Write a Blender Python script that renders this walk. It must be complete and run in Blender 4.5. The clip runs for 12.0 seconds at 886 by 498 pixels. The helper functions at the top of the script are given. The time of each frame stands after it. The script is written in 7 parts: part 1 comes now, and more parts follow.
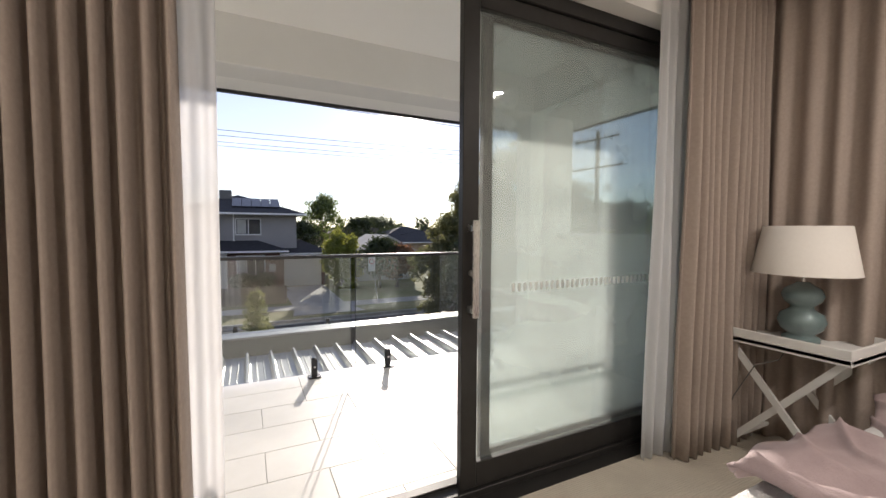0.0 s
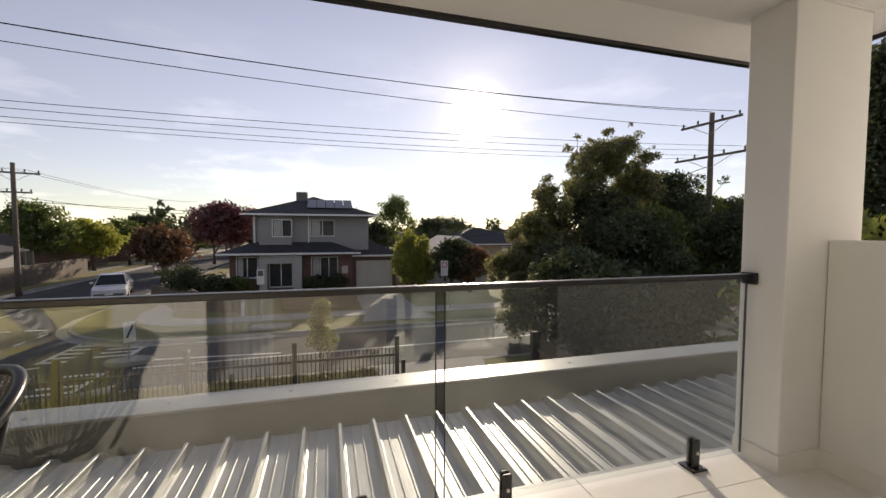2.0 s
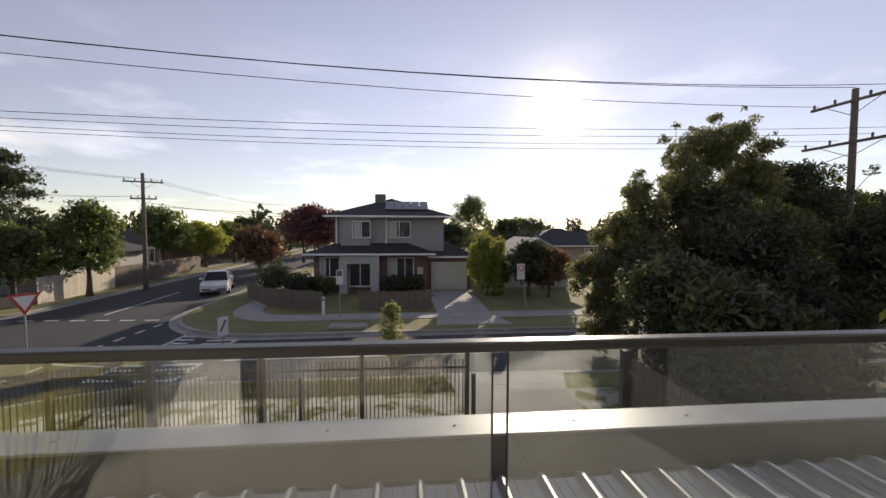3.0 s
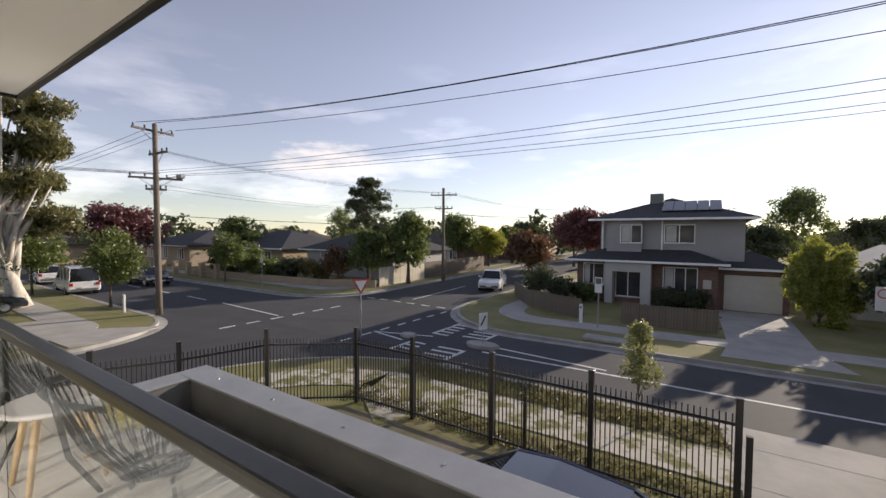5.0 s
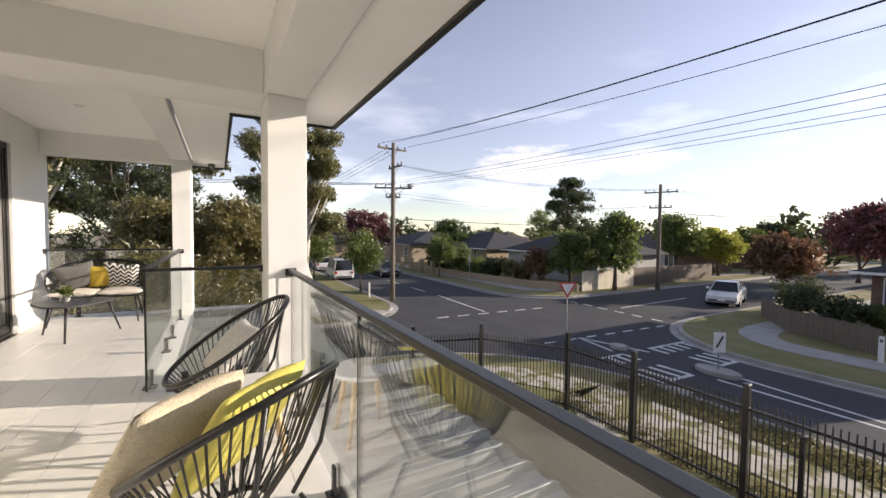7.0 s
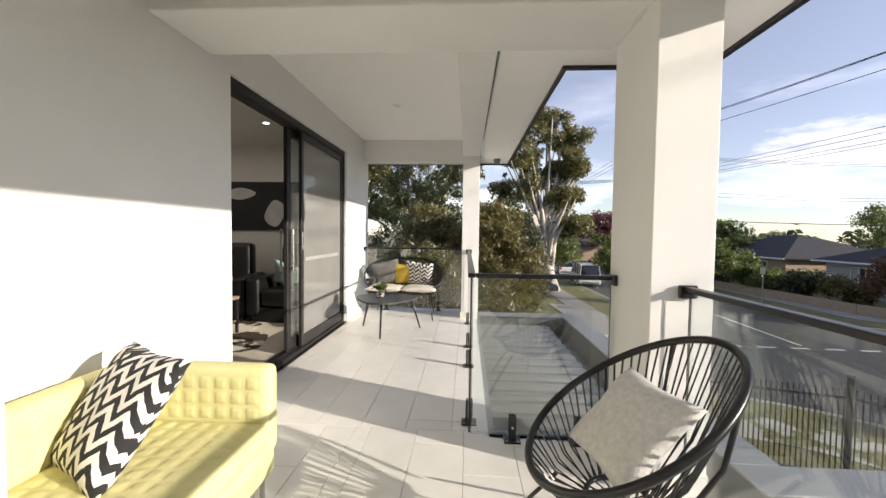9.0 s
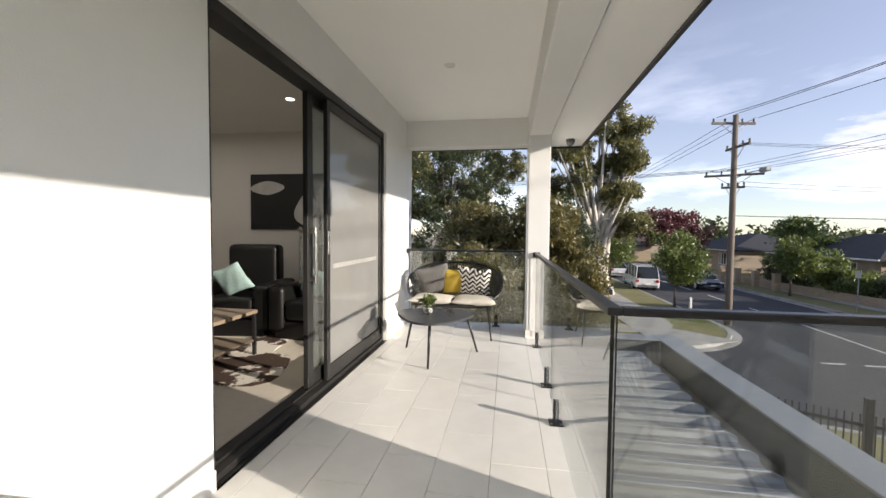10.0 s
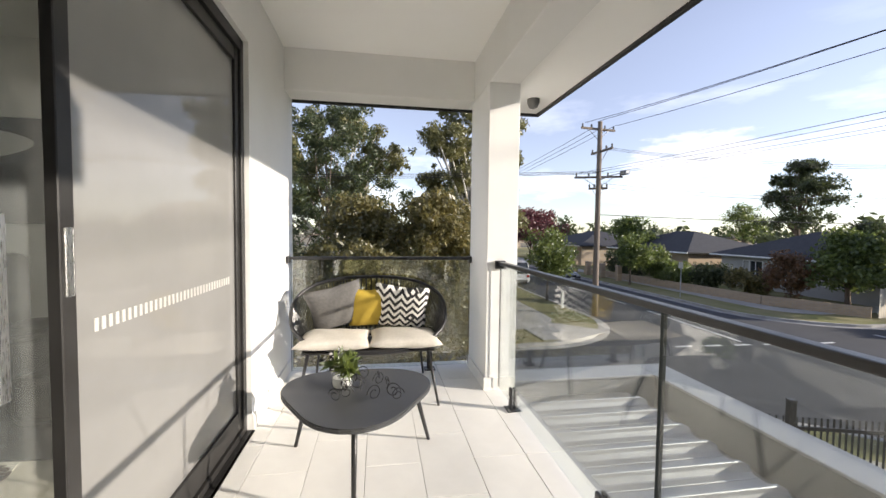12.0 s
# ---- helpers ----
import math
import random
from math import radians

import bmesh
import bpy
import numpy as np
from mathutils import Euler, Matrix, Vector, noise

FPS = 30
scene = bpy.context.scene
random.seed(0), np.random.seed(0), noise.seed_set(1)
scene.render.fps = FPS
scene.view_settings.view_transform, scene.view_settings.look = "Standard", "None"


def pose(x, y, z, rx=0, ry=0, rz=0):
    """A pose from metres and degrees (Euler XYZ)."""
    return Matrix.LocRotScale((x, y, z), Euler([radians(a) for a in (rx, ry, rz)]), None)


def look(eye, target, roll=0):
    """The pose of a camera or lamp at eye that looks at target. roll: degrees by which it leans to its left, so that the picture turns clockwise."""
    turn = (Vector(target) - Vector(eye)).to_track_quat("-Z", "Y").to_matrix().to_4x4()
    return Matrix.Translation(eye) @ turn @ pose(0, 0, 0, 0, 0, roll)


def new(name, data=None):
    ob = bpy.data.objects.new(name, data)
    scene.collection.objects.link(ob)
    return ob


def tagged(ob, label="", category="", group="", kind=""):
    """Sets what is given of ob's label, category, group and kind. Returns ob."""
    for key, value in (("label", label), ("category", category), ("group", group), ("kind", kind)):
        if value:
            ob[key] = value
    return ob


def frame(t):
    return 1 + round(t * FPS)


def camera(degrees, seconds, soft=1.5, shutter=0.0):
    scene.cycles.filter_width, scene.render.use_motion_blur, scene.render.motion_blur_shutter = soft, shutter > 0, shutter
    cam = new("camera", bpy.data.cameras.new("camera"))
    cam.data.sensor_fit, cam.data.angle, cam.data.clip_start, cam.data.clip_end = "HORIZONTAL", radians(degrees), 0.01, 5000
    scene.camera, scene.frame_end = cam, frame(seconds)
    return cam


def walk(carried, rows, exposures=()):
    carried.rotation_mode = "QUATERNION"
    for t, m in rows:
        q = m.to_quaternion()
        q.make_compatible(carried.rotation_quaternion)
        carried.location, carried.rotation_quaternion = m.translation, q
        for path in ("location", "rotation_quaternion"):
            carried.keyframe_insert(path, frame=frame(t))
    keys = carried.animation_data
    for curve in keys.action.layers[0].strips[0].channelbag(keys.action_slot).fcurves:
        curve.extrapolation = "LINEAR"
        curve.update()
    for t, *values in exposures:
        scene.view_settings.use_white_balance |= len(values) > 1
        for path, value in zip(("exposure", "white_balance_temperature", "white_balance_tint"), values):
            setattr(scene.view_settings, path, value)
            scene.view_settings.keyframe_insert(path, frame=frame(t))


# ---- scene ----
cam = camera(95.9, 12.0)
PATH = [
    (0.0, 0.001, 0.002, 1.260, 87.12, -0.33, -26.12),
    (0.5, 0.043, 0.481, 1.269, 87.14, -0.31, -22.69),
    (1.0, 0.141, 0.987, 1.262, 87.17, -0.26, -20.75),
    (1.5, 0.245, 1.431, 1.257, 87.21, -0.20, -19.02),
    (2.0, 0.365, 1.845, 1.269, 87.21, -0.21, -16.24),
    (2.5, 0.440, 2.190, 1.292, 87.26, -0.20, -12.02),
    (4.5, 1.203, 3.070, 1.350, 87.66, -0.17, 23.74),
    (5.0, 1.287, 3.151, 1.358, 87.63, -0.26, 33.05),
    (5.5, 1.315, 3.193, 1.367, 87.53, -0.40, 40.49),
    (6.0, 1.320, 3.201, 1.366, 87.50, -0.39, 47.03),
    (6.5, 1.213, 3.133, 1.364, 87.52, -0.51, 52.98),
    (7.0, 0.910, 2.957, 1.346, 87.65, -0.63, 60.71),
    (7.5, 0.624, 2.826, 1.326, 87.83, -0.55, 69.70),
    (9.5, -1.094, 2.248, 1.268, 87.68, -0.70, 97.77),
    (10.0, -1.662, 2.096, 1.267, 87.64, -0.56, 99.26),
    (10.5, -2.160, 1.941, 1.264, 87.55, -0.62, 99.19),
    (11.0, -2.674, 1.782, 1.259, 87.58, -0.57, 96.83),
    (11.5, -3.089, 1.622, 1.267, 87.49, -0.74, 91.17),
    (12.0, -3.500, 1.487, 1.272, 87.39, -0.68, 80.93),
]
EXPOSURES = [(0.0, 1.18, 6700, 14), (1.0, 0.90, 7150, 14), (2.0, 0.78, 7800, 15), (4.5, 0.98, 7250, 14), (6.0, 1.18, 7250, 14), (7.5, 1.36, 7100, 15), (9.5, 1.34, 6800, 12), (11.0, 1.52, 6700, 12), (12.0, 1.58, 6750, 12)]
walk(cam, [(r[0], pose(*r[1:])) for r in PATH], EXPOSURES)

# ---------------------------------------------------------------- light
SUN_AZ, SUN_EL = 21.0, 16.0          # degrees from +y towards +x, and above the horizon
world = bpy.data.worlds.new("sky")
scene.world = world
world.use_nodes = True
wn, wl = world.node_tree.nodes, world.node_tree.links
wn.clear()
w_out, w_bg = wn.new("ShaderNodeOutputWorld"), wn.new("ShaderNodeBackground")
w_sky = wn.new("ShaderNodeTexSky")
w_sky.sky_type, w_sky.sun_disc = "NISHITA", False
w_sky.sun_elevation, w_sky.sun_rotation = radians(SUN_EL), radians(SUN_AZ)
w_sky.air_density, w_sky.dust_density, w_sky.ozone_density = 0.85, 0.03, 1.5
w_bg.inputs["Strength"].default_value = 0.098
# broken cloud that thickens towards the horizon
w_co, w_map, w_n = wn.new("ShaderNodeTexCoord"), wn.new("ShaderNodeMapping"), wn.new("ShaderNodeTexNoise")
w_map.inputs["Scale"].default_value = (1.3, 1.3, 5.0)
w_map.inputs["Location"].default_value = (3.1, 1.7, 0.4)
w_n.inputs["Scale"].default_value, w_n.inputs["Detail"].default_value, w_n.inputs["Roughness"].default_value = 2.2, 9, 0.58
w_r = wn.new("ShaderNodeValToRGB")
w_r.color_ramp.elements[0].position, w_r.color_ramp.elements[1].position = 0.50, 0.68
w_sep, w_h = wn.new("ShaderNodeSeparateXYZ"), wn.new("ShaderNodeMapRange")
w_h.inputs["From Min"].default_value, w_h.inputs["From Max"].default_value = 0.42, 0.10
w_mul, w_mix = wn.new("ShaderNodeMath"), wn.new("ShaderNodeMixRGB")
w_mul.operation = "MULTIPLY"
w_bright = wn.new("ShaderNodeMixRGB")
w_bright.blend_type = "MULTIPLY"
w_bright.inputs["Fac"].default_value, w_bright.inputs["Color2"].default_value = 1.0, (1.15, 1.15, 1.15, 1)
w_white = wn.new("ShaderNodeMixRGB")
w_white.blend_type = "ADD"
w_white.inputs["Fac"].default_value, w_white.inputs["Color2"].default_value = 1.0, (2.0, 1.85, 1.78, 1)
wl.new(w_co.outputs["Generated"], w_map.inputs["Vector"])
wl.new(w_map.outputs["Vector"], w_n.inputs["Vector"])
wl.new(w_n.outputs["Fac"], w_r.inputs["Fac"])
wl.new(w_co.outputs["Generated"], w_sep.inputs["Vector"])
wl.new(w_sep.outputs["Z"], w_h.inputs["Value"])
wl.new(w_r.outputs["Color"], w_mul.inputs[0])
wl.new(w_h.outputs["Result"], w_mul.inputs[1])
w_hs = wn.new("ShaderNodeHueSaturation")       # thin high haze greys the blue
w_hs.inputs["Saturation"].default_value, w_hs.inputs["Hue"].default_value = 0.70, 0.515
w_veil, w_low = wn.new("ShaderNodeMapRange"), wn.new("ShaderNodeMixRGB")     # smoke-grey veil low over the suburb
w_veil.inputs["From Min"].default_value, w_veil.inputs["From Max"].default_value = 0.0, 0.38
w_veil.inputs["To Min"].default_value, w_veil.inputs["To Max"].default_value = 1.0, 0.0
w_low.blend_type, w_low.inputs["Color2"].default_value = "MULTIPLY", (0.66, 0.68, 0.76, 1)
wl.new(w_sep.outputs["Z"], w_veil.inputs["Value"])
wl.new(w_veil.outputs["Result"], w_low.inputs["Fac"])
wl.new(w_sky.outputs["Color"], w_low.inputs["Color1"])
wl.new(w_low.outputs["Color"], w_hs.inputs["Color"])
wl.new(w_hs.outputs["Color"], w_bright.inputs["Color1"])
wl.new(w_bright.outputs["Color"], w_white.inputs["Color1"])
wl.new(w_mul.outputs["Value"], w_mix.inputs["Fac"])
wl.new(w_hs.outputs["Color"], w_mix.inputs["Color1"])
wl.new(w_white.outputs["Color"], w_mix.inputs["Color2"])
# thin cloud lit up round the low sun, and one cumulus bank over the crossing
w_last = w_mix.outputs["Color"]
for power, tint in ((1400.0, (45, 43, 40, 1)), (160.0, (1.6, 1.45, 1.25, 1))):
    w_dot, w_max, w_pow, w_add = wn.new("ShaderNodeVectorMath"), wn.new("ShaderNodeMath"), wn.new("ShaderNodeMath"), wn.new("ShaderNodeMixRGB")
    w_dot.operation, w_max.operation, w_pow.operation, w_add.blend_type = "DOT_PRODUCT", "MAXIMUM", "POWER", "ADD"
    w_dot.inputs[1].default_value = (math.sin(radians(SUN_AZ)) * math.cos(radians(SUN_EL)), math.cos(radians(SUN_AZ)) * math.cos(radians(SUN_EL)), math.sin(radians(SUN_EL)))
    w_max.inputs[1].default_value, w_pow.inputs[1].default_value = 0.0, power
    w_add.inputs["Color2"].default_value = tint
    wl.new(w_co.outputs["Generated"], w_dot.inputs[0])
    wl.new(w_dot.outputs["Value"], w_max.inputs[0])
    wl.new(w_max.outputs["Value"], w_pow.inputs[0])
    wl.new(w_pow.outputs["Value"], w_add.inputs["Fac"])
    wl.new(w_last, w_add.inputs["Color1"])
    w_last = w_add.outputs["Color"]
BANK_AZ, BANK_EL = -48.5, 9.5
w_off, w_scl, w_len, w_in, w_puff = wn.new("ShaderNodeVectorMath"), wn.new("ShaderNodeVectorMath"), wn.new("ShaderNodeVectorMath"), wn.new("ShaderNodeMapRange"), wn.new("ShaderNodeTexNoise")
w_off.operation, w_scl.operation, w_len.operation = "SUBTRACT", "MULTIPLY", "LENGTH"
w_off.inputs[1].default_value = (math.sin(radians(BANK_AZ)) * math.cos(radians(BANK_EL)), math.cos(radians(BANK_AZ)) * math.cos(radians(BANK_EL)), math.sin(radians(BANK_EL)))
w_scl.inputs[1].default_value = (1.0, 1.0, 3.0)
w_in.inputs["From Min"].default_value, w_in.inputs["From Max"].default_value = 0.30, 0.06
w_in.inputs["To Min"].default_value, w_in.inputs["To Max"].default_value = -0.5, 0.27
w_puff.inputs["Scale"].default_value, w_puff.inputs["Detail"].default_value, w_puff.inputs["Roughness"].default_value = 9.0, 8, 0.6
w_sum, w_edge, w_cum = wn.new("ShaderNodeMath"), wn.new("ShaderNodeMapRange"), wn.new("ShaderNodeMixRGB")
w_edge.inputs["From Min"].default_value, w_edge.inputs["From Max"].default_value = 0.50, 0.78
w_edge.inputs["To Max"].default_value = 0.62
w_cum.inputs["Color2"].default_value = (5.9, 5.75, 5.9, 1)
wl.new(w_co.outputs["Generated"], w_off.inputs[0])
wl.new(w_off.outputs["Vector"], w_scl.inputs[0])
wl.new(w_scl.outputs["Vector"], w_len.inputs[0])
wl.new(w_len.outputs["Value"], w_in.inputs["Value"])
wl.new(w_map.outputs["Vector"], w_puff.inputs["Vector"])
wl.new(w_in.outputs["Result"], w_sum.inputs[0])
wl.new(w_puff.outputs["Fac"], w_sum.inputs[1])
wl.new(w_sum.outputs["Value"], w_edge.inputs["Value"])
wl.new(w_edge.outputs["Result"], w_cum.inputs["Fac"])
wl.new(w_last, w_cum.inputs["Color1"])
wl.new(w_cum.outputs["Color"], w_bg.inputs["Color"])
wl.new(w_bg.outputs["Background"], w_out.inputs["Surface"])

sun_dir = Vector((math.sin(radians(SUN_AZ)) * math.cos(radians(SUN_EL)), math.cos(radians(SUN_AZ)) * math.cos(radians(SUN_EL)), math.sin(radians(SUN_EL))))
sun = new("sun", bpy.data.lights.new("sun", "SUN"))
sun.data.energy, sun.data.angle, sun.data.color = 2.85, radians(0.55), (1.0, 0.93, 0.83)
sun.matrix_world = look(sun_dir * 60, (0, 0, 0))


# recessed downlights that are lit in both rooms
for k, (x, y, w) in enumerate(((0.6, -0.4, 8), (2.4, -0.4, 9), (0.6, -2.2, 8), (2.4, -2.2, 9), (-5.73, -0.26, 1.8), (-4.2, -1.9, 2.2), (-5.78, -2.04, 2.2))):
    dlamp = new("downlight_lamp", bpy.data.lights.new("downlight_lamp", "AREA"))
    dlamp.data.shape, dlamp.data.size, dlamp.data.energy, dlamp.data.color = "DISK", 0.09, w, (1.0, 0.94, 0.87)
    dlamp.matrix_world = look((x, y, 2.685), (x, y, 0))


# ---------------------------------------------------------------- materials
def mat(name, base, rough=0.6, metal=0.0, second=None, scale=8.0, bump=0.0, bscale=60.0, lo=0.35, hi=0.65, stretch=(1, 1, 1), spec=0.5, coat=0.0, vary=0.0, sub=0.0):
    """Principled surface: two tones by a broad noise, fine relief by a small one, vary by object or island."""
    m = bpy.data.materials.new(name)
    m.use_nodes = True
    n, l = m.node_tree.nodes, m.node_tree.links
    p = n["Principled BSDF"]
    p.inputs["Roughness"].default_value, p.inputs["Metallic"].default_value = rough, metal
    p.inputs["Specular IOR Level"].default_value, p.inputs["Coat Weight"].default_value = spec, coat
    if second is None:
        second = tuple(c * 0.82 for c in base)
    co, mp = n.new("ShaderNodeTexCoord"), n.new("ShaderNodeMapping")
    mp.inputs["Scale"].default_value = stretch
    l.new(co.outputs["Object"], mp.inputs["Vector"])
    big = n.new("ShaderNodeTexNoise")
    big.inputs["Scale"].default_value, big.inputs["Detail"].default_value, big.inputs["Roughness"].default_value = scale, 6, 0.62
    l.new(mp.outputs["Vector"], big.inputs["Vector"])
    ramp = n.new("ShaderNodeValToRGB")
    ramp.color_ramp.elements[0].position, ramp.color_ramp.elements[1].position = lo, hi
    ramp.color_ramp.elements[0].color, ramp.color_ramp.elements[1].color = (*second, 1), (*base, 1)
    l.new(big.outputs["Fac"], ramp.inputs["Fac"])
    colour = ramp.outputs["Color"]
    if vary:
        info, geo = n.new("ShaderNodeObjectInfo"), n.new("ShaderNodeNewGeometry")
        add, rng, hsv = n.new("ShaderNodeMath"), n.new("ShaderNodeMapRange"), n.new("ShaderNodeHueSaturation")
        l.new(info.outputs["Random"], add.inputs[0])
        l.new(geo.outputs["Random Per Island"], add.inputs[1])
        rng.inputs["From Max"].default_value = 2.0
        rng.inputs["To Min"].default_value, rng.inputs["To Max"].default_value = 1 - vary, 1 + vary
        l.new(add.outputs["Value"], rng.inputs["Value"])
        l.new(rng.outputs["Result"], hsv.inputs["Value"])
        l.new(colour, hsv.inputs["Color"])
        colour = hsv.outputs["Color"]
    l.new(colour, p.inputs["Base Color"])
    if bump:
        fine, bp = n.new("ShaderNodeTexNoise"), n.new("ShaderNodeBump")
        fine.inputs["Scale"].default_value, fine.inputs["Detail"].default_value = bscale, 4
        bp.inputs["Strength"].default_value, bp.inputs["Distance"].default_value = bump, 0.01
        l.new(mp.outputs["Vector"], fine.inputs["Vector"])
        l.new(fine.outputs["Fac"], bp.inputs["Height"])
        l.new(bp.outputs["Normal"], p.inputs["Normal"])
        rr = n.new("ShaderNodeMapRange")
        rr.inputs["To Min"].default_value, rr.inputs["To Max"].default_value = max(rough - 0.08, 0.03), min(rough + 0.08, 1)
        l.new(fine.outputs["Fac"], rr.inputs["Value"])
        l.new(rr.outputs["Result"], p.inputs["Roughness"])
    if sub:
        p.inputs["Transmission Weight"].default_value = 0
        p.inputs["Subsurface Weight"].default_value = sub
    return m


def leafy(name, base, second, glow=0.35):
    """Thin leaves: diffuse with light passing through."""
    m = bpy.data.materials.new(name)
    m.use_nodes = True
    n, l = m.node_tree.nodes, m.node_tree.links
    n.clear()
    out, d, t, mx = n.new("ShaderNodeOutputMaterial"), n.new("ShaderNodeBsdfDiffuse"), n.new("ShaderNodeBsdfTranslucent"), n.new("ShaderNodeMixShader")
    g, mg = n.new("ShaderNodeBsdfGlossy"), n.new("ShaderNodeMixShader")
    g.inputs["Roughness"].default_value, mg.inputs["Fac"].default_value = 0.42, 0.06
    geo, ramp = n.new("ShaderNodeNewGeometry"), n.new("ShaderNodeValToRGB")
    ramp.color_ramp.elements[0].color, ramp.color_ramp.elements[1].color = (*second, 1), (*base, 1)
    l.new(geo.outputs["Random Per Island"], ramp.inputs["Fac"])
    hs = n.new("ShaderNodeHueSaturation")
    hs.inputs["Hue"].default_value, hs.inputs["Value"].default_value = 0.485, 1.35
    l.new(ramp.outputs["Color"], hs.inputs["Color"])
    l.new(ramp.outputs["Color"], d.inputs["Color"])
    l.new(hs.outputs["Color"], t.inputs["Color"])
    mx.inputs["Fac"].default_value = glow
    l.new(d.outputs["BSDF"], mx.inputs[1])
    l.new(t.outputs["BSDF"], mx.inputs[2])
    l.new(mx.outputs["Shader"], mg.inputs[1])
    l.new(g.outputs["BSDF"], mg.inputs[2])
    l.new(mg.outputs["Shader"], out.inputs["Surface"])
    return m


def glass(name, tint=(1, 1, 1), rough=0.0, body=0.0, dull=(0.6, 0.63, 0.62), blot=0.4):
    """A clear pane: sees through, mirrors more at a glancing angle; body: share of a dusty film or painted-in
    reflection.
    """
    m = bpy.data.materials.new(name)
    m.use_nodes = True
    n, l = m.node_tree.nodes, m.node_tree.links
    n.clear()
    out, tr, gl, mx, lw = n.new("ShaderNodeOutputMaterial"), n.new("ShaderNodeBsdfTransparent"), n.new("ShaderNodeBsdfGlossy"), n.new("ShaderNodeMixShader"), n.new("ShaderNodeLayerWeight")
    tr.inputs["Color"].default_value = (*tint, 1)
    gl.inputs["Roughness"].default_value = rough
    lw.inputs["Blend"].default_value = 0.5
    pw, ml = n.new("ShaderNodeMath"), n.new("ShaderNodeMath")
    pw.operation, ml.operation = "POWER", "MULTIPLY_ADD"
    pw.inputs[1].default_value, ml.inputs[1].default_value, ml.inputs[2].default_value = 3.9, 0.91, 0.09
    l.new(lw.outputs["Facing"], pw.inputs[0])
    l.new(pw.outputs["Value"], ml.inputs[0])
    l.new(ml.outputs["Value"], mx.inputs["Fac"])
    l.new(tr.outputs["BSDF"], mx.inputs[1])
    l.new(gl.outputs["BSDF"], mx.inputs[2])
    last = mx
    if body:
        df, tl, md = n.new("ShaderNodeBsdfDiffuse"), n.new("ShaderNodeBsdfTranslucent"), n.new("ShaderNodeMixShader")
        m2, nz, rp, co = n.new("ShaderNodeMixShader"), n.new("ShaderNodeTexNoise"), n.new("ShaderNodeMapRange"), n.new("ShaderNodeTexCoord")
        df.inputs["Color"].default_value = tl.inputs["Color"].default_value = (*dull, 1)
        md.inputs["Fac"].default_value = 0.5
        l.new(df.outputs["BSDF"], md.inputs[1])
        l.new(tl.outputs["BSDF"], md.inputs[2])
        nz.inputs["Scale"].default_value, nz.inputs["Detail"].default_value = 2.4, 8
        l.new(co.outputs["Object"], nz.inputs["Vector"])
        rp.inputs["From Min"].default_value, rp.inputs["From Max"].default_value = 0.3, 0.75
        rp.inputs["To Min"].default_value, rp.inputs["To Max"].default_value = body * (1 - blot), body * (1 + blot)
        l.new(nz.outputs["Fac"], rp.inputs["Value"])
        l.new(rp.outputs["Result"], m2.inputs["Fac"])
        l.new(mx.outputs["Shader"], m2.inputs[1])
        l.new(md.outputs["Shader"], m2.inputs[2])
        last = m2
    l.new(last.outputs["Shader"], out.inputs["Surface"])
    return m


def chevron(name, dark, light, freq=8.0, zig=3.0, axes="XY"):
    """Woven ikat: ragged zigzag bands with diamonds."""
    m = bpy.data.materials.new(name)
    m.use_nodes = True
    n, l = m.node_tree.nodes, m.node_tree.links
    p = n["Principled BSDF"]
    p.inputs["Roughness"].default_value = 0.9
    co, sp, nz = n.new("ShaderNodeTexCoord"), n.new("ShaderNodeSeparateXYZ"), n.new("ShaderNodeTexNoise")
    nz.inputs["Scale"].default_value = 40
    l.new(co.outputs["Object"], nz.inputs["Vector"])
    l.new(co.outputs["Object"], sp.inputs["Vector"])

    def calc(op, a, b=0.0):
        q = n.new("ShaderNodeMath")
        q.operation = op
        for i, v in enumerate((a, b)):
            if isinstance(v, (int, float)):
                q.inputs[i].default_value = v
            else:
                l.new(v, q.inputs[i])
        return q.outputs[0]
    tri = calc("PINGPONG", calc("MULTIPLY", sp.outputs[axes[0]], zig), 0.25)
    jag = calc("MULTIPLY", nz.outputs["Fac"], 0.10)
    band = calc("FRACT", calc("ADD", calc("ADD", calc("MULTIPLY", sp.outputs[axes[1]], freq), calc("MULTIPLY", tri, 3.4)), calc("MULTIPLY", jag, 2.0)))
    step = calc("GREATER_THAN", band, 0.5)
    ax = calc("PINGPONG", calc("ADD", sp.outputs[axes[0]], 0.085), 0.17)
    ay = calc("PINGPONG", calc("ADD", sp.outputs[axes[1]], 0.06), 0.12)
    dia = calc("ADD", calc("MULTIPLY", ax, 1.0), calc("ADD", ay, calc("MULTIPLY", jag, 0.15)))
    ring = calc("LESS_THAN", dia, 0.055)
    hole = calc("LESS_THAN", dia, 0.026)
    dark_part = calc("SUBTRACT", calc("MAXIMUM", step, ring), hole)
    mx = n.new("ShaderNodeMixRGB")
    mx.inputs["Color1"].default_value, mx.inputs["Color2"].default_value = (*light, 1), (*dark, 1)
    l.new(calc("MAXIMUM", dark_part, 0.0), mx.inputs["Fac"])
    l.new(mx.outputs["Color"], p.inputs["Base Color"])
    return m


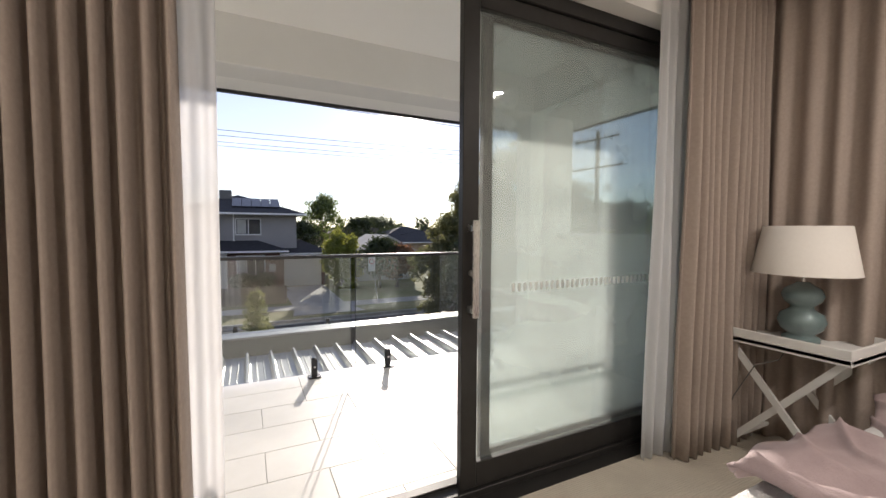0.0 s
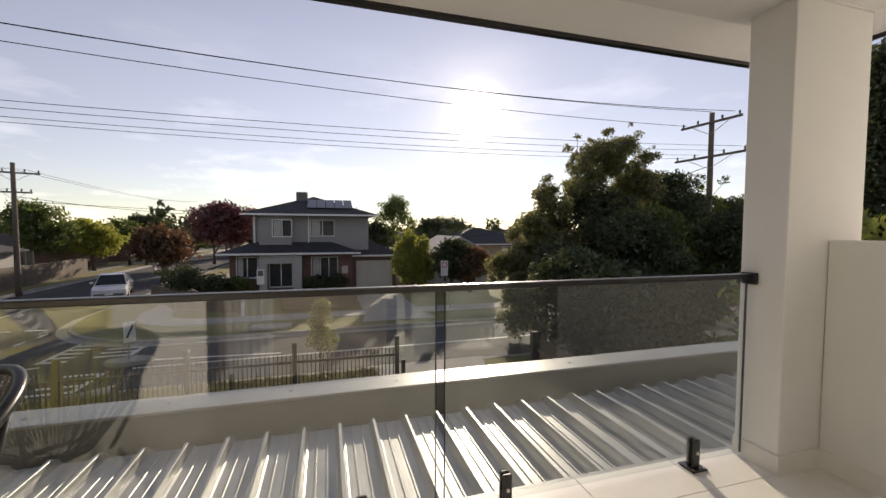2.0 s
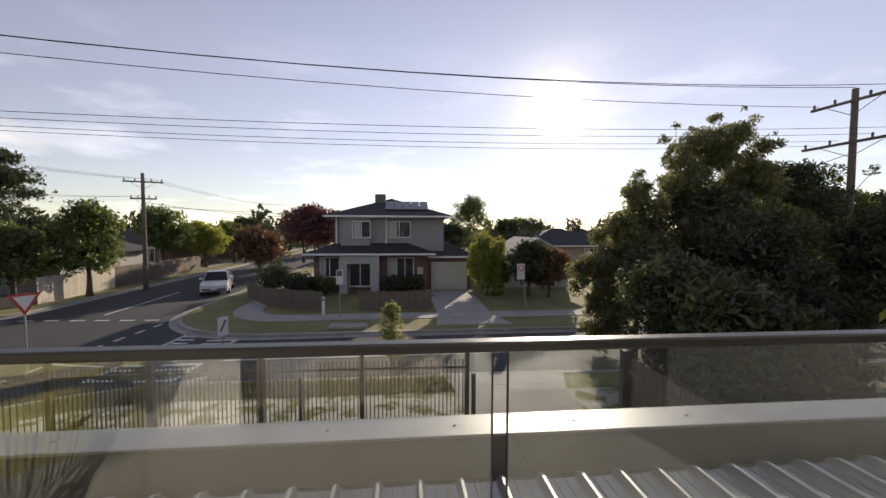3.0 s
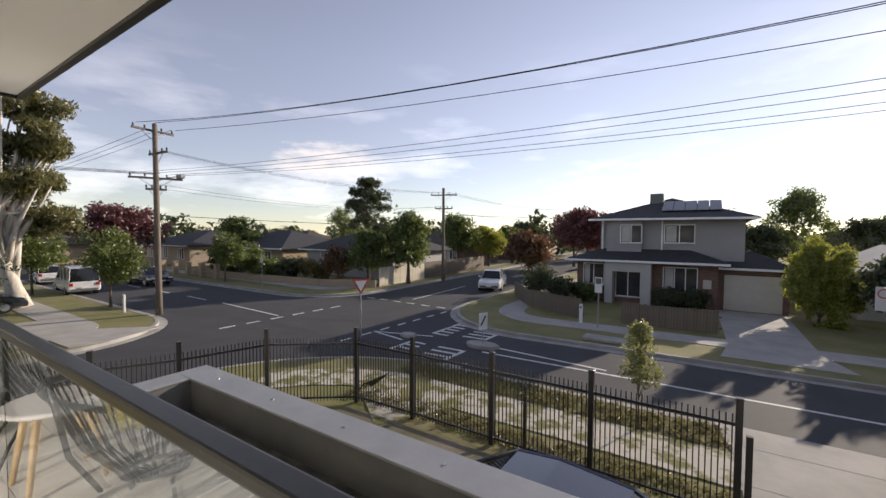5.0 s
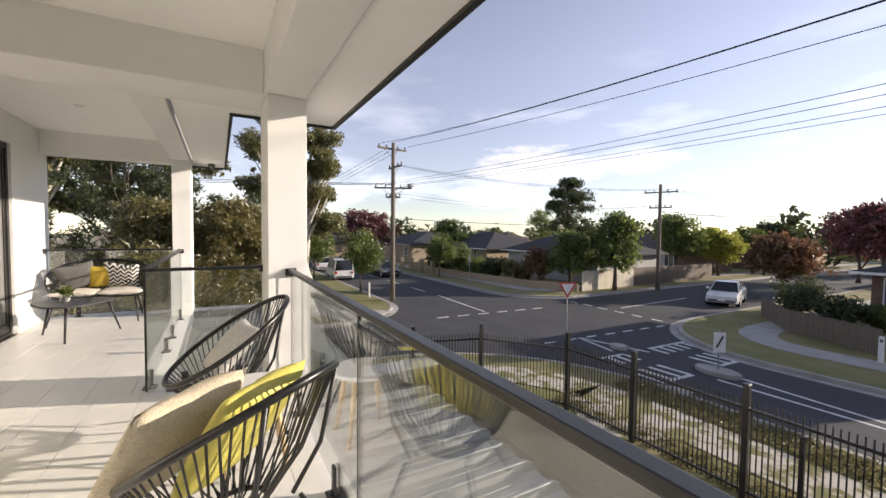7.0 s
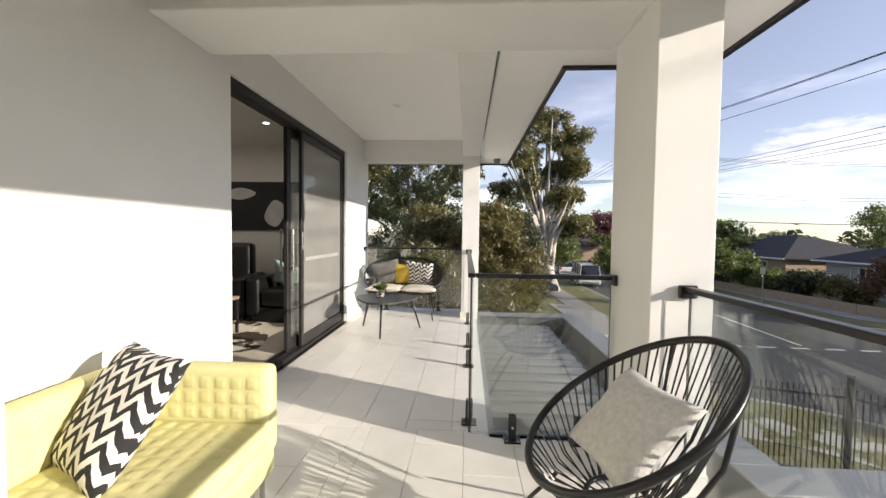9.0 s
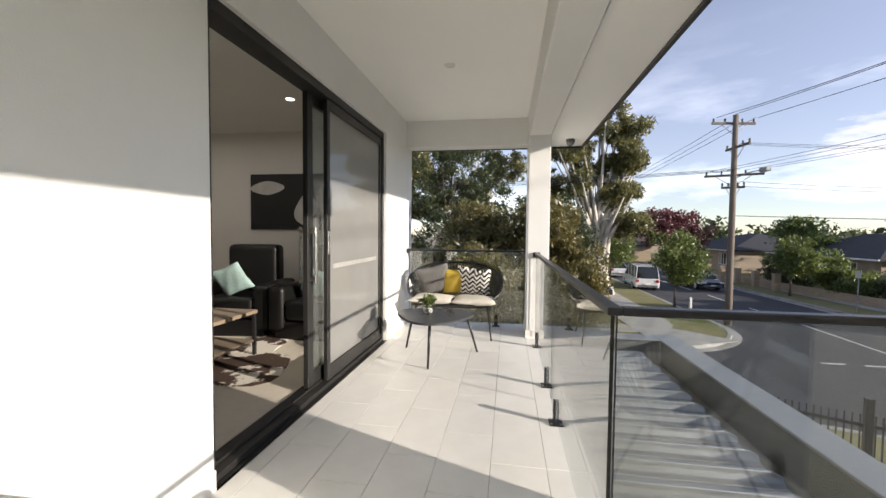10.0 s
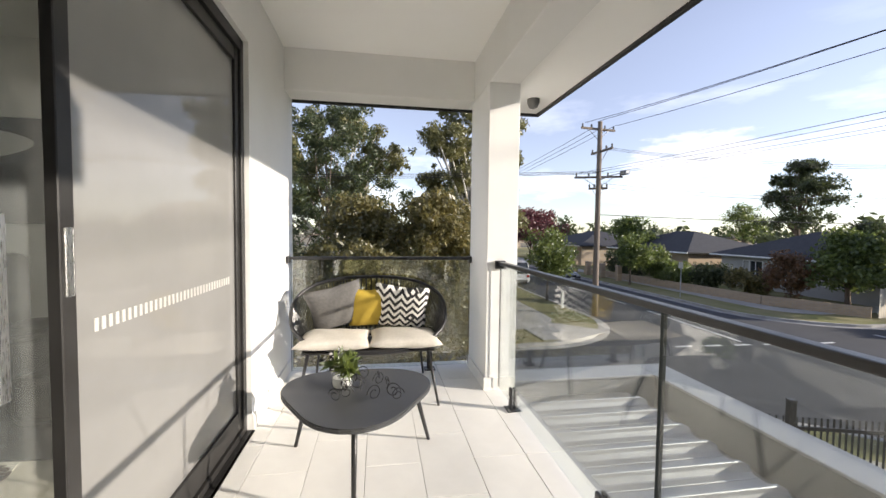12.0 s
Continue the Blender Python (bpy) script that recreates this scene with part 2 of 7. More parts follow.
def ribbed(name, base, second, freq=520.0, axis="Y", depth=0.5):
    """Loop-pile carpet: fine rows."""
    m = mat(name, base, 0.95, second=second, scale=5, spec=0.1)
    n, l = m.node_tree.nodes, m.node_tree.links
    co, wv, bp = n.new("ShaderNodeTexCoord"), n.new("ShaderNodeTexWave"), n.new("ShaderNodeBump")
    wv.bands_direction = axis
    wv.inputs["Scale"].default_value, wv.inputs["Distortion"].default_value, wv.inputs["Detail Scale"].default_value = freq / 20, 1.5, 4
    l.new(co.outputs["Object"], wv.inputs["Vector"])
    bp.inputs["Strength"].default_value, bp.inputs["Distance"].default_value = depth, 0.006
    l.new(wv.outputs["Fac"], bp.inputs["Height"])
    l.new(bp.outputs["Normal"], n["Principled BSDF"].inputs["Normal"])
    return m


def bricks(name, a, b, mortar):
    m = mat(name, a, 0.9, second=b, bump=0.3)
    n, l = m.node_tree.nodes, m.node_tree.links
    br, co, mp = n.new("ShaderNodeTexBrick"), n.new("ShaderNodeTexCoord"), n.new("ShaderNodeMapping")
    mp.inputs["Rotation"].default_value = (radians(90), 0, 0)
    br.inputs["Color1"].default_value, br.inputs["Color2"].default_value, br.inputs["Mortar"].default_value = (*a, 1), (*b, 1), (*mortar, 1)
    br.inputs["Scale"].default_value = 1.0
    br.inputs["Brick Width"].default_value, br.inputs["Row Height"].default_value, br.inputs["Mortar Size"].default_value = 0.24, 0.086, 0.01
    l.new(co.outputs["Object"], mp.inputs["Vector"])
    l.new(mp.outputs["Vector"], br.inputs["Vector"])
    l.new(br.outputs["Color"], n["Principled BSDF"].inputs["Base Color"])
    return m


def tile_rows(name, a, b, pitch=0.3):
    """Roof tiles far off: courses and joints as relief."""
    m = mat(name, a, 0.75, second=b, scale=3, vary=0.08)
    n, l = m.node_tree.nodes, m.node_tree.links
    co, wv, bp = n.new("ShaderNodeTexCoord"), n.new("ShaderNodeTexWave"), n.new("ShaderNodeBump")
    wv.bands_direction, wv.wave_profile = "Z", "SAW"
    wv.inputs["Scale"].default_value = 0.314 / (pitch * 0.42)
    l.new(co.outputs["Object"], wv.inputs["Vector"])
    bp.inputs["Strength"].default_value, bp.inputs["Distance"].default_value = 0.8, 0.05
    l.new(wv.outputs["Fac"], bp.inputs["Height"])
    l.new(bp.outputs["Normal"], n["Principled BSDF"].inputs["Normal"])
    return m


RENDER = mat("white_render", (0.80, 0.795, 0.775), 0.85, second=(0.765, 0.76, 0.74), scale=1.6, bump=0.16, bscale=180, spec=0.25)
CEIL = mat("ceiling_paint", (0.92, 0.91, 0.885), 0.9, second=(0.90, 0.89, 0.865), scale=1.2, bump=0.06, bscale=90, spec=0.2)
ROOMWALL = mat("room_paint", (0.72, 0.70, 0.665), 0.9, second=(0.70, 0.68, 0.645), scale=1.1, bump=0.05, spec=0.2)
TILE = mat("porcelain_tile", (0.78, 0.765, 0.725), 0.42, second=(0.73, 0.715, 0.675), scale=4, bump=0.10, bscale=220, vary=0.035)
GROUT = mat("grout", (0.40, 0.385, 0.355), 0.95, bump=0.3, bscale=200)
BLACK = mat("black_powdercoat", (0.014, 0.014, 0.015), 0.36, second=(0.020, 0.020, 0.021), scale=30, bump=0.08, bscale=500)
FRAME = mat("dark_aluminium", (0.022, 0.021, 0.020), 0.40, second=(0.027, 0.026, 0.025), scale=12, bump=0.05, bscale=400, spec=0.28)
STEEL = mat("brushed_steel", (0.62, 0.61, 0.59), 0.28, metal=1.0, scale=40, stretch=(1, 1, 0.1), bump=0.1, bscale=300)
GLASS = glass("clear_glass", (0.95, 0.975, 0.965), body=0.007)
DOORGLASS = glass("door_glass", (0.86, 0.90, 0.89), body=0.10)
HAZEGLASS = glass("sunlit_dusty_glass", (0.84, 0.88, 0.87), body=0.27, dull=(0.72, 0.76, 0.75), blot=0.2)
# outer glass leaf of the living room: its pale reflection is a grey film
SHEENGLASS = glass("glass_with_painted_sheen", (0.42, 0.42, 0.42), body=0.45, dull=(0.55, 0.545, 0.53), blot=0.06)
EDGE = mat("glass_edge", (0.010, 0.014, 0.013), 0.3, scale=20)
ROOFMETAL = mat("grey_steel_deck", (0.38, 0.385, 0.38), 0.42, second=(0.29, 0.295, 0.29), scale=3.0, metal=0.75, stretch=(4, 0.7, 1), bump=0.06, bscale=14)
GUTTER = mat("stained_gutter", (0.20, 0.18, 0.155), 0.5, metal=0.3, second=(0.075, 0.068, 0.06), scale=5, bump=0.3, bscale=40)
FLASHING = mat("grey_flashing", (0.33, 0.335, 0.34), 0.42, metal=0.4, second=(0.27, 0.275, 0.28), scale=2.2, bump=0.08)
PARAPET = mat("dark_grey_cladding", (0.135, 0.135, 0.132), 0.6, second=(0.105, 0.105, 0.103), scale=2.5, bump=0.08)
ASPHALT = mat("asphalt", (0.052, 0.053, 0.058), 0.86, second=(0.040, 0.041, 0.045), scale=0.7, bump=0.35, bscale=28)
CONCRETE = mat("footpath_concrete", (0.42, 0.40, 0.37), 0.9, second=(0.33, 0.315, 0.29), scale=1.1, bump=0.2, bscale=30)
OLDPATH = mat("grassed_over_path", (0.50, 0.465, 0.40), 0.95, second=(0.17, 0.165, 0.055), scale=1.7, bump=0.5, bscale=30, lo=0.44, hi=0.53)
KERB = mat("kerb_concrete", (0.40, 0.385, 0.36), 0.88, second=(0.29, 0.28, 0.26), scale=1.4, bump=0.2, bscale=30)
LINEPAINT = mat("road_paint", (0.72, 0.72, 0.70), 0.7, second=(0.50, 0.50, 0.49), scale=3.0, bump=0.15)
LAWN = mat("lawn", (0.135, 0.150, 0.036), 0.95, second=(0.235, 0.205, 0.095), scale=0.55, bump=0.8, bscale=26, lo=0.4, hi=0.7)
DIRT = mat("bare_earth", (0.29, 0.245, 0.185), 0.95, second=(0.17, 0.155, 0.085), scale=0.8, bump=0.6, bscale=18)
TIMBER = mat("weathered_paling", (0.19, 0.155, 0.12), 0.85, second=(0.11, 0.088, 0.07), scale=3, stretch=(6, 6, 0.5), bump=0.3, vary=0.2)
PALEFENCE = mat("pale_paling", (0.58, 0.53, 0.44), 0.85, second=(0.44, 0.40, 0.32), scale=3, stretch=(6, 6, 0.5), bump=0.3, vary=0.18)
POLEWOOD = mat("pole_timber", (0.21, 0.17, 0.135), 0.9, second=(0.12, 0.098, 0.08), scale=3, stretch=(5, 5, 0.3), bump=0.4)
BARK = mat("bark", (0.16, 0.125, 0.095), 0.95, second=(0.075, 0.058, 0.045), scale=6, stretch=(3, 3, 0.6), bump=0.7, bscale=18)
GUMBARK = mat("pale_gum_bark", (0.62, 0.58, 0.52), 0.8, second=(0.36, 0.30, 0.24), scale=2.2, stretch=(2, 2, 0.5), bump=0.3, lo=0.3, hi=0.55)
GUM = leafy("gum_leaves", (0.225, 0.215, 0.080), (0.080, 0.088, 0.032), 0.45)
FEATHER = leafy("feathery_leaves", (0.225, 0.225, 0.085), (0.080, 0.090, 0.032), 0.58)
OLIVE = leafy("olive_leaves", (0.225, 0.19, 0.060), (0.085, 0.085, 0.026), 0.48)
GREEN = leafy("green_leaves", (0.165, 0.215, 0.050), (0.055, 0.085, 0.022), 0.52)
DEEP = leafy("deep_leaves", (0.078, 0.100, 0.034), (0.028, 0.042, 0.016), 0.32)
LIME = leafy("lime_leaves", (0.36, 0.38, 0.07), (0.17, 0.20, 0.035), 0.5)
MAROON = leafy("maroon_leaves", (0.185, 0.060, 0.058), (0.075, 0.027, 0.028), 0.42)
RUST = leafy("rust_leaves", (0.215, 0.120, 0.055), (0.095, 0.058, 0.028), 0.42)
PALELEAF = leafy("pale_leaves", (0.300, 0.315, 0.128), (0.165, 0.188, 0.068), 0.45)
GRASSBLADE = leafy("grass_blades", (0.22, 0.205, 0.085), (0.13, 0.125, 0.045), 0.4)
SOLARBLACK = mat("solar_panel", (0.02, 0.024, 0.035), 0.12, scale=2)
BRICK = bricks("brown_brick", (0.19, 0.085, 0.058), (0.13, 0.062, 0.045), (0.24, 0.21, 0.18))
CREAMBRICK = bricks("cream_brick", (0.42, 0.31, 0.20), (0.34, 0.25, 0.165), (0.34, 0.30, 0.25))
HOUSEGREY = mat("grey_house_render", (0.32, 0.305, 0.30), 0.88, second=(0.29, 0.275, 0.27), scale=0.7, bump=0.1)
HOUSEPALE = mat("pale_house_render", (0.44, 0.43, 0.41), 0.88, second=(0.40, 0.39, 0.37), scale=0.7, bump=0.1)
ROOFDARK = tile_rows("charcoal_tiles", (0.045, 0.045, 0.050), (0.032, 0.032, 0.036))
ROOFBROWN = tile_rows("brown_tiles", (0.090, 0.068, 0.056), (0.060, 0.047, 0.040))
WHITEPAINT = mat("white_paint", (0.78, 0.775, 0.76), 0.45, second=(0.74, 0.735, 0.72), scale=4, bump=0.05)
CREAMPAINT = mat("cream_door_paint", (0.55, 0.52, 0.45), 0.6, second=(0.50, 0.47, 0.41), scale=2)
WINDARK = mat("dark_window", (0.03, 0.034, 0.04), 0.08, second=(0.05, 0.052, 0.056), scale=1.5)
BLIND = mat("window_blind", (0.46, 0.45, 0.42), 0.8, scale=2)
CARWHITE = mat("white_car_paint", (0.72, 0.72, 0.72), 0.25, scale=2, coat=0.6)
CARSILVER = mat("silver_car_paint", (0.30, 0.32, 0.35), 0.28, metal=0.6, scale=2, coat=0.6)
CARSLATE = mat("slate_car_paint", (0.085, 0.095, 0.12), 0.22, second=(0.08, 0.09, 0.112), scale=2, metal=0.5, coat=0.7)
CARDARK = mat("dark_car_paint", (0.022, 0.024, 0.03), 0.22, scale=2, coat=0.7)
RUBBER = mat("tyre_rubber", (0.018, 0.018, 0.018), 0.85, scale=20, bump=0.2)
CARGLASS = mat("car_glass", (0.012, 0.014, 0.016), 0.05, scale=3)
LAMPRED = mat("red_lens", (0.42, 0.02, 0.015), 0.2, scale=8)
LAMPCLEAR = mat("clear_lens", (0.75, 0.76, 0.78), 0.12, scale=8)
SIGNRED = mat("sign_red", (0.55, 0.07, 0.06), 0.5, second=(0.48, 0.06, 0.05), scale=5)
SIGNWHITE = mat("sign_white", (0.75, 0.75, 0.74), 0.5, second=(0.68, 0.68, 0.67), scale=5)
WIRE = mat("wire", (0.02, 0.02, 0.022), 0.6)
GALV = mat("galvanised_steel", (0.42, 0.43, 0.44), 0.45, metal=0.8, scale=15, bump=0.1)
CARPET = ribbed("loop_carpet", (0.56, 0.51, 0.43), (0.51, 0.46, 0.39))
DRAPE = mat("taupe_drape", (0.40, 0.335, 0.292), 0.9, second=(0.36, 0.30, 0.262), scale=60, bump=0.2, bscale=500, spec=0.15)
YELLOW = mat("yellow_velvet", (0.70, 0.665, 0.35), 0.8, second=(0.65, 0.61, 0.30), scale=7, bump=0.15, bscale=300, spec=0.2)
MUSTARD = mat("mustard_cotton", (0.48, 0.34, 0.045), 0.9, second=(0.42, 0.295, 0.04), scale=12, bump=0.3, bscale=260)
CITRUS = mat("citron_satin", (0.60, 0.54, 0.13), 0.5, second=(0.53, 0.47, 0.10), scale=8, bump=0.2, bscale=120)
CREAM = mat("cream_knit", (0.62, 0.54, 0.40), 0.95, second=(0.50, 0.43, 0.31), scale=70, bump=0.8, bscale=130)
LINEN = mat("natural_linen", (0.62, 0.585, 0.52), 0.95, second=(0.56, 0.525, 0.46), scale=40, bump=0.4, bscale=300)
GREYWOOL = mat("grey_wool", (0.155, 0.15, 0.145), 0.95, second=(0.12, 0.116, 0.112), scale=50, bump=0.5, bscale=260)
SILVERCUSH = mat("silver_brocade", (0.64, 0.63, 0.605), 0.6, second=(0.52, 0.51, 0.485), scale=45, bump=0.3, bscale=120)
IKAT = chevron("ikat_weave", (0.018, 0.018, 0.02), (0.74, 0.72, 0.68), 14.5, 5.6)
IKATFINE = chevron("fine_ikat_weave", (0.018, 0.018, 0.02), (0.76, 0.74, 0.70), 15.0, 5.2, "XY")
CORD = mat("black_pvc_cord", (0.012, 0.012, 0.012), 0.32, scale=30)
OAK = mat("pale_oak", (0.60, 0.44, 0.24), 0.5, second=(0.52, 0.37, 0.19), scale=4, stretch=(8, 8, 0.7), bump=0.1)
GREYTOP = mat("charcoal_tabletop", (0.062, 0.064, 0.066), 0.45, second=(0.05, 0.052, 0.054), scale=3, bump=0.06, bscale=200)
TEALGLAZE = mat("duck_egg_glaze", (0.17, 0.235, 0.235), 0.10, second=(0.12, 0.175, 0.18), scale=5, coat=0.5)
SHADE = mat("linen_shade", (0.82, 0.79, 0.74), 0.9, second=(0.80, 0.77, 0.72), scale=60, bump=0.2, bscale=400, sub=0.0)
MAUVE = mat("mauve_throw", (0.40, 0.315, 0.318), 0.85, second=(0.33, 0.255, 0.26), scale=9, bump=0.3, bscale=250)
QUILT = mat("white_waffle_quilt", (0.74, 0.735, 0.73), 0.95, scale=9, bump=0.8, bscale=95)
LEATHER = mat("black_leather", (0.006, 0.006, 0.006), 0.42, scale=8, bump=0.25, bscale=80, spec=0.3)
AQUA = mat("aqua_linen", (0.30, 0.42, 0.40), 0.9, scale=40, bump=0.3)
WOODDARK = mat("walnut_board", (0.27, 0.205, 0.15), 0.5, second=(0.20, 0.15, 0.11), scale=3, stretch=(1, 8, 8), bump=0.1)
HIDE = mat("cowhide", (0.62, 0.58, 0.51), 0.9, second=(0.05, 0.025, 0.015), scale=1.7, lo=0.515, hi=0.535, bump=0.4, bscale=120)
CERAMIC = mat("matt_white_ceramic", (0.74, 0.73, 0.71), 0.55, scale=10)
ARTBLACK = mat("black_artwork", (0.010, 0.010, 0.010), 0.6, scale=4)
ARTPALE = mat("pale_artwork", (0.55, 0.54, 0.52), 0.7, scale=4)
LAMPGLOW = bpy.data.materials.new("downlight_glow")
LAMPGLOW.use_nodes = True
LAMPGLOW.node_tree.nodes["Principled BSDF"].inputs["Emission Color"].default_value = (1.0, 0.9, 0.75, 1)
LAMPGLOW.node_tree.nodes["Principled BSDF"].inputs["Emission Strength"].default_value = 6.0
SHEER = bpy.data.materials.new("sheer_voile")
SHEER.use_nodes = True
_n, _l = SHEER.node_tree.nodes, SHEER.node_tree.links
_n.clear()
_o, _t, _d, _b, _m1, _m2 = _n.new("ShaderNodeOutputMaterial"), _n.new("ShaderNodeBsdfTransparent"), _n.new("ShaderNodeBsdfDiffuse"), _n.new("ShaderNodeBsdfTranslucent"), _n.new("ShaderNodeMixShader"), _n.new("ShaderNodeMixShader")
_d.inputs["Color"].default_value = _b.inputs["Color"].default_value = (0.82, 0.82, 0.83, 1)
_m1.inputs["Fac"].default_value, _m2.inputs["Fac"].default_value = 0.5, 0.72
_l.new(_d.outputs[0], _m1.inputs[1])
_l.new(_b.outputs[0], _m1.inputs[2])
_l.new(_t.outputs[0], _m2.inputs[1])
_l.new(_m1.outputs[0], _m2.inputs[2])
_l.new(_m2.outputs[0], _o.inputs["Surface"])


# ---------------------------------------------------------------- mesh helpers
def mesh_of(bm, name, material, smooth=False):
    me = bpy.data.meshes.new(name)
    bm.to_mesh(me)
    bm.free()
    me.materials.append(material)
    if smooth:
        for f in me.polygons:
            f.use_smooth = True
    return me


def part(name, bm, material, parent, label="", smooth=False):
    ob = new(name, mesh_of(bm, name, material, smooth))
    ob.parent = parent
    return tagged(ob, label)


def thing(name, label, category, at=(0, 0, 0), turn=0.0, group="", kind=""):
    ob = new(name)
    ob.matrix_basis = pose(*at, 0, 0, turn)
    return tagged(ob, label, category, group, kind)


def solid(name, bm, material, label="", category="", kind="structure", smooth=False, group=""):
    return tagged(new(name, mesh_of(bm, name, material, smooth)), label, category, group, kind)


def box(bm, x0, x1, y0, y1, z0, z1, bevel=0.0, seg=1):
    r = bmesh.ops.create_cube(bm, size=1.0, matrix=Matrix.LocRotScale(((x0 + x1) / 2, (y0 + y1) / 2, (z0 + z1) / 2), None, (x1 - x0, y1 - y0, z1 - z0)))
    if bevel:
        edges = list({e for v in r["verts"] for e in v.link_edges})
        bmesh.ops.bevel(bm, geom=edges, offset=bevel, segments=seg, profile=0.6, affect="EDGES")
    return bm


def boxes(*specs, bevel=0.0, seg=1):
    bm = bmesh.new()
    for s in specs:
        box(bm, *s, bevel=bevel, seg=seg)
    return bm


def rod(bm, p, q, r0, r1=None, seg=8):
    p, q = Vector(p), Vector(q)
    d = q - p
    m = Matrix.Translation((p + q) / 2) @ d.to_track_quat("Z", "Y").to_matrix().to_4x4()
    bmesh.ops.create_cone(bm, cap_ends=True, segments=seg, radius1=r0, radius2=r0 if r1 is None else r1, depth=d.length, matrix=m)
    return bm


def rods(*specs, seg=8):
    bm = bmesh.new()
    for s in specs:
        rod(bm, *s, seg=seg)
    return bm


def tube(bm, pts, r, seg=6, closed=False):
    """Sweep a round section along points; r may be a list."""
    pts = [Vector(p) for p in pts]
    n = len(pts)
    rings, up = [], Vector((0, 0, 1))
    for i, p in enumerate(pts):
        a = pts[i - 1] if (i or closed) else p
        b = pts[(i + 1) % n] if (i < n - 1 or closed) else p
        t = (b - a).normalized()
        s = t.cross(up)
        if s.length < 0.05:
            s = t.cross(Vector((0, 1, 0)))
        s.normalize()
        u = s.cross(t)
        rr = r[i] if isinstance(r, (list, tuple)) else r
        rings.append([bm.verts.new(p + (s * math.cos(2 * math.pi * k / seg) + u * math.sin(2 * math.pi * k / seg)) * rr) for k in range(seg)])
    for i in range(n if closed else n - 1):
        a, b = rings[i], rings[(i + 1) % n]
        for k in range(seg):
            bm.faces.new((a[k], a[(k + 1) % seg], b[(k + 1) % seg], b[k]))
    if not closed:
        bm.faces.new(rings[0][::-1])
        bm.faces.new(rings[-1])
    return bm


def lathe(bm, profile, seg=24, at=(0, 0, 0)):
    """Turn (radius, height) pairs round z."""
    rings = [[bm.verts.new((at[0] + r * math.cos(2 * math.pi * k / seg), at[1] + r * math.sin(2 * math.pi * k / seg), at[2] + z)) for k in range(seg)] for r, z in profile]
    for a, b in zip(rings, rings[1:]):
        for k in range(seg):
            bm.faces.new((a[k], a[(k + 1) % seg], b[(k + 1) % seg], b[k]))
    bm.faces.new(rings[0][::-1])
    bm.faces.new(rings[-1])
    return bm


def prism(bm, outline, z0, z1, bevel=0.0):
    """A flat shape with thickness, from its outline."""
    lo = [bm.verts.new((x, y, z0)) for x, y in outline]
    hi = [bm.verts.new((x, y, z1)) for x, y in outline]
    n = len(outline)
    bm.faces.new(lo[::-1])
    top = bm.faces.new(hi)
    for k in range(n):
        bm.faces.new((lo[k], lo[(k + 1) % n], hi[(k + 1) % n], hi[k]))
    bmesh.ops.recalc_face_normals(bm, faces=bm.faces)
    if bevel:
        bmesh.ops.bevel(bm, geom=list(top.edges), offset=bevel, segments=2, affect="EDGES")
    return bm


def grid(bm, nu, nv, fn, closed_u=False):
    """A sheet of nu x nv cells from fn(u, v) in 0..1."""
    v = [[bm.verts.new(fn(i / nu, j / nv)) for j in range(nv + 1)] for i in range(nu if closed_u else nu + 1)]
    m = len(v)
    for i in range(nu):
        for j in range(nv):
            bm.faces.new((v[i][j], v[(i + 1) % m][j], v[(i + 1) % m][j + 1], v[i][j + 1]))
    return v


# ---------------------------------------------------------------- the balcony and its house
GZ = -3.05                                     # street level
WALL1, WALL2 = 1.70, 0.70                      # outer faces of the bedroom wall and the living-room wall
STEP = -1.12                                   # where the wall steps back
BEAM, CEILZ, SOFFIT = 2.43, 2.78, 2.47


def wall_with_opening(name, x0, x1, y0, y1, ox0, ox1, oz1, z0, z1, material, label):
    bm = boxes((x0, ox0, y0, y1, z0, z1), (ox1, x1, y0, y1, z0, z1), (ox0, ox1, y0, y1, oz1, z1))
    if z0 < -0.2:
        box(bm, ox0, ox1, y0, y1, z0, -0.02)
    return solid(name, bm, material, label, "wall")


D1 = (-0.52, 2.52)                             # bedroom door opening
D2 = (-6.13, -3.36)                            # living-room door opening
wall_with_opening("wall_bedroom", STEP, 6.0, 1.45, WALL1, *D1, 2.40, GZ, 3.0, RENDER, "white rendered wall round the bedroom sliding door")
wall_with_opening("wall_living", -7.35, STEP + 0.25, 0.45, WALL2, *D2, 2.40, GZ, 3.0, RENDER, "white rendered wall round the living room sliding door")
solid("wall_step", boxes((STEP, STEP + 0.25, WALL2, 1.45, GZ, 3.0)), RENDER, "white rendered return wall beside the sofa", "wall")
solid("wall_low_east", boxes((2.905, 3.12, WALL1, 3.298, GZ, 1.22), bevel=0.006), RENDER, "white rendered waist-high balcony wall", "wall")
solid("wall_house_west", boxes((-7.35, -7.12, -4.0, 0.45, GZ, 3.0)), RENDER, "white rendered end wall of the house", "wall")


def column(x0, x1, y0, y1, label):
    ob = solid("column", boxes((x0, x1, y0, y1, -0.15, BEAM), bevel=0.004), RENDER, label, "column")
    bm = bmesh.new()
    t = 0.012
    for s in ((x0 - t, x1 + t, y0 - t, y0, 0, 0.10), (x0 - t, x0, y0, y1, 0, 0.10), (x1, x1 + t, y0, y1, 0, 0.10)):
        box(bm, *s)
    p = solid("skirting_tile", bm, TILE, "tile skirting round a column", "skirting")
    return ob


column(2.605, 3.17, 3.30, 3.53, "white rendered column at the end of the glass balustrade")
column(-3.11, -2.56, 3.30, 3.60, "white rendered column between two runs of balustrade")
column(-7.15, -6.56, 2.33, 2.58, "white rendered column beside the loveseat")

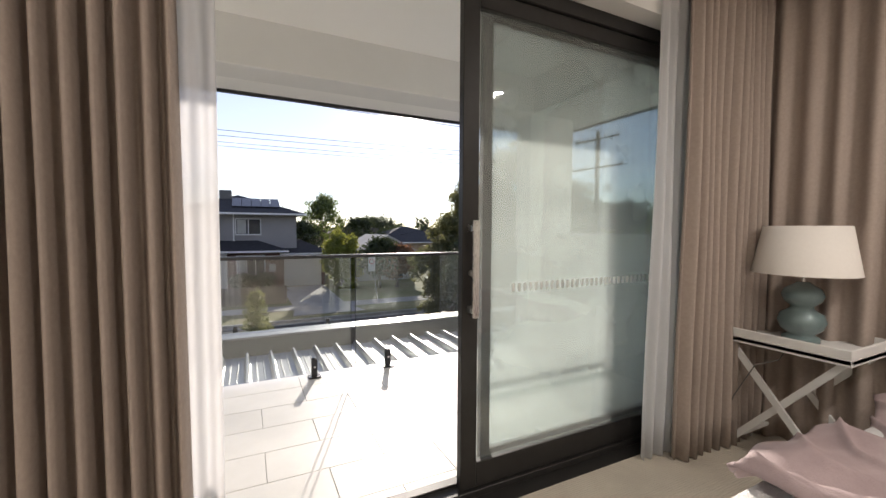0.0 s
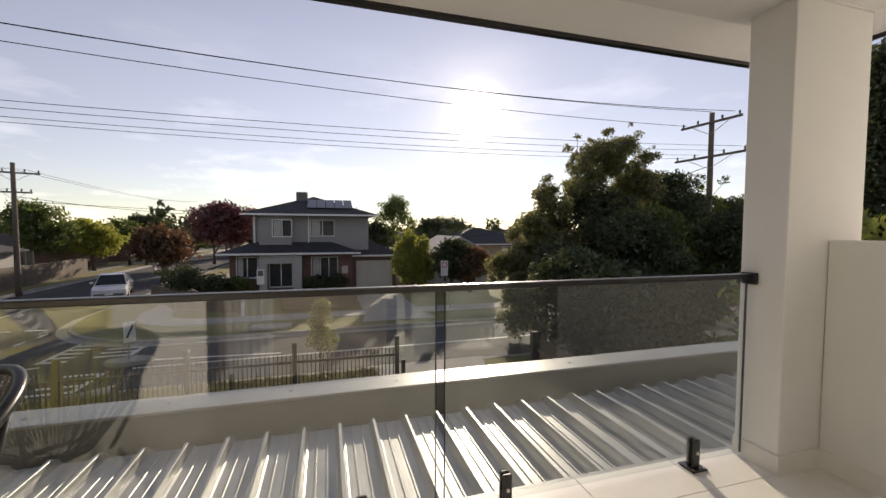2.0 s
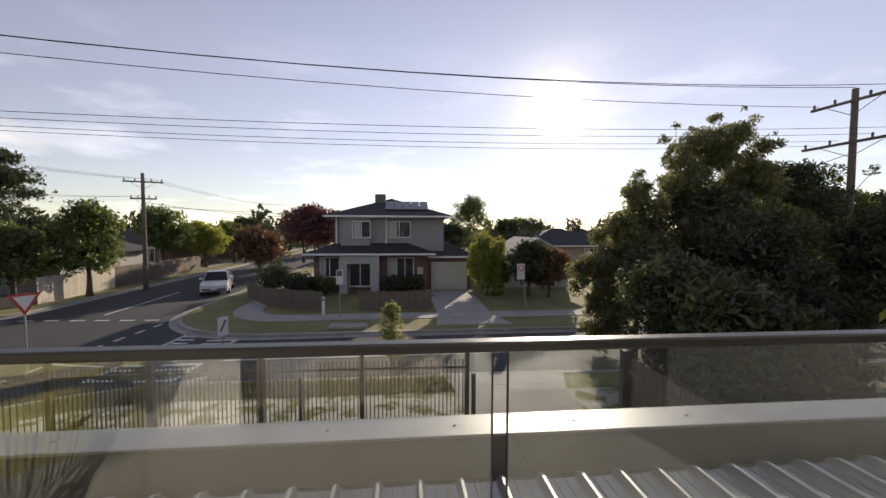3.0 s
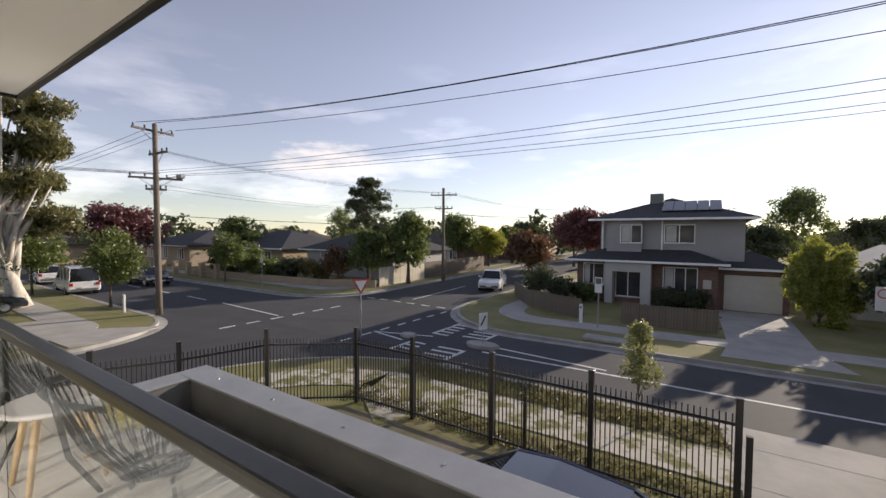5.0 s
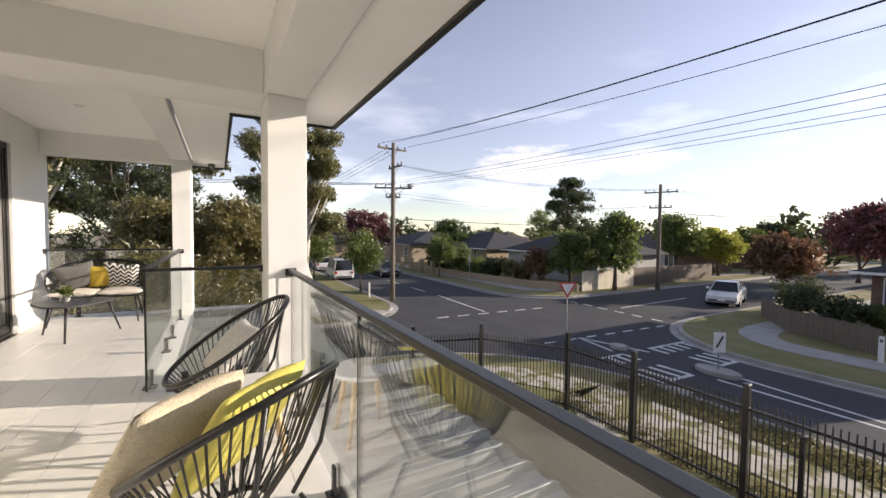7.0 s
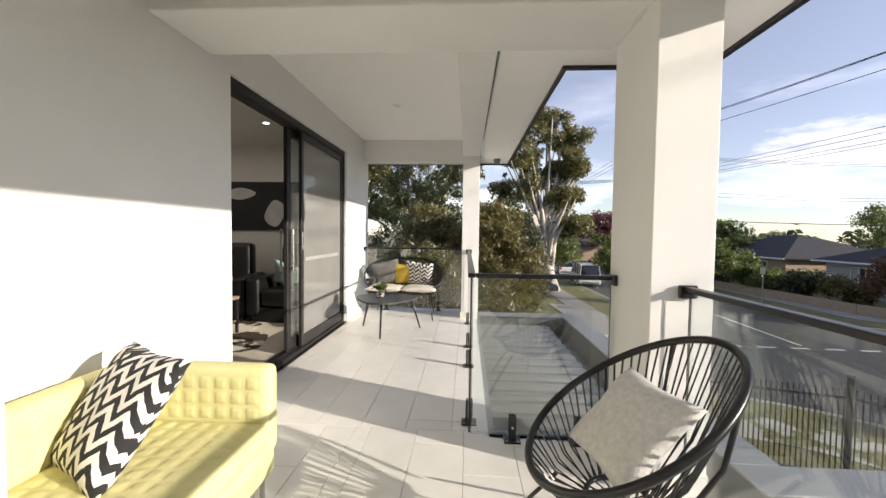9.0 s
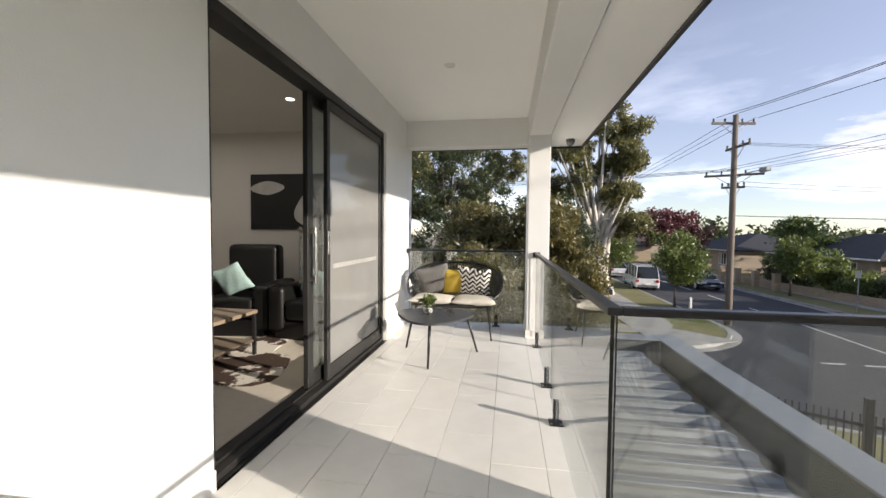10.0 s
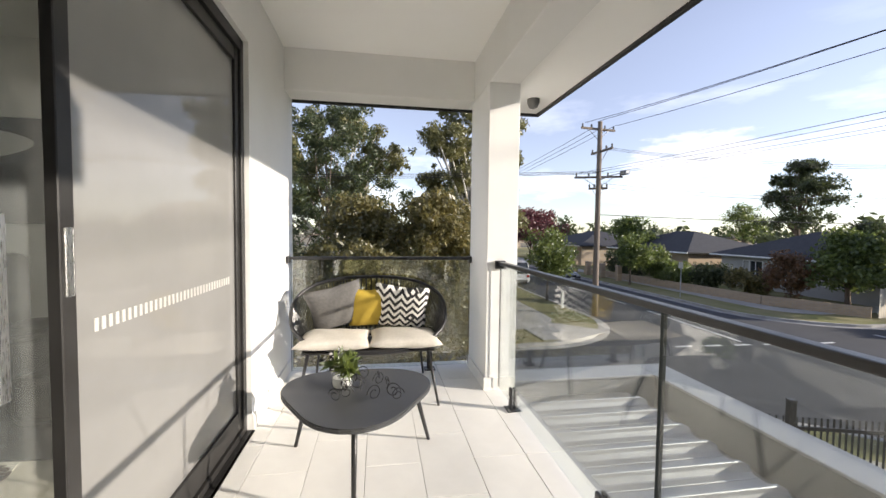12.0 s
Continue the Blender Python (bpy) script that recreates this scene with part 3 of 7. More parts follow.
# beams, ceilings and eaves
for spec, lab in (((-3.10, 3.17, 3.285, 3.60), "long front beam"), ((-3.15, -2.62, 0.70, 3.285), "cross beam over the column"), ((-7.15, -3.15, 2.33, 2.58), "front beam of the far bay"),
                  ((-7.30, -7.05, 0.70, 2.33), "end beam of the far bay"), ((2.62, 3.17, 1.70, 3.285), "end beam over the low wall")):
    solid("beam", boxes((*spec, BEAM, CEILZ + 0.1), bevel=0.006), RENDER, "white rendered ceiling " + lab, "beam")
solid("ceiling_main", boxes((-2.62, 2.62, 1.70, 3.285, CEILZ, CEILZ + 0.08), (-2.62, STEP, 0.70, 1.70, CEILZ, CEILZ + 0.08)), CEIL, "flat white balcony ceiling", "ceiling")
solid("ceiling_far", boxes((-7.05, -3.15, 0.70, 2.33, CEILZ, CEILZ + 0.08)), CEIL, "flat white ceiling of the far bay", "ceiling")
solid("soffit", boxes((-3.47, 3.60, 3.60, 4.03, SOFFIT, SOFFIT + 0.03), (-3.47, -3.10, 3.06, 3.60, SOFFIT, SOFFIT + 0.03), (-7.42, -3.10, 2.602, 3.06, SOFFIT, SOFFIT + 0.03), (3.17, 3.60, 0.0, 3.60, SOFFIT, SOFFIT + 0.03),
      (-7.42, -7.30, 0.0, 2.63, SOFFIT, SOFFIT + 0.03), (-7.30, -7.15, 2.33, 2.63, SOFFIT, SOFFIT + 0.03)), CEIL, "white eave lining", "ceiling")
# black strip painted in for the shade of the gap beside the beam
solid("trim_gap_shade", boxes((-7.15, -3.16, 2.582, 2.601, SOFFIT + 0.065, SOFFIT + 0.09)), BLACK, "black strip put in as shade between beam and eave", "trim")
fas = bmesh.new()
for s in ((-3.50, 3.62, 4.03, 4.07), (-3.50, -3.47, 3.09, 4.03), (-7.45, -3.47, 3.06, 3.09), (3.60, 3.62, 0.0, 4.03), (-7.45, -7.42, 0.0, 3.06)):
    box(fas, *s, 2.445, 2.66)
solid("trim_fascia", fas, BLACK, "dark metal fascia and gutter", "trim")
solid("roof_slab", boxes((-7.42, 3.60, -4.2, 2.63, 2.90, 3.1), (-3.47, 3.60, 2.63, 4.03, 2.90, 3.1), (-7.42, -3.47, 2.63, 3.06, 2.9, 3.1)), PARAPET, "dark flat roof of the house", "roof")
# floors
solid("floor_slab", boxes((-3.10, 2.905, WALL1, 3.56, -0.16, -0.010), (-3.10, STEP, WALL2, WALL1, -0.16, -0.010), (-7.30, -3.10, WALL2, 2.56, -0.16, -0.010)), GROUT, "grouted screed under the balcony tiles", "floor")
solid("trim_slab_edge", boxes((-3.02, 2.905, 3.56, 3.598, -0.30, -0.012), (-6.9, -3.10, 2.56, 2.60, -0.30, -0.012), (-3.10, -3.02, 2.60, 3.60, -0.30, -0.012)), FLASHING, "grey edge flashing under the tiles", "trim")
solid("threshold", boxes((D1[0], D1[1], 1.47, WALL1 + 0.03, -0.16, 0.0), (D2[0], D2[1], 0.46, WALL2 + 0.02, -0.16, 0.0)), FRAME, "dark aluminium door sill", "sill")

# lower steel deck roofs in front, with their parapets
DECK, PITCH = -0.10, 0.227


def deck(x0, x1, y0, y1, label):
    """Ribbed steel sheet that stops short of the parapet, over a box gutter."""
    roof = thing("deck_roof", label, "roof", kind="structure")
    ye = y1 - 0.25
    part("sheet", boxes((x0, x1, y0, ye, DECK - 0.02, DECK)), ROOFMETAL, roof)
    part("box_gutter", boxes((x0, x1, ye - 0.02, y1, DECK - 0.16, DECK - 0.14), (x0, x1, ye - 0.02, ye, DECK - 0.14, DECK - 0.02)), GUTTER, roof, "stained steel box gutter")
    rib_bm = bmesh.new()
    h = 0.058
    prof = ((-0.034, 0.0), (-0.026, 0.004), (-0.015, h * 0.55), (-0.011, h * 0.92), (-0.008, h), (0.008, h), (0.011, h * 0.92), (0.015, h * 0.55), (0.026, 0.004), (0.034, 0.0))
    a = [rib_bm.verts.new((px, y0, pz)) for px, pz in prof]
    b = [rib_bm.verts.new((px, ye - 0.045, pz)) for px, pz in prof]
    c = [rib_bm.verts.new((px, ye + 0.012, pz * 0.55 - 0.004)) for px, pz in prof]
    for p, q in ((a, b), (b, c)):
        for i in range(len(prof) - 1):
            rib_bm.faces.new((p[i], p[i + 1], q[i + 1], q[i]))
    rib_bm.faces.new(a[::-1])
    rib_bm.faces.new(c)
    bmesh.ops.recalc_face_normals(rib_bm, faces=rib_bm.faces)
    me = mesh_of(rib_bm, "rib", ROOFMETAL)
    first = math.ceil((x0 - 0.193) / PITCH)
    k = first
    while k * PITCH + 0.21 < x1 - 0.03:
        r = new("rib", me)
        r.parent, r.location = roof, (k * PITCH + 0.21, 0, DECK)
        k += 1
    pans = bmesh.new()
    k = first
    while (k + 0.7) * PITCH + 0.21 < x1:
        for f in (0.36, 0.64):
            cx = (k + f) * PITCH + 0.21
            box(pans, cx - 0.007, cx + 0.007, y0, ye - 0.004, DECK - 0.001, DECK + 0.006, bevel=0.003)
        k += 1
    part("swage", pans, ROOFMETAL, roof)


deck(-2.52, 9.0, 3.60, 4.88, "grey ribbed steel roof below the balustrade")
deck(-6.60, -2.76, 2.60, 3.86, "grey ribbed steel roof of the far bay")
par = boxes((-2.75, 9.2, 4.88, 5.12, -1.2, 0.03), (-2.75, -2.52, 3.87, 4.88, -1.2, 0.03), (-6.82, -2.75, 3.87, 4.09, -1.2, 0.03), (-6.82, -6.60, 2.60, 3.87, -1.2, 0.03))
solid("wall_parapet", par, PARAPET, "dark grey clad parapet round the lower roof", "parapet")
cap = boxes((-2.77, 9.2, 4.865, 5.14, 0.03, 0.05), (-2.77, -2.51, 3.85, 4.865, 0.03, 0.05), (-6.84, -2.77, 3.85, 4.11, 0.03, 0.05), (-6.84, -6.58, 2.60, 3.85, 0.03, 0.05), bevel=0.005)
solid("trim_parapet_cap", cap, FLASHING, "pale grey folded steel parapet capping", "capping")
screws = bmesh.new()
for i in range(14):
    rod(screws, (-2.3 + i * 0.8, 5.0, 0.05), (-2.3 + i * 0.8, 5.0, 0.056), 0.012, seg=8)
solid("trim_screws", screws, STEEL, "steel screw heads in the capping", "screws")
solid("wall_ground_floor", boxes((-2.7, 9.1, 1.7, 5.05, GZ, -1.2), (-6.8, -2.7, 0.7, 4.05, GZ, -1.2)), RENDER, "white rendered ground floor wall", "wall")

# rooms
solid("floor_bedroom", boxes((STEP + 0.25, 6.0, -3.6, 1.47, -0.16, 0.004)), CARPET, "beige loop-pile bedroom carpet", "carpet")
solid("floor_living", boxes((-7.12, STEP, -3.6, 0.46, -0.16, 0.004)), CARPET, "beige loop-pile living room carpet", "carpet")
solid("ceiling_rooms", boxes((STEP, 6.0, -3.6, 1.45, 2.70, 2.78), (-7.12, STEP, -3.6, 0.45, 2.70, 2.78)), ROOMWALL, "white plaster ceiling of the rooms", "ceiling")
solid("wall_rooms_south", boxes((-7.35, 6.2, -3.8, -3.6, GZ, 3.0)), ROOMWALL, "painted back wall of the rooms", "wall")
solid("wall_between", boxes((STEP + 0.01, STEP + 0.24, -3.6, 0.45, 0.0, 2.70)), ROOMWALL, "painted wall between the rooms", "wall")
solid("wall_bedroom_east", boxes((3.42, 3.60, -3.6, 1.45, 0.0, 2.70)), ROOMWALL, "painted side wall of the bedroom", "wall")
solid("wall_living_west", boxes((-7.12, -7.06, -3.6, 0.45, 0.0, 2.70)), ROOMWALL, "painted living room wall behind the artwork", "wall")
sk = boxes((-7.06, -7.045, -3.6, 0.45, 0.004, 0.10), (3.405, 3.42, -3.6, 1.45, 0.004, 0.10), (STEP + 0.24, STEP + 0.255, -3.6, 1.45, 0.004, 0.10))
solid("baseboard", sk, WHITEPAINT, "white painted skirting board", "skirting")
# tile skirting along the outer walls
sk = boxes((D1[1], 2.893, WALL1, WALL1 + 0.012, 0, 0.10), (2.893, 2.905, WALL1, 3.288, 0, 0.10), (STEP, D1[0], WALL1, WALL1 + 0.012, 0, 0.10), (D2[1], STEP, WALL2, WALL2 + 0.012, 0, 0.10), (-7.30, D2[0], WALL2, WALL2 + 0.012, 0, 0.10))
solid("skirting_tile", sk, TILE, "tile skirting along the balcony walls", "skirting")


# ---------------------------------------------------------------- sliding doors
def sliding_door(x0, x1, y, mid, open_side, label):
    """Frame in the opening, a fixed outer leaf and a glass leaf slid behind it; open_side -1 leaves the low-x half
    open.
    """
    door = thing("sliding_door", label, "door", kind="structure")
    door.name = "door_1" if y > 1 else "door_2"
    yf = y
    part("door_frame", boxes((x0, x0 + 0.05, yf - 0.14, yf, 0.0, 2.40), (x1 - 0.05, x1, yf - 0.14, yf, 0.0, 2.40), (x0 + 0.05, x1 - 0.05, yf - 0.14, yf, 2.33, 2.40), (x0 + 0.05, x1 - 0.05, yf - 0.14, yf, 0.0, 0.035), (x0 + 0.05, x1 - 0.05, yf - 0.075, yf - 0.065, 0.035, 0.05), bevel=0.003), FRAME, door, "dark aluminium door frame")
    a, b = (mid + 0.15, x1 - 0.05) if open_side < 0 else (x0 + 0.05, mid)
    w = 0.085

    def leaf(name, a, b, ya, yb, pane_mat, stile, lab):
        bm = boxes((a, a + stile, ya, yb, 0.04, 2.325), (b - stile, b, ya, yb, 0.04, 2.325), (a + stile, b - stile, ya, yb, 0.04, 0.16), (a + stile, b - stile, ya, yb, 2.25, 2.325), bevel=0.003)
        lf = part(name, bm, FRAME, door, lab)
        pane = part("pane", boxes((a + stile, b - stile, (ya + yb) / 2 - 0.003, (ya + yb) / 2 + 0.003, 0.16, 2.25)), pane_mat, lf)
        pane.visible_shadow = False
        return lf
    fixed = leaf("fixed_leaf", a, b, yf - 0.05, yf - 0.015, HAZEGLASS if y > 1 else SHEENGLASS, 0.055, "outer leaf of a sliding door")
    glass_leaf = leaf("sliding_leaf", a - 0.15 if open_side < 0 else a, b if open_side < 0 else b + 0.19, yf - 0.125, yf - 0.085, DOORGLASS, w, "opened glass leaf of a sliding door")
    dots = bmesh.new()
    nd = 34
    for i in range(nd):
        cx = a + 0.15 + (b - a - 0.3) * i / (nd - 1)
        yd = yf - 0.1035 if y > 1 else yf - 0.031
        box(dots, cx - 0.008, cx + 0.008, yd, yd + 0.004, 0.955, 0.995)
    part("safety_strip", dots, SIGNWHITE if y > 1 else BLIND, glass_leaf if y > 1 else fixed, "row of frosted safety dashes")
    hx = (a - 0.15 + 0.045) if open_side < 0 else (b + 0.19 - 0.045)
    for sgn, yy in ((1, yf - 0.085), (-1, yf - 0.125)):
        bm = boxes((hx - 0.016, hx + 0.016, yy + sgn * 0.045 - 0.007, yy + sgn * 0.045 + 0.007, 0.86, 1.30), bevel=0.003)
        ya, yb = sorted((yy, yy + sgn * 0.05))
        box(bm, hx - 0.02, hx + 0.02, ya, yb, 0.88, 0.91, bevel=0.003)
        box(bm, hx - 0.02, hx + 0.02, ya, yb, 1.25, 1.28, bevel=0.003)
        if sgn < 0 or y < 1:
            part("pull_handle", bm, STEEL, glass_leaf, "brushed steel pull handle")
        else:
            bm.free()
    part("lock", rods(((hx + 0.0, yf - 0.14, 1.06), (hx, yf - 0.12, 1.06), 0.014), seg=12), STEEL, glass_leaf, "round steel lock cylinder")
    if y < 1:
        part("flush_pull", boxes((b - 0.045, b - 0.012, yf - 0.016, yf - 0.011, 1.08, 1.27), bevel=0.004), STEEL, fixed, "recessed steel flush pull")
    return door


sliding_door(*D1, WALL1, 0.87, -1, "black-framed sliding glass door standing half open")
sliding_door(*D2, WALL2 - 0.03, -4.70, 1, "black-framed sliding door with a pale reflecting outer leaf, half open")


# ---------------------------------------------------------------- glass balustrade
RY, LY, BX, CX = 3.47, 2.435, -7.10, -3.01


def spigot(run, x, y, turn=0.0):
    """A black floor spigot with a base plate and two clamping cheeks."""
    bm = boxes((-0.05, 0.05, -0.05, 0.05, 0.0, 0.010), bevel=0.003)
    box(bm, -0.023, 0.023, -0.024, -0.007, 0.01, 0.16, bevel=0.005)
    box(bm, -0.023, 0.023, 0.007, 0.024, 0.01, 0.16, bevel=0.005)
    s = part("spigot", bm, BLACK, run, "black metal floor spigot")
    s.matrix_basis = pose(x, y, 0, 0, 0, turn)
    part("bolt", rods(((0, -0.029, 0.09), (0, -0.024, 0.09), 0.009)), STEEL, s)
    for bx in (-0.036, 0.036):
        part("base_screw", rods(((bx, -0.036, 0.010), (bx, -0.036, 0.014), 0.007)), STEEL, s)


def glass_panel(run, x0, x1, y0, y1):
    along_x = abs(x1 - x0) > abs(y1 - y0)
    t = 0.006
    g = part("glass_panel", boxes((x0, x1, y0 - t, y0 + t, 0.035, 1.008) if along_x else (x0 - t, x0 + t, y0, y1, 0.035, 1.008)), GLASS, run, "clear glass with dried water marks")
    g.visible_shadow = False
    e = 0.0015
    for lo in (True, False):
        if along_x:
            xe = x0 if lo else x1
            bm = boxes((xe - e, xe + e, y0 - t, y0 + t, 0.035, 1.008))
        else:
            ye = y0 if lo else y1
            bm = boxes((x0 - t, x0 + t, ye - e, ye + e, 0.035, 1.008))
        part("polished_edge", bm, EDGE, g, "green-tinged polished glass edge")


def handrail(run, p, q, ends):
    x0, x1 = sorted((p[0], q[0]))
    y0, y1 = sorted((p[1], q[1]))
    w = 0.023
    h = part("handrail", boxes((x0 - (w if x0 == x1 else 0), x1 + (w if x0 == x1 else 0), y0 - (w if y0 == y1 else 0), y1 + (w if y0 == y1 else 0), 1.008, 1.035), bevel=0.006, seg=2), BLACK, run, "black metal handrail")
    for x, y, dx, dy in ends:
        part("wall_bracket", boxes((x - 0.03 * abs(dy) - 0.012, x + 0.03 * abs(dy) + 0.012, y - 0.03 * abs(dx) - 0.012, y + 0.03 * abs(dx) + 0.012, 0.978, 1.041), bevel=0.004), BLACK, h)


run = thing("glass_balustrade", "frameless glass balustrade with black rail along the front", "balustrade")
for a, b in ((0.848, 2.57), (-0.715, 0.808), (-2.52, -0.725)):
    glass_panel(run, a, b, RY, RY)
for x in (2.238, 1.142, 0.495, -0.60, -1.08, -2.12):
    spigot(run, x, RY)
handrail(run, (2.593, RY), (-2.548, RY), [(2.59, RY, 1, 0), (-2.545, RY, 1, 0)])
run = thing("glass_balustrade", "frameless glass balustrade of the far bay", "balustrade")
glass_panel(run, -4.69, CX - 0.01, LY, LY)
glass_panel(run, -6.53, -4.705, LY, LY)
for x in (-3.22, -4.37, -5.03, -6.19):
    spigot(run, x, LY)
handrail(run, (-6.548, LY), (CX + 0.023, LY), [(-6.545, LY, 1, 0)])
run = thing("glass_balustrade", "short glass balustrade returning to the column", "balustrade")
glass_panel(run, CX, CX, LY + 0.01, 3.27)
for y in (2.70, 3.10):
    spigot(run, CX, y, 90)
handrail(run, (CX, LY + 0.024), (CX, 3.288), [(CX, 3.285, 0, 1)])
run = thing("glass_balustrade", "glass balustrade closing the end behind the loveseat", "balustrade")
glass_panel(run, BX, BX, 0.74, 2.31)
for y in (1.08, 1.95):
    spigot(run, BX, y, 90)
handrail(run, (BX, 0.712), (BX, 2.318), [(BX, 0.716, 0, 1), (BX, 2.314, 0, 1)])


# ---------------------------------------------------------------- street and ground
solid("ground", boxes((-400, 400, -300, 700, GZ - 0.4, GZ - 0.02)), DIRT, "dry ground under the suburb", "ground")
VZ = GZ + 0.13                                  # top of verges


def arc(cx, cy, r, a0, a1, n=10):
    return [(cx + r * math.cos(radians(a0 + (a1 - a0) * i / n)), cy + r * math.sin(radians(a0 + (a1 - a0) * i / n))) for i in range(n + 1)]


def slab(name, outline, z0, z1, material, label, category, kind="structure"):
    bm = bmesh.new()
    prism(bm, outline, z0, z1)
    return solid(name, bm, material, label, category, kind)


slab("road", [(-120, -60), (120, -60), (120, 160), (-120, 160)], GZ - 0.02, GZ, ASPHALT, "dark worn asphalt of the crossing and streets", "road")
# verge outlines: each street block is a raised kerbed slab
own = [(90, -60), (90, 14.1)] + [(-5.2, 13.9)] + arc(-5.2, 7.2, 6.7, 90, 180, 12) + [(-11.9, -60)]
across = [(90, 20.0), (90, 150), (-10.9, 150), (-10.7, 24.5)] + arc(-5.2, 24.4, 5.4, 180, 270, 12)[1:] + [(-2, 19.1)]
corner = [(-19.6, 150), (-110, 150), (-110, 20.2), (-24, 20.4)] + arc(-23.4, 25.2, 4.8, 270, 350, 10) + [(-18.9, 36)]
south = [(-110, 12.0), (-110, -60), (-17.9, -60), (-17.6, 7.2)] + arc(-22.2, 7.4, 4.6, 0, 90, 10)


def inset(outline, d):
    """Shrink a counter-clockwise or clockwise outline by d."""
    n = len(outline)
    area = sum(outline[i - 1][0] * outline[i][1] - outline[i][0] * outline[i - 1][1] for i in range(n))
    s = 1 if area > 0 else -1
    out = []
    for i in range(n):
        p0, p1, p2 = Vector(outline[i - 1]), Vector(outline[i]), Vector(outline[(i + 1) % n])
        e1, e2 = (p1 - p0).normalized(), (p2 - p1).normalized()
        n1, n2 = Vector((-e1.y, e1.x)) * s, Vector((-e2.y, e2.x)) * s
        b = (n1 + n2)
        b = b / max(b.dot(n1), 0.4)
        out.append(tuple(p1 + b * d))
    return out


def rim(name, outline, w, z0, z1, material, label, category):
    """A band of width w inside an outline: a kerb or a footpath."""
    inner = inset(outline, w)
    bm = bmesh.new()
    n = len(outline)
    rows = [[bm.verts.new((*p, z)) for p in o] for o, z in ((outline, z0), (outline, z1), (inner, z1), (inner, z0))]
    for i in range(n):
        j = (i + 1) % n
        for a, b in zip(rows, rows[1:]):
            bm.faces.new((a[i], a[j], b[j], b[i]))
    bmesh.ops.recalc_face_normals(bm, faces=bm.faces)
    return solid(name, bm, material, label, category)


for nm, o, g in (("verge_own", own, LAWN), ("verge_across", across, LAWN), ("verge_corner", corner, LAWN), ("verge_south", south, LAWN)):
    slab(nm, inset(o, 0.14), GZ - 0.02, VZ - 0.01, g, "patchy mown nature strip with bare spots", "grass")
    rim("kerb", o, 0.15, GZ - 0.02, VZ, KERB, "pale concrete kerb along the verge", "kerb")
    rim("gutter", inset(o, -0.35), 0.35, GZ - 0.02, GZ + 0.012, KERB, "concrete gutter channel", "gutter")
FZ = VZ + 0.012
rim("footpath_across", inset(across, 2.3), 1.35, VZ - 0.02, FZ, CONCRETE, "concrete footpath on the far side", "footpath")
rim("footpath_corner", inset(corner, 2.4), 1.35, VZ - 0.02, FZ, CONCRETE, "concrete footpath beside the corner lot", "footpath")
rim("footpath_south", inset(south, 2.2), 1.4, VZ - 0.02, FZ, CONCRETE, "concrete footpath past the power pole", "footpath")
rim("footpath_own", inset(own, 1.3), 1.3, VZ - 0.02, FZ, OLDPATH, "worn concrete footpath half grown over with grass", "footpath")
slab("driveway_own", [(1.95, 5.2), (4.75, 5.2), (4.75, 12.3), (5.3, 14.0), (1.6, 14.0), (1.95, 12.3)], VZ - 0.02, FZ + 0.006, CONCRETE, "pale concrete driveway crossing the verge", "driveway")
slab("driveway_across", [(1.9, 20.0), (5.4, 20.0), (4.9, 22.0), (5.0, 30.2), (2.0, 30.2), (2.2, 22.0)], VZ - 0.02, FZ + 0.006, CONCRETE, "concrete driveway up to the garage", "driveway")
slab("path_south", [(-19.0, 11.2), (-20.8, 9.4), (-25.0, 9.2), (-25.0, 7.4), (-18.0, 7.8), (-17.9, 9.0)], VZ - 0.012, FZ + 0.004, CONCRETE, "concrete ramp at the crossing corner", "footpath")
slab("forecourt_own", [(-6.0, 4.2), (1.95, 5.2), (1.95, 10.0), (-6.0, 10.0)], VZ - 0.02, VZ + 0.002, DIRT, "bare leaf-littered yard behind the fence", "yard")
for y in (13.0, 11.5, 9.9):
    slab("trim_joint", [(1.96, y), (4.74, y), (4.74, y + 0.02), (1.96, y + 0.02)], FZ, FZ + 0.009, GROUT, "dark joint across the driveway", "joint")

# road markings
LZ = GZ + 0.004


def stripe(p, q, w=0.11):
    p, q = Vector(p), Vector(q)
    d = (q - p).normalized() * 1.0
    s = Vector((-d.y, d.x)) * w / 2
    return slab("road_line", [tuple(p + s), tuple(p - s), tuple(q - s), tuple(q + s)], GZ, LZ, LINEPAINT, "worn white road marking", "road marking")


for i in range(6):
    y = 12.7 + i * 1.25
    stripe((-17.0 + 0.05 * i, y), (-17.0 + 0.05 * i, y + 0.7), 0.14)
stripe((-17.3, 15.9), (-23.5, 16.3))
for i in range(5):
    stripe((-25.5 - i * 5, 16.3), (-28.0 - i * 5, 16.35))
stripe((-5.46, 16.2), (40, 16.95))
stripe((-5.3, 16.98), (-1.2, 16.62))
for i in range(7):
    stripe((-17.6 + i * 1.15, 22.9 - 0.05 * i), (-16.95 + i * 1.15, 22.87 - 0.05 * i), 0.14)
stripe((-14.6, 24.0), (-15.0, 31.5))
for i in range(8):
    stripe((-10.9 + i * 0.05, 14.3 + i * 1.15), (-10.9 + i * 0.05, 14.9 + i * 1.15), 0.13)
stripe((-10.9, 16.26), (-8.94, 15.86))
stripe((-10.9, 16.26), (-8.2, 17.0))


def ladder(x, y0, y1, rung, n):
    """Channelling marks: a long bar with short bars off one side."""
    stripe((x, y0), (x + 0.06, y1), 0.15)
    for k in range(n):
        y = y0 + 0.10 + (y1 - y0 - 0.15) * k / (n - 1)
        stripe((x, y), (x + rung, y - 0.04), 0.16)


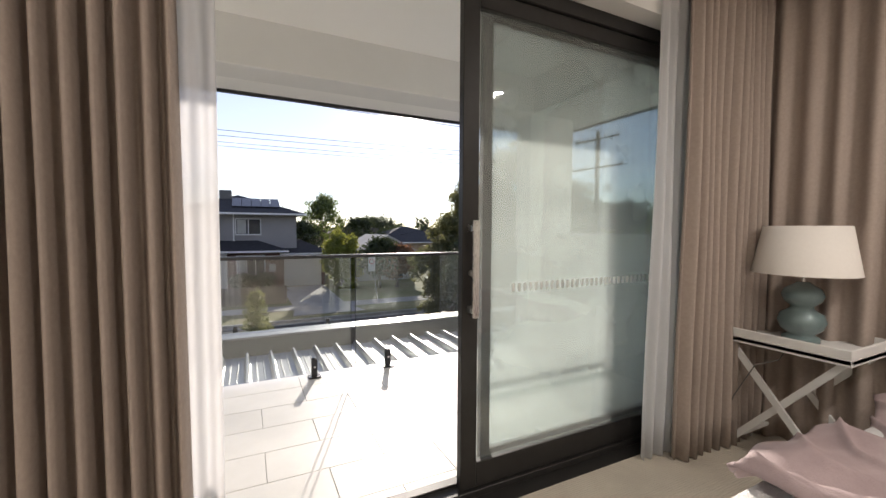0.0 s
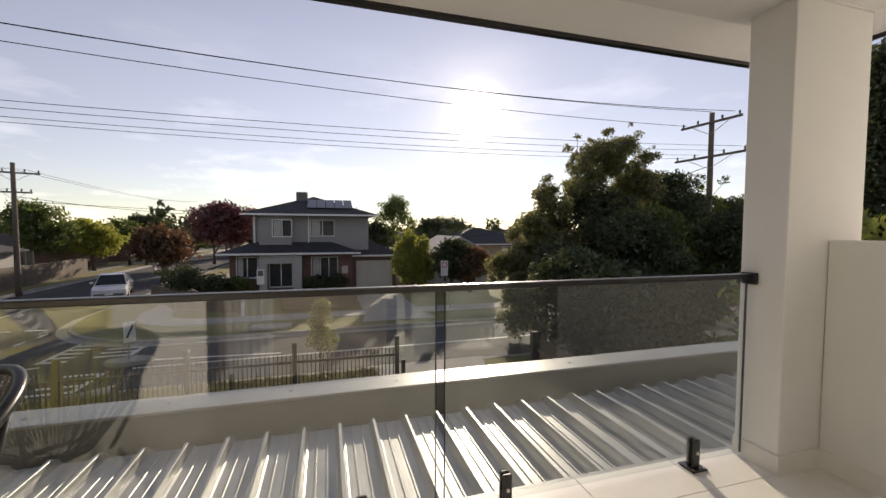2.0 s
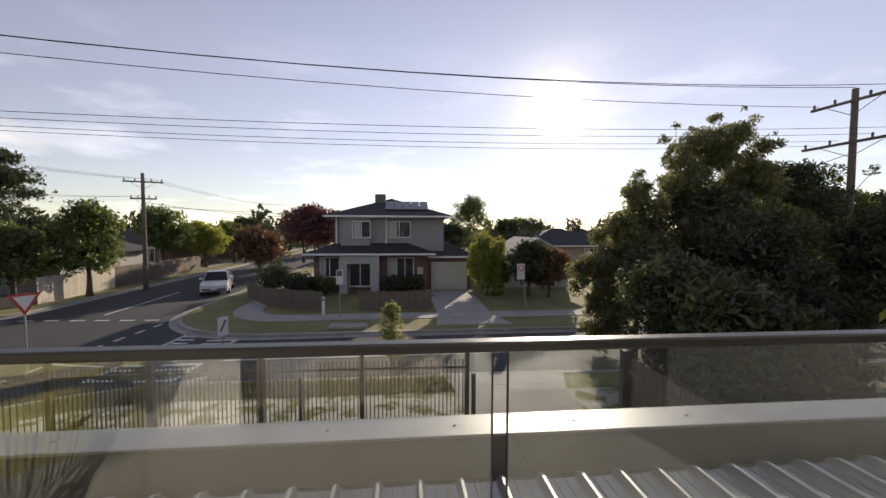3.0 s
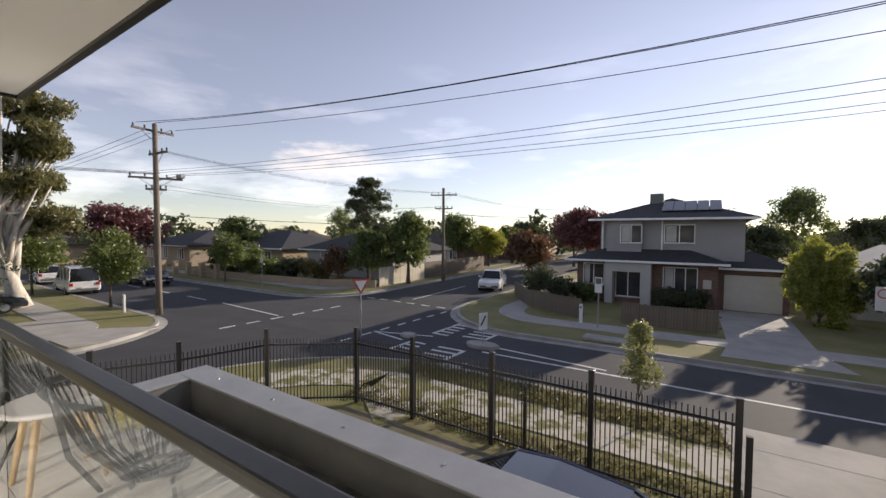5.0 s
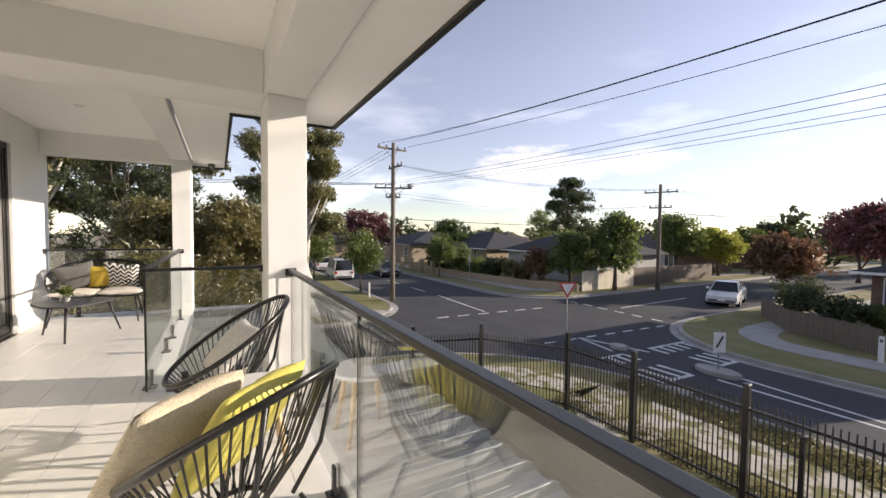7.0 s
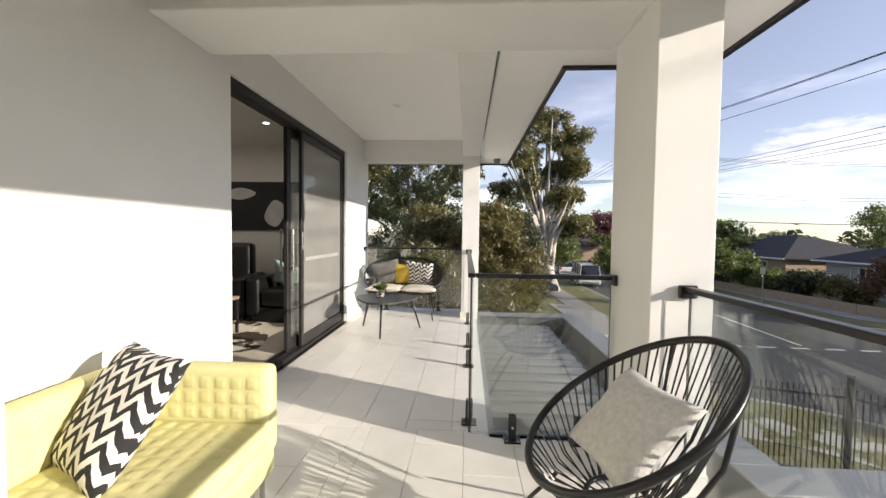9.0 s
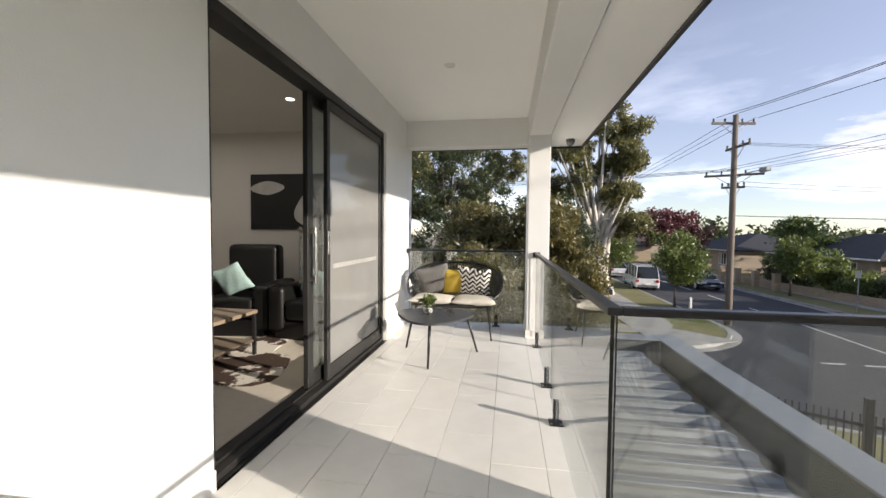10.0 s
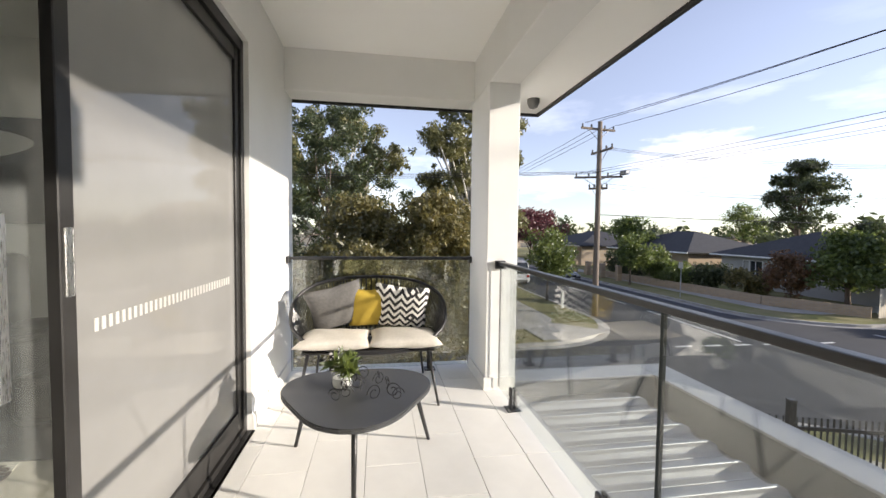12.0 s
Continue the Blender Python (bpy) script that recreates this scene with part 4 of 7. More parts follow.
ladder(-8.50, 17.4, 19.9, 0.75, 6)
ladder(-6.12, 17.7, 19.25, -1.05, 4)
ladder(-8.56, 14.5, 15.95, 0.78, 4)
ladder(-6.12, 14.4, 15.95, -1.05, 4)


def island(x, y, rx, ry):
    bm = bmesh.new()
    prism(bm, [(x + rx * math.cos(t * math.pi / 10), y + ry * math.sin(t * math.pi / 10)) for t in range(20)], GZ - 0.01, GZ + 0.13, bevel=0.03)
    return solid("traffic_island", bm, KERB, "small raised concrete traffic island", "traffic island")


island(-5.75, 16.8, 0.68, 0.40)
island(-9.08, 16.42, 0.36, 0.30)


# ---------------------------------------------------------------- planting
def leaf_mesh(name, clumps, count, size, material, rng, flat=0.0, droop=0.0, long=1.6):
    """Many small folded leaves gathered round clump centres (x, y, z, radius)."""
    cl = np.array(clumps)
    wgt = cl[:, 3] ** 2
    pick = rng.choice(len(cl), count, p=wgt / wgt.sum())
    d = rng.normal(size=(count, 3))
    d /= np.linalg.norm(d, axis=1)[:, None]
    rad = rng.random(count) ** 0.6 * 1.25
    pos = cl[pick, :3] + d * (cl[pick, 3] * rad)[:, None] * np.array((1, 1, 0.8))
    a = rng.normal(size=(count, 3))
    a[:, 2] = a[:, 2] * (1 - flat) - droop
    a /= np.linalg.norm(a, axis=1)[:, None]
    b = np.cross(a, rng.normal(size=(count, 3)))
    b /= np.linalg.norm(b, axis=1)[:, None] + 1e-9
    s = size * (0.6 + 0.8 * rng.random(count))
    a *= (s * long / 2)[:, None]
    b *= (s / 2)[:, None]
    verts = np.stack((pos - a, pos + b * 0.8, pos + a, pos - b * 0.8), 1).reshape(-1, 3).astype(np.float32)
    me = bpy.data.meshes.new(name)
    me.vertices.add(count * 4)
    me.vertices.foreach_set("co", verts.ravel())
    me.loops.add(count * 4)
    me.loops.foreach_set("vertex_index", np.arange(count * 4, dtype=np.int32))
    me.polygons.add(count)
    me.polygons.foreach_set("loop_start", np.arange(0, count * 4, 4, dtype=np.int32))
    me.polygons.foreach_set("loop_total", np.full(count, 4, dtype=np.int32))
    me.update()
    me.materials.append(material)
    return me


def crown_clumps(rng, lobes, per, spread):
    """Clumps on and in a set of lobes (x, y, z, rx, ry, rz)."""
    out = []
    for x, y, z, rx, ry, rz in lobes:
        for _ in range(per):
            d = rng.normal(size=3)
            d /= np.linalg.norm(d)
            r = 0.25 + 0.8 * rng.random() ** 0.6
            wild = rng.random() < 0.14
            if wild:
                r = 1.0 + 0.35 * rng.random()
            out.append((x + d[0] * rx * r, y + d[1] * ry * r, z + d[2] * rz * r, spread * (0.6 + 0.8 * rng.random()) * (0.55 if wild else 1)))
    return out


def tree(label, base, height, lobes, material, leaves=4000, size=0.16, per=26, spread=0.45, trunk=0.16, bark=None, seed=1, limbs=9, name="tree", category="tree", droop=0.0, lean=(0, 0), long=1.6, fork=0.35):
    """Tapered trunk, limbs that reach for the clumps, and a crown of small leaves; lobes are relative to the base."""
    rng = np.random.default_rng(seed)
    t = thing(name, label, category, base)
    leaves, size = int(leaves * 1.7), size * 0.74
    clumps = crown_clumps(rng, lobes, int(per * 2.2), spread * 1.15)
    top = Vector((lean[0], lean[1], height))
    bm = bmesh.new()
    pts, rad = [], []
    for i in range(9):
        f = i / 8
        pts.append(Vector((top.x * f + 0.12 * math.sin(3.1 * f * 2 + seed) * trunk * 6 * f, top.y * f + 0.1 * math.cos(4.3 * f + seed) * trunk * 5 * f, height * f)))
        rad.append(trunk * (1.25 if i == 0 else 1 - 0.75 * f))
    tube(bm, pts, rad, 8)
    part("trunk", bm, bark or BARK, t, smooth=True)
    bm = bmesh.new()
    order = rng.permutation(len(clumps))[:limbs]
    for k in order:
        c = Vector(clumps[k][:3])
        f = min(max(fork + 0.5 * rng.random(), fork), 0.9)
        i = int(f * 8)
        s = pts[i]
        mid = s.lerp(c, 0.5) + Vector(rng.normal(size=3) * 0.12 * height * 0.12)
        tube(bm, [s, s.lerp(mid, 0.55) + Vector((0, 0, 0.03 * height)), mid, c], [rad[i] * 0.62, rad[i] * 0.42, rad[i] * 0.3, rad[i] * 0.10], 5)
    if limbs:
        part("branching", bm, bark or BARK, t, smooth=True)
    else:
        bm.free()
    cr = new("crown", leaf_mesh("crown", clumps, leaves, size, material, rng, droop=droop, long=long))
    cr.parent = t
    return t


def at_ground(x, y):
    return (x, y, VZ - 0.03)


# the gum trees and dense bushes towards the west
tree("tall pale-trunked gum tree on the verge", at_ground(-30.5, 8.9), 9.2, [(-0.4, -1.2, 12.3, 1.9, 1.9, 1.3), (0.2, 0.6, 11.0, 1.8, 1.6, 1.0), (0.6, -2.6, 10.0, 2.0, 1.8, 1.0), (-0.8, -0.4, 8.6, 1.7, 1.9, 0.9), (0.4, 1.1, 9.2, 1.2, 1.0, 0.7), (0.3, 0.7, 6.9, 1.4, 1.3, 0.8), (0.2, -2.8, 7.6, 1.8, 1.6, 1.0), (0.2, 1.2, 4.9, 1.2, 1.1, 0.7)],
     GUM, 24000, 0.15, 14, 0.42, 0.42, GUMBARK, 11, 60, droop=0.7, long=2.6, lean=(-0.8, -2.2), fork=0.22)
for i, (x, y, h, s) in enumerate(((-33, -8.5, 13.0, 1.2), (-37, -2.0, 13.5, 1.3), (-44, -14, 14, 1.4))):
    tree("large spreading gum tree beyond the balcony end", at_ground(x, y), h * 0.72, [(0, 0, h * 0.88, 2.8 * s, 2.6 * s, 1.1 * s), (1.0, 2.6 * s, h * 0.72, 2.0 * s, 1.8 * s, 0.9 * s), (-0.6, -2.4 * s, h * 0.70, 2.1 * s, 1.9 * s, 1.0 * s), (1.5, 0.5, h * 0.54, 2.0 * s, 2.2 * s, 0.9 * s), (0.5, -2.8 * s, h * 0.48, 1.8 * s, 1.6 * s, 0.8 * s)],
         GUM, 19000, 0.17, 18, 0.46, 0.40, GUMBARK, 21 + i, 50, droop=0.6, long=2.4, fork=0.18)
for i, (x, y, h, m, n) in enumerate(((-17.5, 3.3, 5.7, OLIVE, 24000), (-25, -1.2, 11.4, DEEP, 20000), (-19.0, 0.6, 5.6, OLIVE, 18000), (-20, -4.0, 5.4, OLIVE, 15000), (-15.2, 0.9, 3.9, OLIVE, 12000), (-15.6, -2.6, 3.9, OLIVE, 12000), (-24, 4.6, 6.4, DEEP, 10000))):
    s = h / 6
    tree("dense olive-green bushy tree beyond the balcony", at_ground(x, y), h * 0.7, [(0, 0, h * 0.62, 1.8 * s, 1.9 * s, 2.0 * s), (0.5, 1.2 * s, h * 0.42, 1.4 * s, 1.3 * s, 1.5 * s), (0.3, -1.3 * s, h * 0.40, 1.4 * s, 1.3 * s, 1.5 * s), (0.2, 0.3, h * 0.80, 1.1 * s, 1.1 * s, 0.9 * s), (0.6, 0, h * 0.2, 1.6 * s, 1.9 * s, 0.8 * s)],
         m, n, 0.105, 26, 0.30, 0.14, None, 41 + i, 14, droop=0.4, long=2.2, fork=0.15)
tree("yellow-green clipped hedge beyond the glass", at_ground(-13.5, 0.0), 0.9, [(0, 0, 1.6, 0.7, 3.2, 1.3), (0, 3.0, 1.4, 0.7, 1.8, 1.2), (0, -3.2, 1.6, 0.7, 2.4, 1.3)], OLIVE, 14000, 0.075, 60, 0.28, 0.05, None, 59, 8, name="hedge", category="hedge")
# street trees
for i, (x, y, h, m, n) in enumerate(((-26.6, 11.7, 4.3, GREEN, 4200), (-36.0, 10.4, 4.8, GREEN, 4000), (-33.0, 21.6, 4.2, GREEN, 4200), (-45, 11, 5, GREEN, 3600))):
    tree("young street tree with a leafy round crown", at_ground(x, y), h * 0.8, [(0, 0, h * 0.72, 0.30 * h, 0.30 * h, 0.30 * h), (0.2, 0.4, h * 0.52, 0.26 * h, 0.26 * h, 0.16 * h)], m, n, 0.15, 22, 0.34, 0.075, None, 61 + i, 8)
tree("small pale-leaved sapling on the nature strip", at_ground(0.2, 12.7), 1.9, [(0, 0, 1.75, 0.30, 0.30, 0.34), (0.02, 0.0, 1.28, 0.42, 0.40, 0.30), (0, 0, 2.15, 0.14, 0.14, 0.20)], PALELEAF, 2600, 0.055, 24, 0.09, 0.022, None, 71, 14)
# corner lot
for i, (x, y, h, r, m, n) in enumerate(((-23.6, 31.0, 4.9, 2.0, DEEP, 8000), (-19.4, 29.6, 5.9, 1.45, GREEN, 8000), (-22.0, 27.6, 4.4, 1.6, GREEN, 6000))):
    tree("full dark-green garden tree beside the paling fence", at_ground(x, y), h * 0.75, [(0, 0, h * 0.66, r, r, h * 0.24), (0.3, -0.4, h * 0.44, r * 0.9, r * 0.9, h * 0.16), (0, 0.2, h * 0.86, r * 0.6, r * 0.6, h * 0.12)], m, n, 0.19, 28, 0.4, 0.17, None, 81 + i, 12)
tree("tall layered dark tree in a back garden", at_ground(-40.2, 46.4), 10.6, [(0.4, 0, 7.8, 3.6, 2.8, 0.9), (1.6, 0, 9.4, 2.4, 2.2, 0.8), (-1.2, 0.2, 10.2, 1.9, 1.7, 0.7), (0.3, 0.1, 11.5, 1.5, 1.3, 0.6), (-2.4, 0, 8.6, 1.4, 1.4, 0.5), (-0.6, 0, 5.9, 4.0, 3.0, 1.1)], DEEP, 11000, 0.22, 30, 0.40, 0.28, None, 90, 30)
for i, (x, y, h, r, m) in enumerate(((-36.5, 24.2, 2.3, 1.2, DEEP), (-31.5, 24.6, 2.2, 1.4, GREEN), (-29.0, 25.2, 2.2, 1.3, DEEP), (-26.5, 25.8, 1.9, 1.3, OLIVE), (-24.0, 26.2, 3.4, 1.3, RUST), (-33.8, 24.6, 3.2, 1.1, GREEN), (-39.5, 25, 2.8, 1.6, DEEP))):
    tree("clipped garden shrub behind the low wall", at_ground(x, y), h * 0.5, [(0, 0, h * 0.55, r, r * 0.8, h * 0.42)], m, 2600, 0.16, 34, 0.3, 0.05, None, 101 + i, 5, name="shrub", category="shrub")
# along the side street
for i, (x, y, h, r, m, n) in enumerate(((-21.6, 49, 5.2, 2.3, LIME, 5000), (-21.4, 56, 5.2, 2.3, GREEN, 4500), (-22.4, 64, 6.2, 2.6, DEEP, 4000), (-23.5, 44.5, 6.6, 2.2, GREEN, 4500), (-11.9, 37.6, 4.4, 1.8, RUST, 5000), (-12.5, 55, 7.2, 3.2, MAROON, 5000), (-9.5, 50, 7.4, 3.4, MAROON, 5500), (-15.5, 75, 8, 4, DEEP, 3500), (-52, 20.5, 7.5, 4.2, MAROON, 6500), (-58, 12, 8, 4.5, MAROON, 5000), (-45, 30, 6.2, 2.5, GREEN, 3000), (-60, 60, 9.5, 3.2, GREEN, 3000))):
    tree("rounded street tree along the side road", at_ground(x, y), h * 0.62, [(0, 0, h * 0.66, r, r, h * 0.27), (0.5, 0.5, h * 0.55, r * 0.8, r * 0.8, h * 0.2), (-0.4, -0.4, h * 0.8, r * 0.55, r * 0.55, h * 0.14)], m, n, 0.26, 30, 0.5, 0.17, None, 121 + i, 9)
# beside and behind the house across
bam = [(1.15 * math.cos(k * 2.4) * (k / 14) ** 0.5, 0.9 * math.sin(k * 2.4) * (k / 14) ** 0.5, 2.3 + 0.7 * math.sin(k * 1.7) - 0.05 * k, 0.34, 0.34, 1.25) for k in range(14)]
tree("bright lime bamboo clump beside the driveway", at_ground(6.0, 28.6), 2.6, bam, LIME, 14000, 0.10, 16, 0.2, 0.05, None, 141, 26, name="bamboo", category="bamboo", droop=0.5, long=3.4, fork=0.1)
for i, (x, y, h, r, m, n) in enumerate(((8.4, 27.4, 3.4, 1.3, DEEP, 4200), (9.6, 27.0, 2.8, 1.2, RUST, 3600), (2.0, 46, 6.6, 2.6, DEEP, 4000), (7.6, 47, 8.0, 2.3, GREEN, 5000), (12.5, 49, 5.6, 3.0, DEEP, 4000), (5.0, 44, 4.8, 2.0, DEEP, 3000), (17, 56, 6, 4, DEEP, 3000))):
    tree("garden tree behind the house across the road", at_ground(x, y), h * 0.6, [(0, 0, h * 0.62, r, r, h * 0.3), (0.2, 0, h * 0.85, r * 0.5, r * 0.5, h * 0.14)], m, n, 0.2, 30, 0.4, 0.13, None, 151 + i, 9)
# the large feathery trees to the east
tree("large feathery tree overhanging the side fence", at_ground(10.6, 16.4), 6.4, [(-3.0, 0, 2.5, 0.8, 1.0, 1.1), (-2.2, 0, 3.9, 0.9, 1.0, 0.9), (-1.2, 0, 5.4, 1.0, 1.1, 1.0), (0.3, 0, 6.8, 1.1, 1.1, 1.1), (2.0, 0, 7.4, 1.2, 1.1, 1.0), (3.1, 0.2, 6.1, 0.9, 1.0, 1.1), (-0.6, 0, 3.6, 1.8, 1.6, 1.4), (1.8, 0, 4.6, 1.9, 1.7, 1.6), (-2.8, -0.5, 1.0, 0.8, 1.0, 0.9), (0.8, 0, 2.0, 2.4, 1.8, 1.5)], FEATHER, 48000, 0.08, 22, 0.24, 0.17, None, 171, 46, droop=0.5, long=2.8)
for i, (x, y, h, m, n) in enumerate(((11.6, 16.0, 6.0, DEEP, 12000), (13.8, 15.2, 5.2, GREEN, 11000), (11.0, 13.2, 4.6, DEEP, 9000), (15.5, 13.0, 4.8, DEEP, 9000), (8.4, 13.4, 3.6, DEEP, 7000), (6.9, 10.6, 3.5, DEEP, 8000), (6.6, 8.4, 3.2, DEEP, 7000), (16.3, 17.0, 6.9, DEEP, 12000), (18.9, 17.6, 6.0, GREEN, 11000), (21.8, 17.2, 6.0, DEEP, 11000), (25.5, 17.0, 6.2, DEEP, 10000))):
    tree("dense dark tree beside the neighbouring house", at_ground(x, y), h * 0.7, [(0, 0, h * 0.62, 0.33 * h, 0.33 * h, 0.33 * h), (0.4, -0.5, h * 0.36, 0.34 * h, 0.34 * h, 0.24 * h), (-0.4, 0.4, h * 0.84, 0.2 * h, 0.2 * h, 0.17 * h)], m, int(n * 1.4), 0.10, 34, 0.30, 0.14, None, 181 + i, 12, long=2.4)
tree("tall narrow dark cypress", at_ground(17.5, 10.4), 8.0, [(0, 0, 2.8, 0.95, 0.95, 2.6), (0.05, 0, 5.6, 0.75, 0.75, 2.2), (0, 0, 7.8, 0.42, 0.42, 1.5), (0, 0, 9.2, 0.18, 0.18, 0.9)], DEEP, 15000, 0.14, 60, 0.3, 0.18, None, 191, 8)
for i, (x, y, h) in enumerate(((9.6, 6.8, 4.6), (12.0, 5.6, 4.8), (9.4, 4.6, 4.2))):
    tree("sunlit yellow-green bush over the low wall", at_ground(x, y), h * 0.7, [(0, 0, h * 0.66, 1.3, 1.3, h * 0.28), (0, 0, h * 0.35, 1.4, 1.4, h * 0.25)], LIME if i < 1 else GREEN, 6000, 0.12, 34, 0.34, 0.10, None, 201 + i, 10, long=2.4)
for i, (x, y, r, m) in enumerate(((-7.6, 28.2, 1.0, DEEP), (-6.0, 27.8, 0.9, DEEP), (-4.9, 28.9, 0.7, GREEN), (-0.3, 29.2, 0.6, DEEP), (0.9, 29.3, 0.6, DEEP), (-8.6, 31.5, 1.3, DEEP))):
    tree("low dark shrub before the grey house", at_ground(x, y), 0.6, [(0, 0, 0.75 * r + 0.2, r, r * 0.8, 0.7 * r)], m, 2400, 0.11, 30, 0.25, 0.04, None, 231 + i, 5, name="shrub", category="shrub")

# grass tufts and fallen leaves close to the fence
rng0 = np.random.default_rng(5)
tufts = [(x, y, VZ + 0.01, 0.16) for x, y in zip(rng0.uniform(-6.5, 1.8, 1500), np.where(rng0.random(1500) < 0.35, rng0.uniform(10.4, 11.15, 1500), rng0.uniform(12.7, 13.75, 1500)))]
g = new("grass", leaf_mesh("grass", [(x, y, z, 0.10) for x, y, z, _ in tufts], 26000, 0.03, GRASSBLADE, rng0, long=2.5))
tagged(g, "sparse dry grass blades on the nature strip", "grass", kind="stuff")


# ---------------------------------------------------------------- fences
def picket_fence(p, q, label, top=-1.05, posts=(True, True), tall=0.16):
    """Black steel fence bay: posts, two rails and pickets with pressed points."""
    p, q = Vector((*p, 0)), Vector((*q, 0))
    L = (q - p).length
    f = thing("steel_fence", label, "fence", (p.x, p.y, VZ), math.degrees(math.atan2(q.y - p.y, q.x - p.x)), "black steel fence")
    H = top - VZ
    for k, on in enumerate(posts):
        if on:
            x = L * k
            part("post", boxes((x - 0.045, x + 0.045, -0.045, 0.045, 0, H), (x - 0.05, x + 0.05, -0.05, 0.05, H, H + 0.025), bevel=0.004), BLACK, f)
    part("rail", boxes((0.036, L - 0.036, -0.02, 0.02, 0.12, 0.16)), BLACK, f)
    part("rail", boxes((0.036, L - 0.036, -0.02, 0.02, H - 0.40, H - 0.35)), BLACK, f)
    bm = boxes((-0.009, 0.009, -0.009, 0.009, 0.06, H - 0.22))
    me = mesh_of(bm, "picket", BLACK)
    n = int(L / 0.078)
    for i in range(1, n):
        o = new("picket", me)
        o.parent, o.location = f, (L * i / n, 0, 0)
    return f


FENCE = [(-9.6, 4.4), (-8.85, 5.9), (-8.15, 7.2), (-7.65, 8.95), (-5.92, 10.28), (-4.2, 10.34), (-2.2, 10.34), (-0.28, 10.34), (1.80, 10.30)]
for i, (a, b) in enumerate(zip(FENCE, FENCE[1:])):
    picket_fence(a, b, "black steel picket fence bay along the yard", top=-1.05, posts=(True, i == len(FENCE) - 2))
gp = thing("gate_post", "short black steel gate post", "post", (-1.4, 10.10, VZ))
part("post", boxes((-0.03, 0.03, -0.03, 0.03, 0, 1.45), bevel=0.004), BLACK, gp)
gp = thing("gate_post", "stepped black steel gate post by the driveway", "post", (1.92, 10.20, VZ))
part("post", boxes((-0.04, 0.04, -0.04, 0.04, 0, 1.40), bevel=0.004), BLACK, gp)


def paling_fence(p, q, h, material, label, pale=0.10, z=None):
    p, q = Vector((*p, 0)), Vector((*q, 0))
    L = (q - p).length
    f = thing("paling_fence", label, "fence", (p.x, p.y, VZ if z is None else z), math.degrees(math.atan2(q.y - p.y, q.x - p.x)))
    part("rail", boxes((0, L, 0.02, 0.06, 0.2, 0.28), (0, L, 0.02, 0.06, h - 0.3, h - 0.22)), material, f)
    rng = random.Random(int(L * 100))
    meshes = [mesh_of(boxes((-pale / 2 + 0.006, pale / 2 - 0.006, -0.012, 0.012, 0, h + d)), "paling", material) for d in (0, 0.02, -0.015, 0.01)]
    n = int(L / pale)
    for i in range(n):
        o = new("paling", rng.choice(meshes))
        o.parent, o.location = f, ((i + 0.5) * pale, rng.uniform(-0.003, 0.003), 0)
    return f


paling_fence((-19.9, 26.6), (-20.3, 33.2), 1.5, PALEFENCE, "pale timber paling fence of the corner lot", 0.14)
paling_fence((-20.3, 33.2), (-20.7, 46.0), 1.5, TIMBER, "weathered timber paling fence along the side street", 0.16)
for a, b in (((-9.4, 28.6), (-7.2, 25.4)), ((-7.2, 25.4), (-3.6, 23.5)), ((-1.9, 23.7), (2.05, 23.7))):
    paling_fence(a, b, 0.98, TIMBER, "low dark timber fence before the grey house", 0.12)
paling_fence((4.95, 5.5), (4.95, 9.8), 1.75, TIMBER, "dark timber side fence beside the driveway", 0.11)
paling_fence((4.95, 9.9), (8.6, 15.5), 1.75, TIMBER, "dark timber side fence under the feathery tree", 0.11)
gp = thing("gate_post", "thick black post beside the driveway", "post", (4.88, 9.82, VZ))
part("post", boxes((-0.11, 0.11, -0.07, 0.07, 0, 1.9), bevel=0.01), BLACK, gp)
wl_bm = bmesh.new()
for a, b in (((-20.0, 26.3), (-24.0, 24.2)), ((-24.0, 24.2), (-42.0, 22.6))):
    d = (Vector(b) - Vector(a)).normalized()
    s = Vector((-d.y, d.x)) * 0.11
    prism(wl_bm, [tuple(Vector(a) + s), tuple(Vector(a) - s), tuple(Vector(b) - s), tuple(Vector(b) + s)], VZ - 0.02, VZ + 0.55)
solid("garden_wall", wl_bm, CREAMBRICK, "low cream brick garden wall of the corner lot", "wall", kind="")
for i in range(6):
    b = boxes((-0.2, 0.2, -0.2, 0.2, 0, 1.25), (-0.24, 0.24, -0.24, 0.24, 1.25, 1.33), bevel=0.01)
    t = thing("brick_pillar", "cream brick fence pillar with a capstone", "pillar", (-35.5 - i * 2.4, 22.2 - i * 0.1, VZ), group="brick fence pillars")
    part("pillar", b, CREAMBRICK, t)


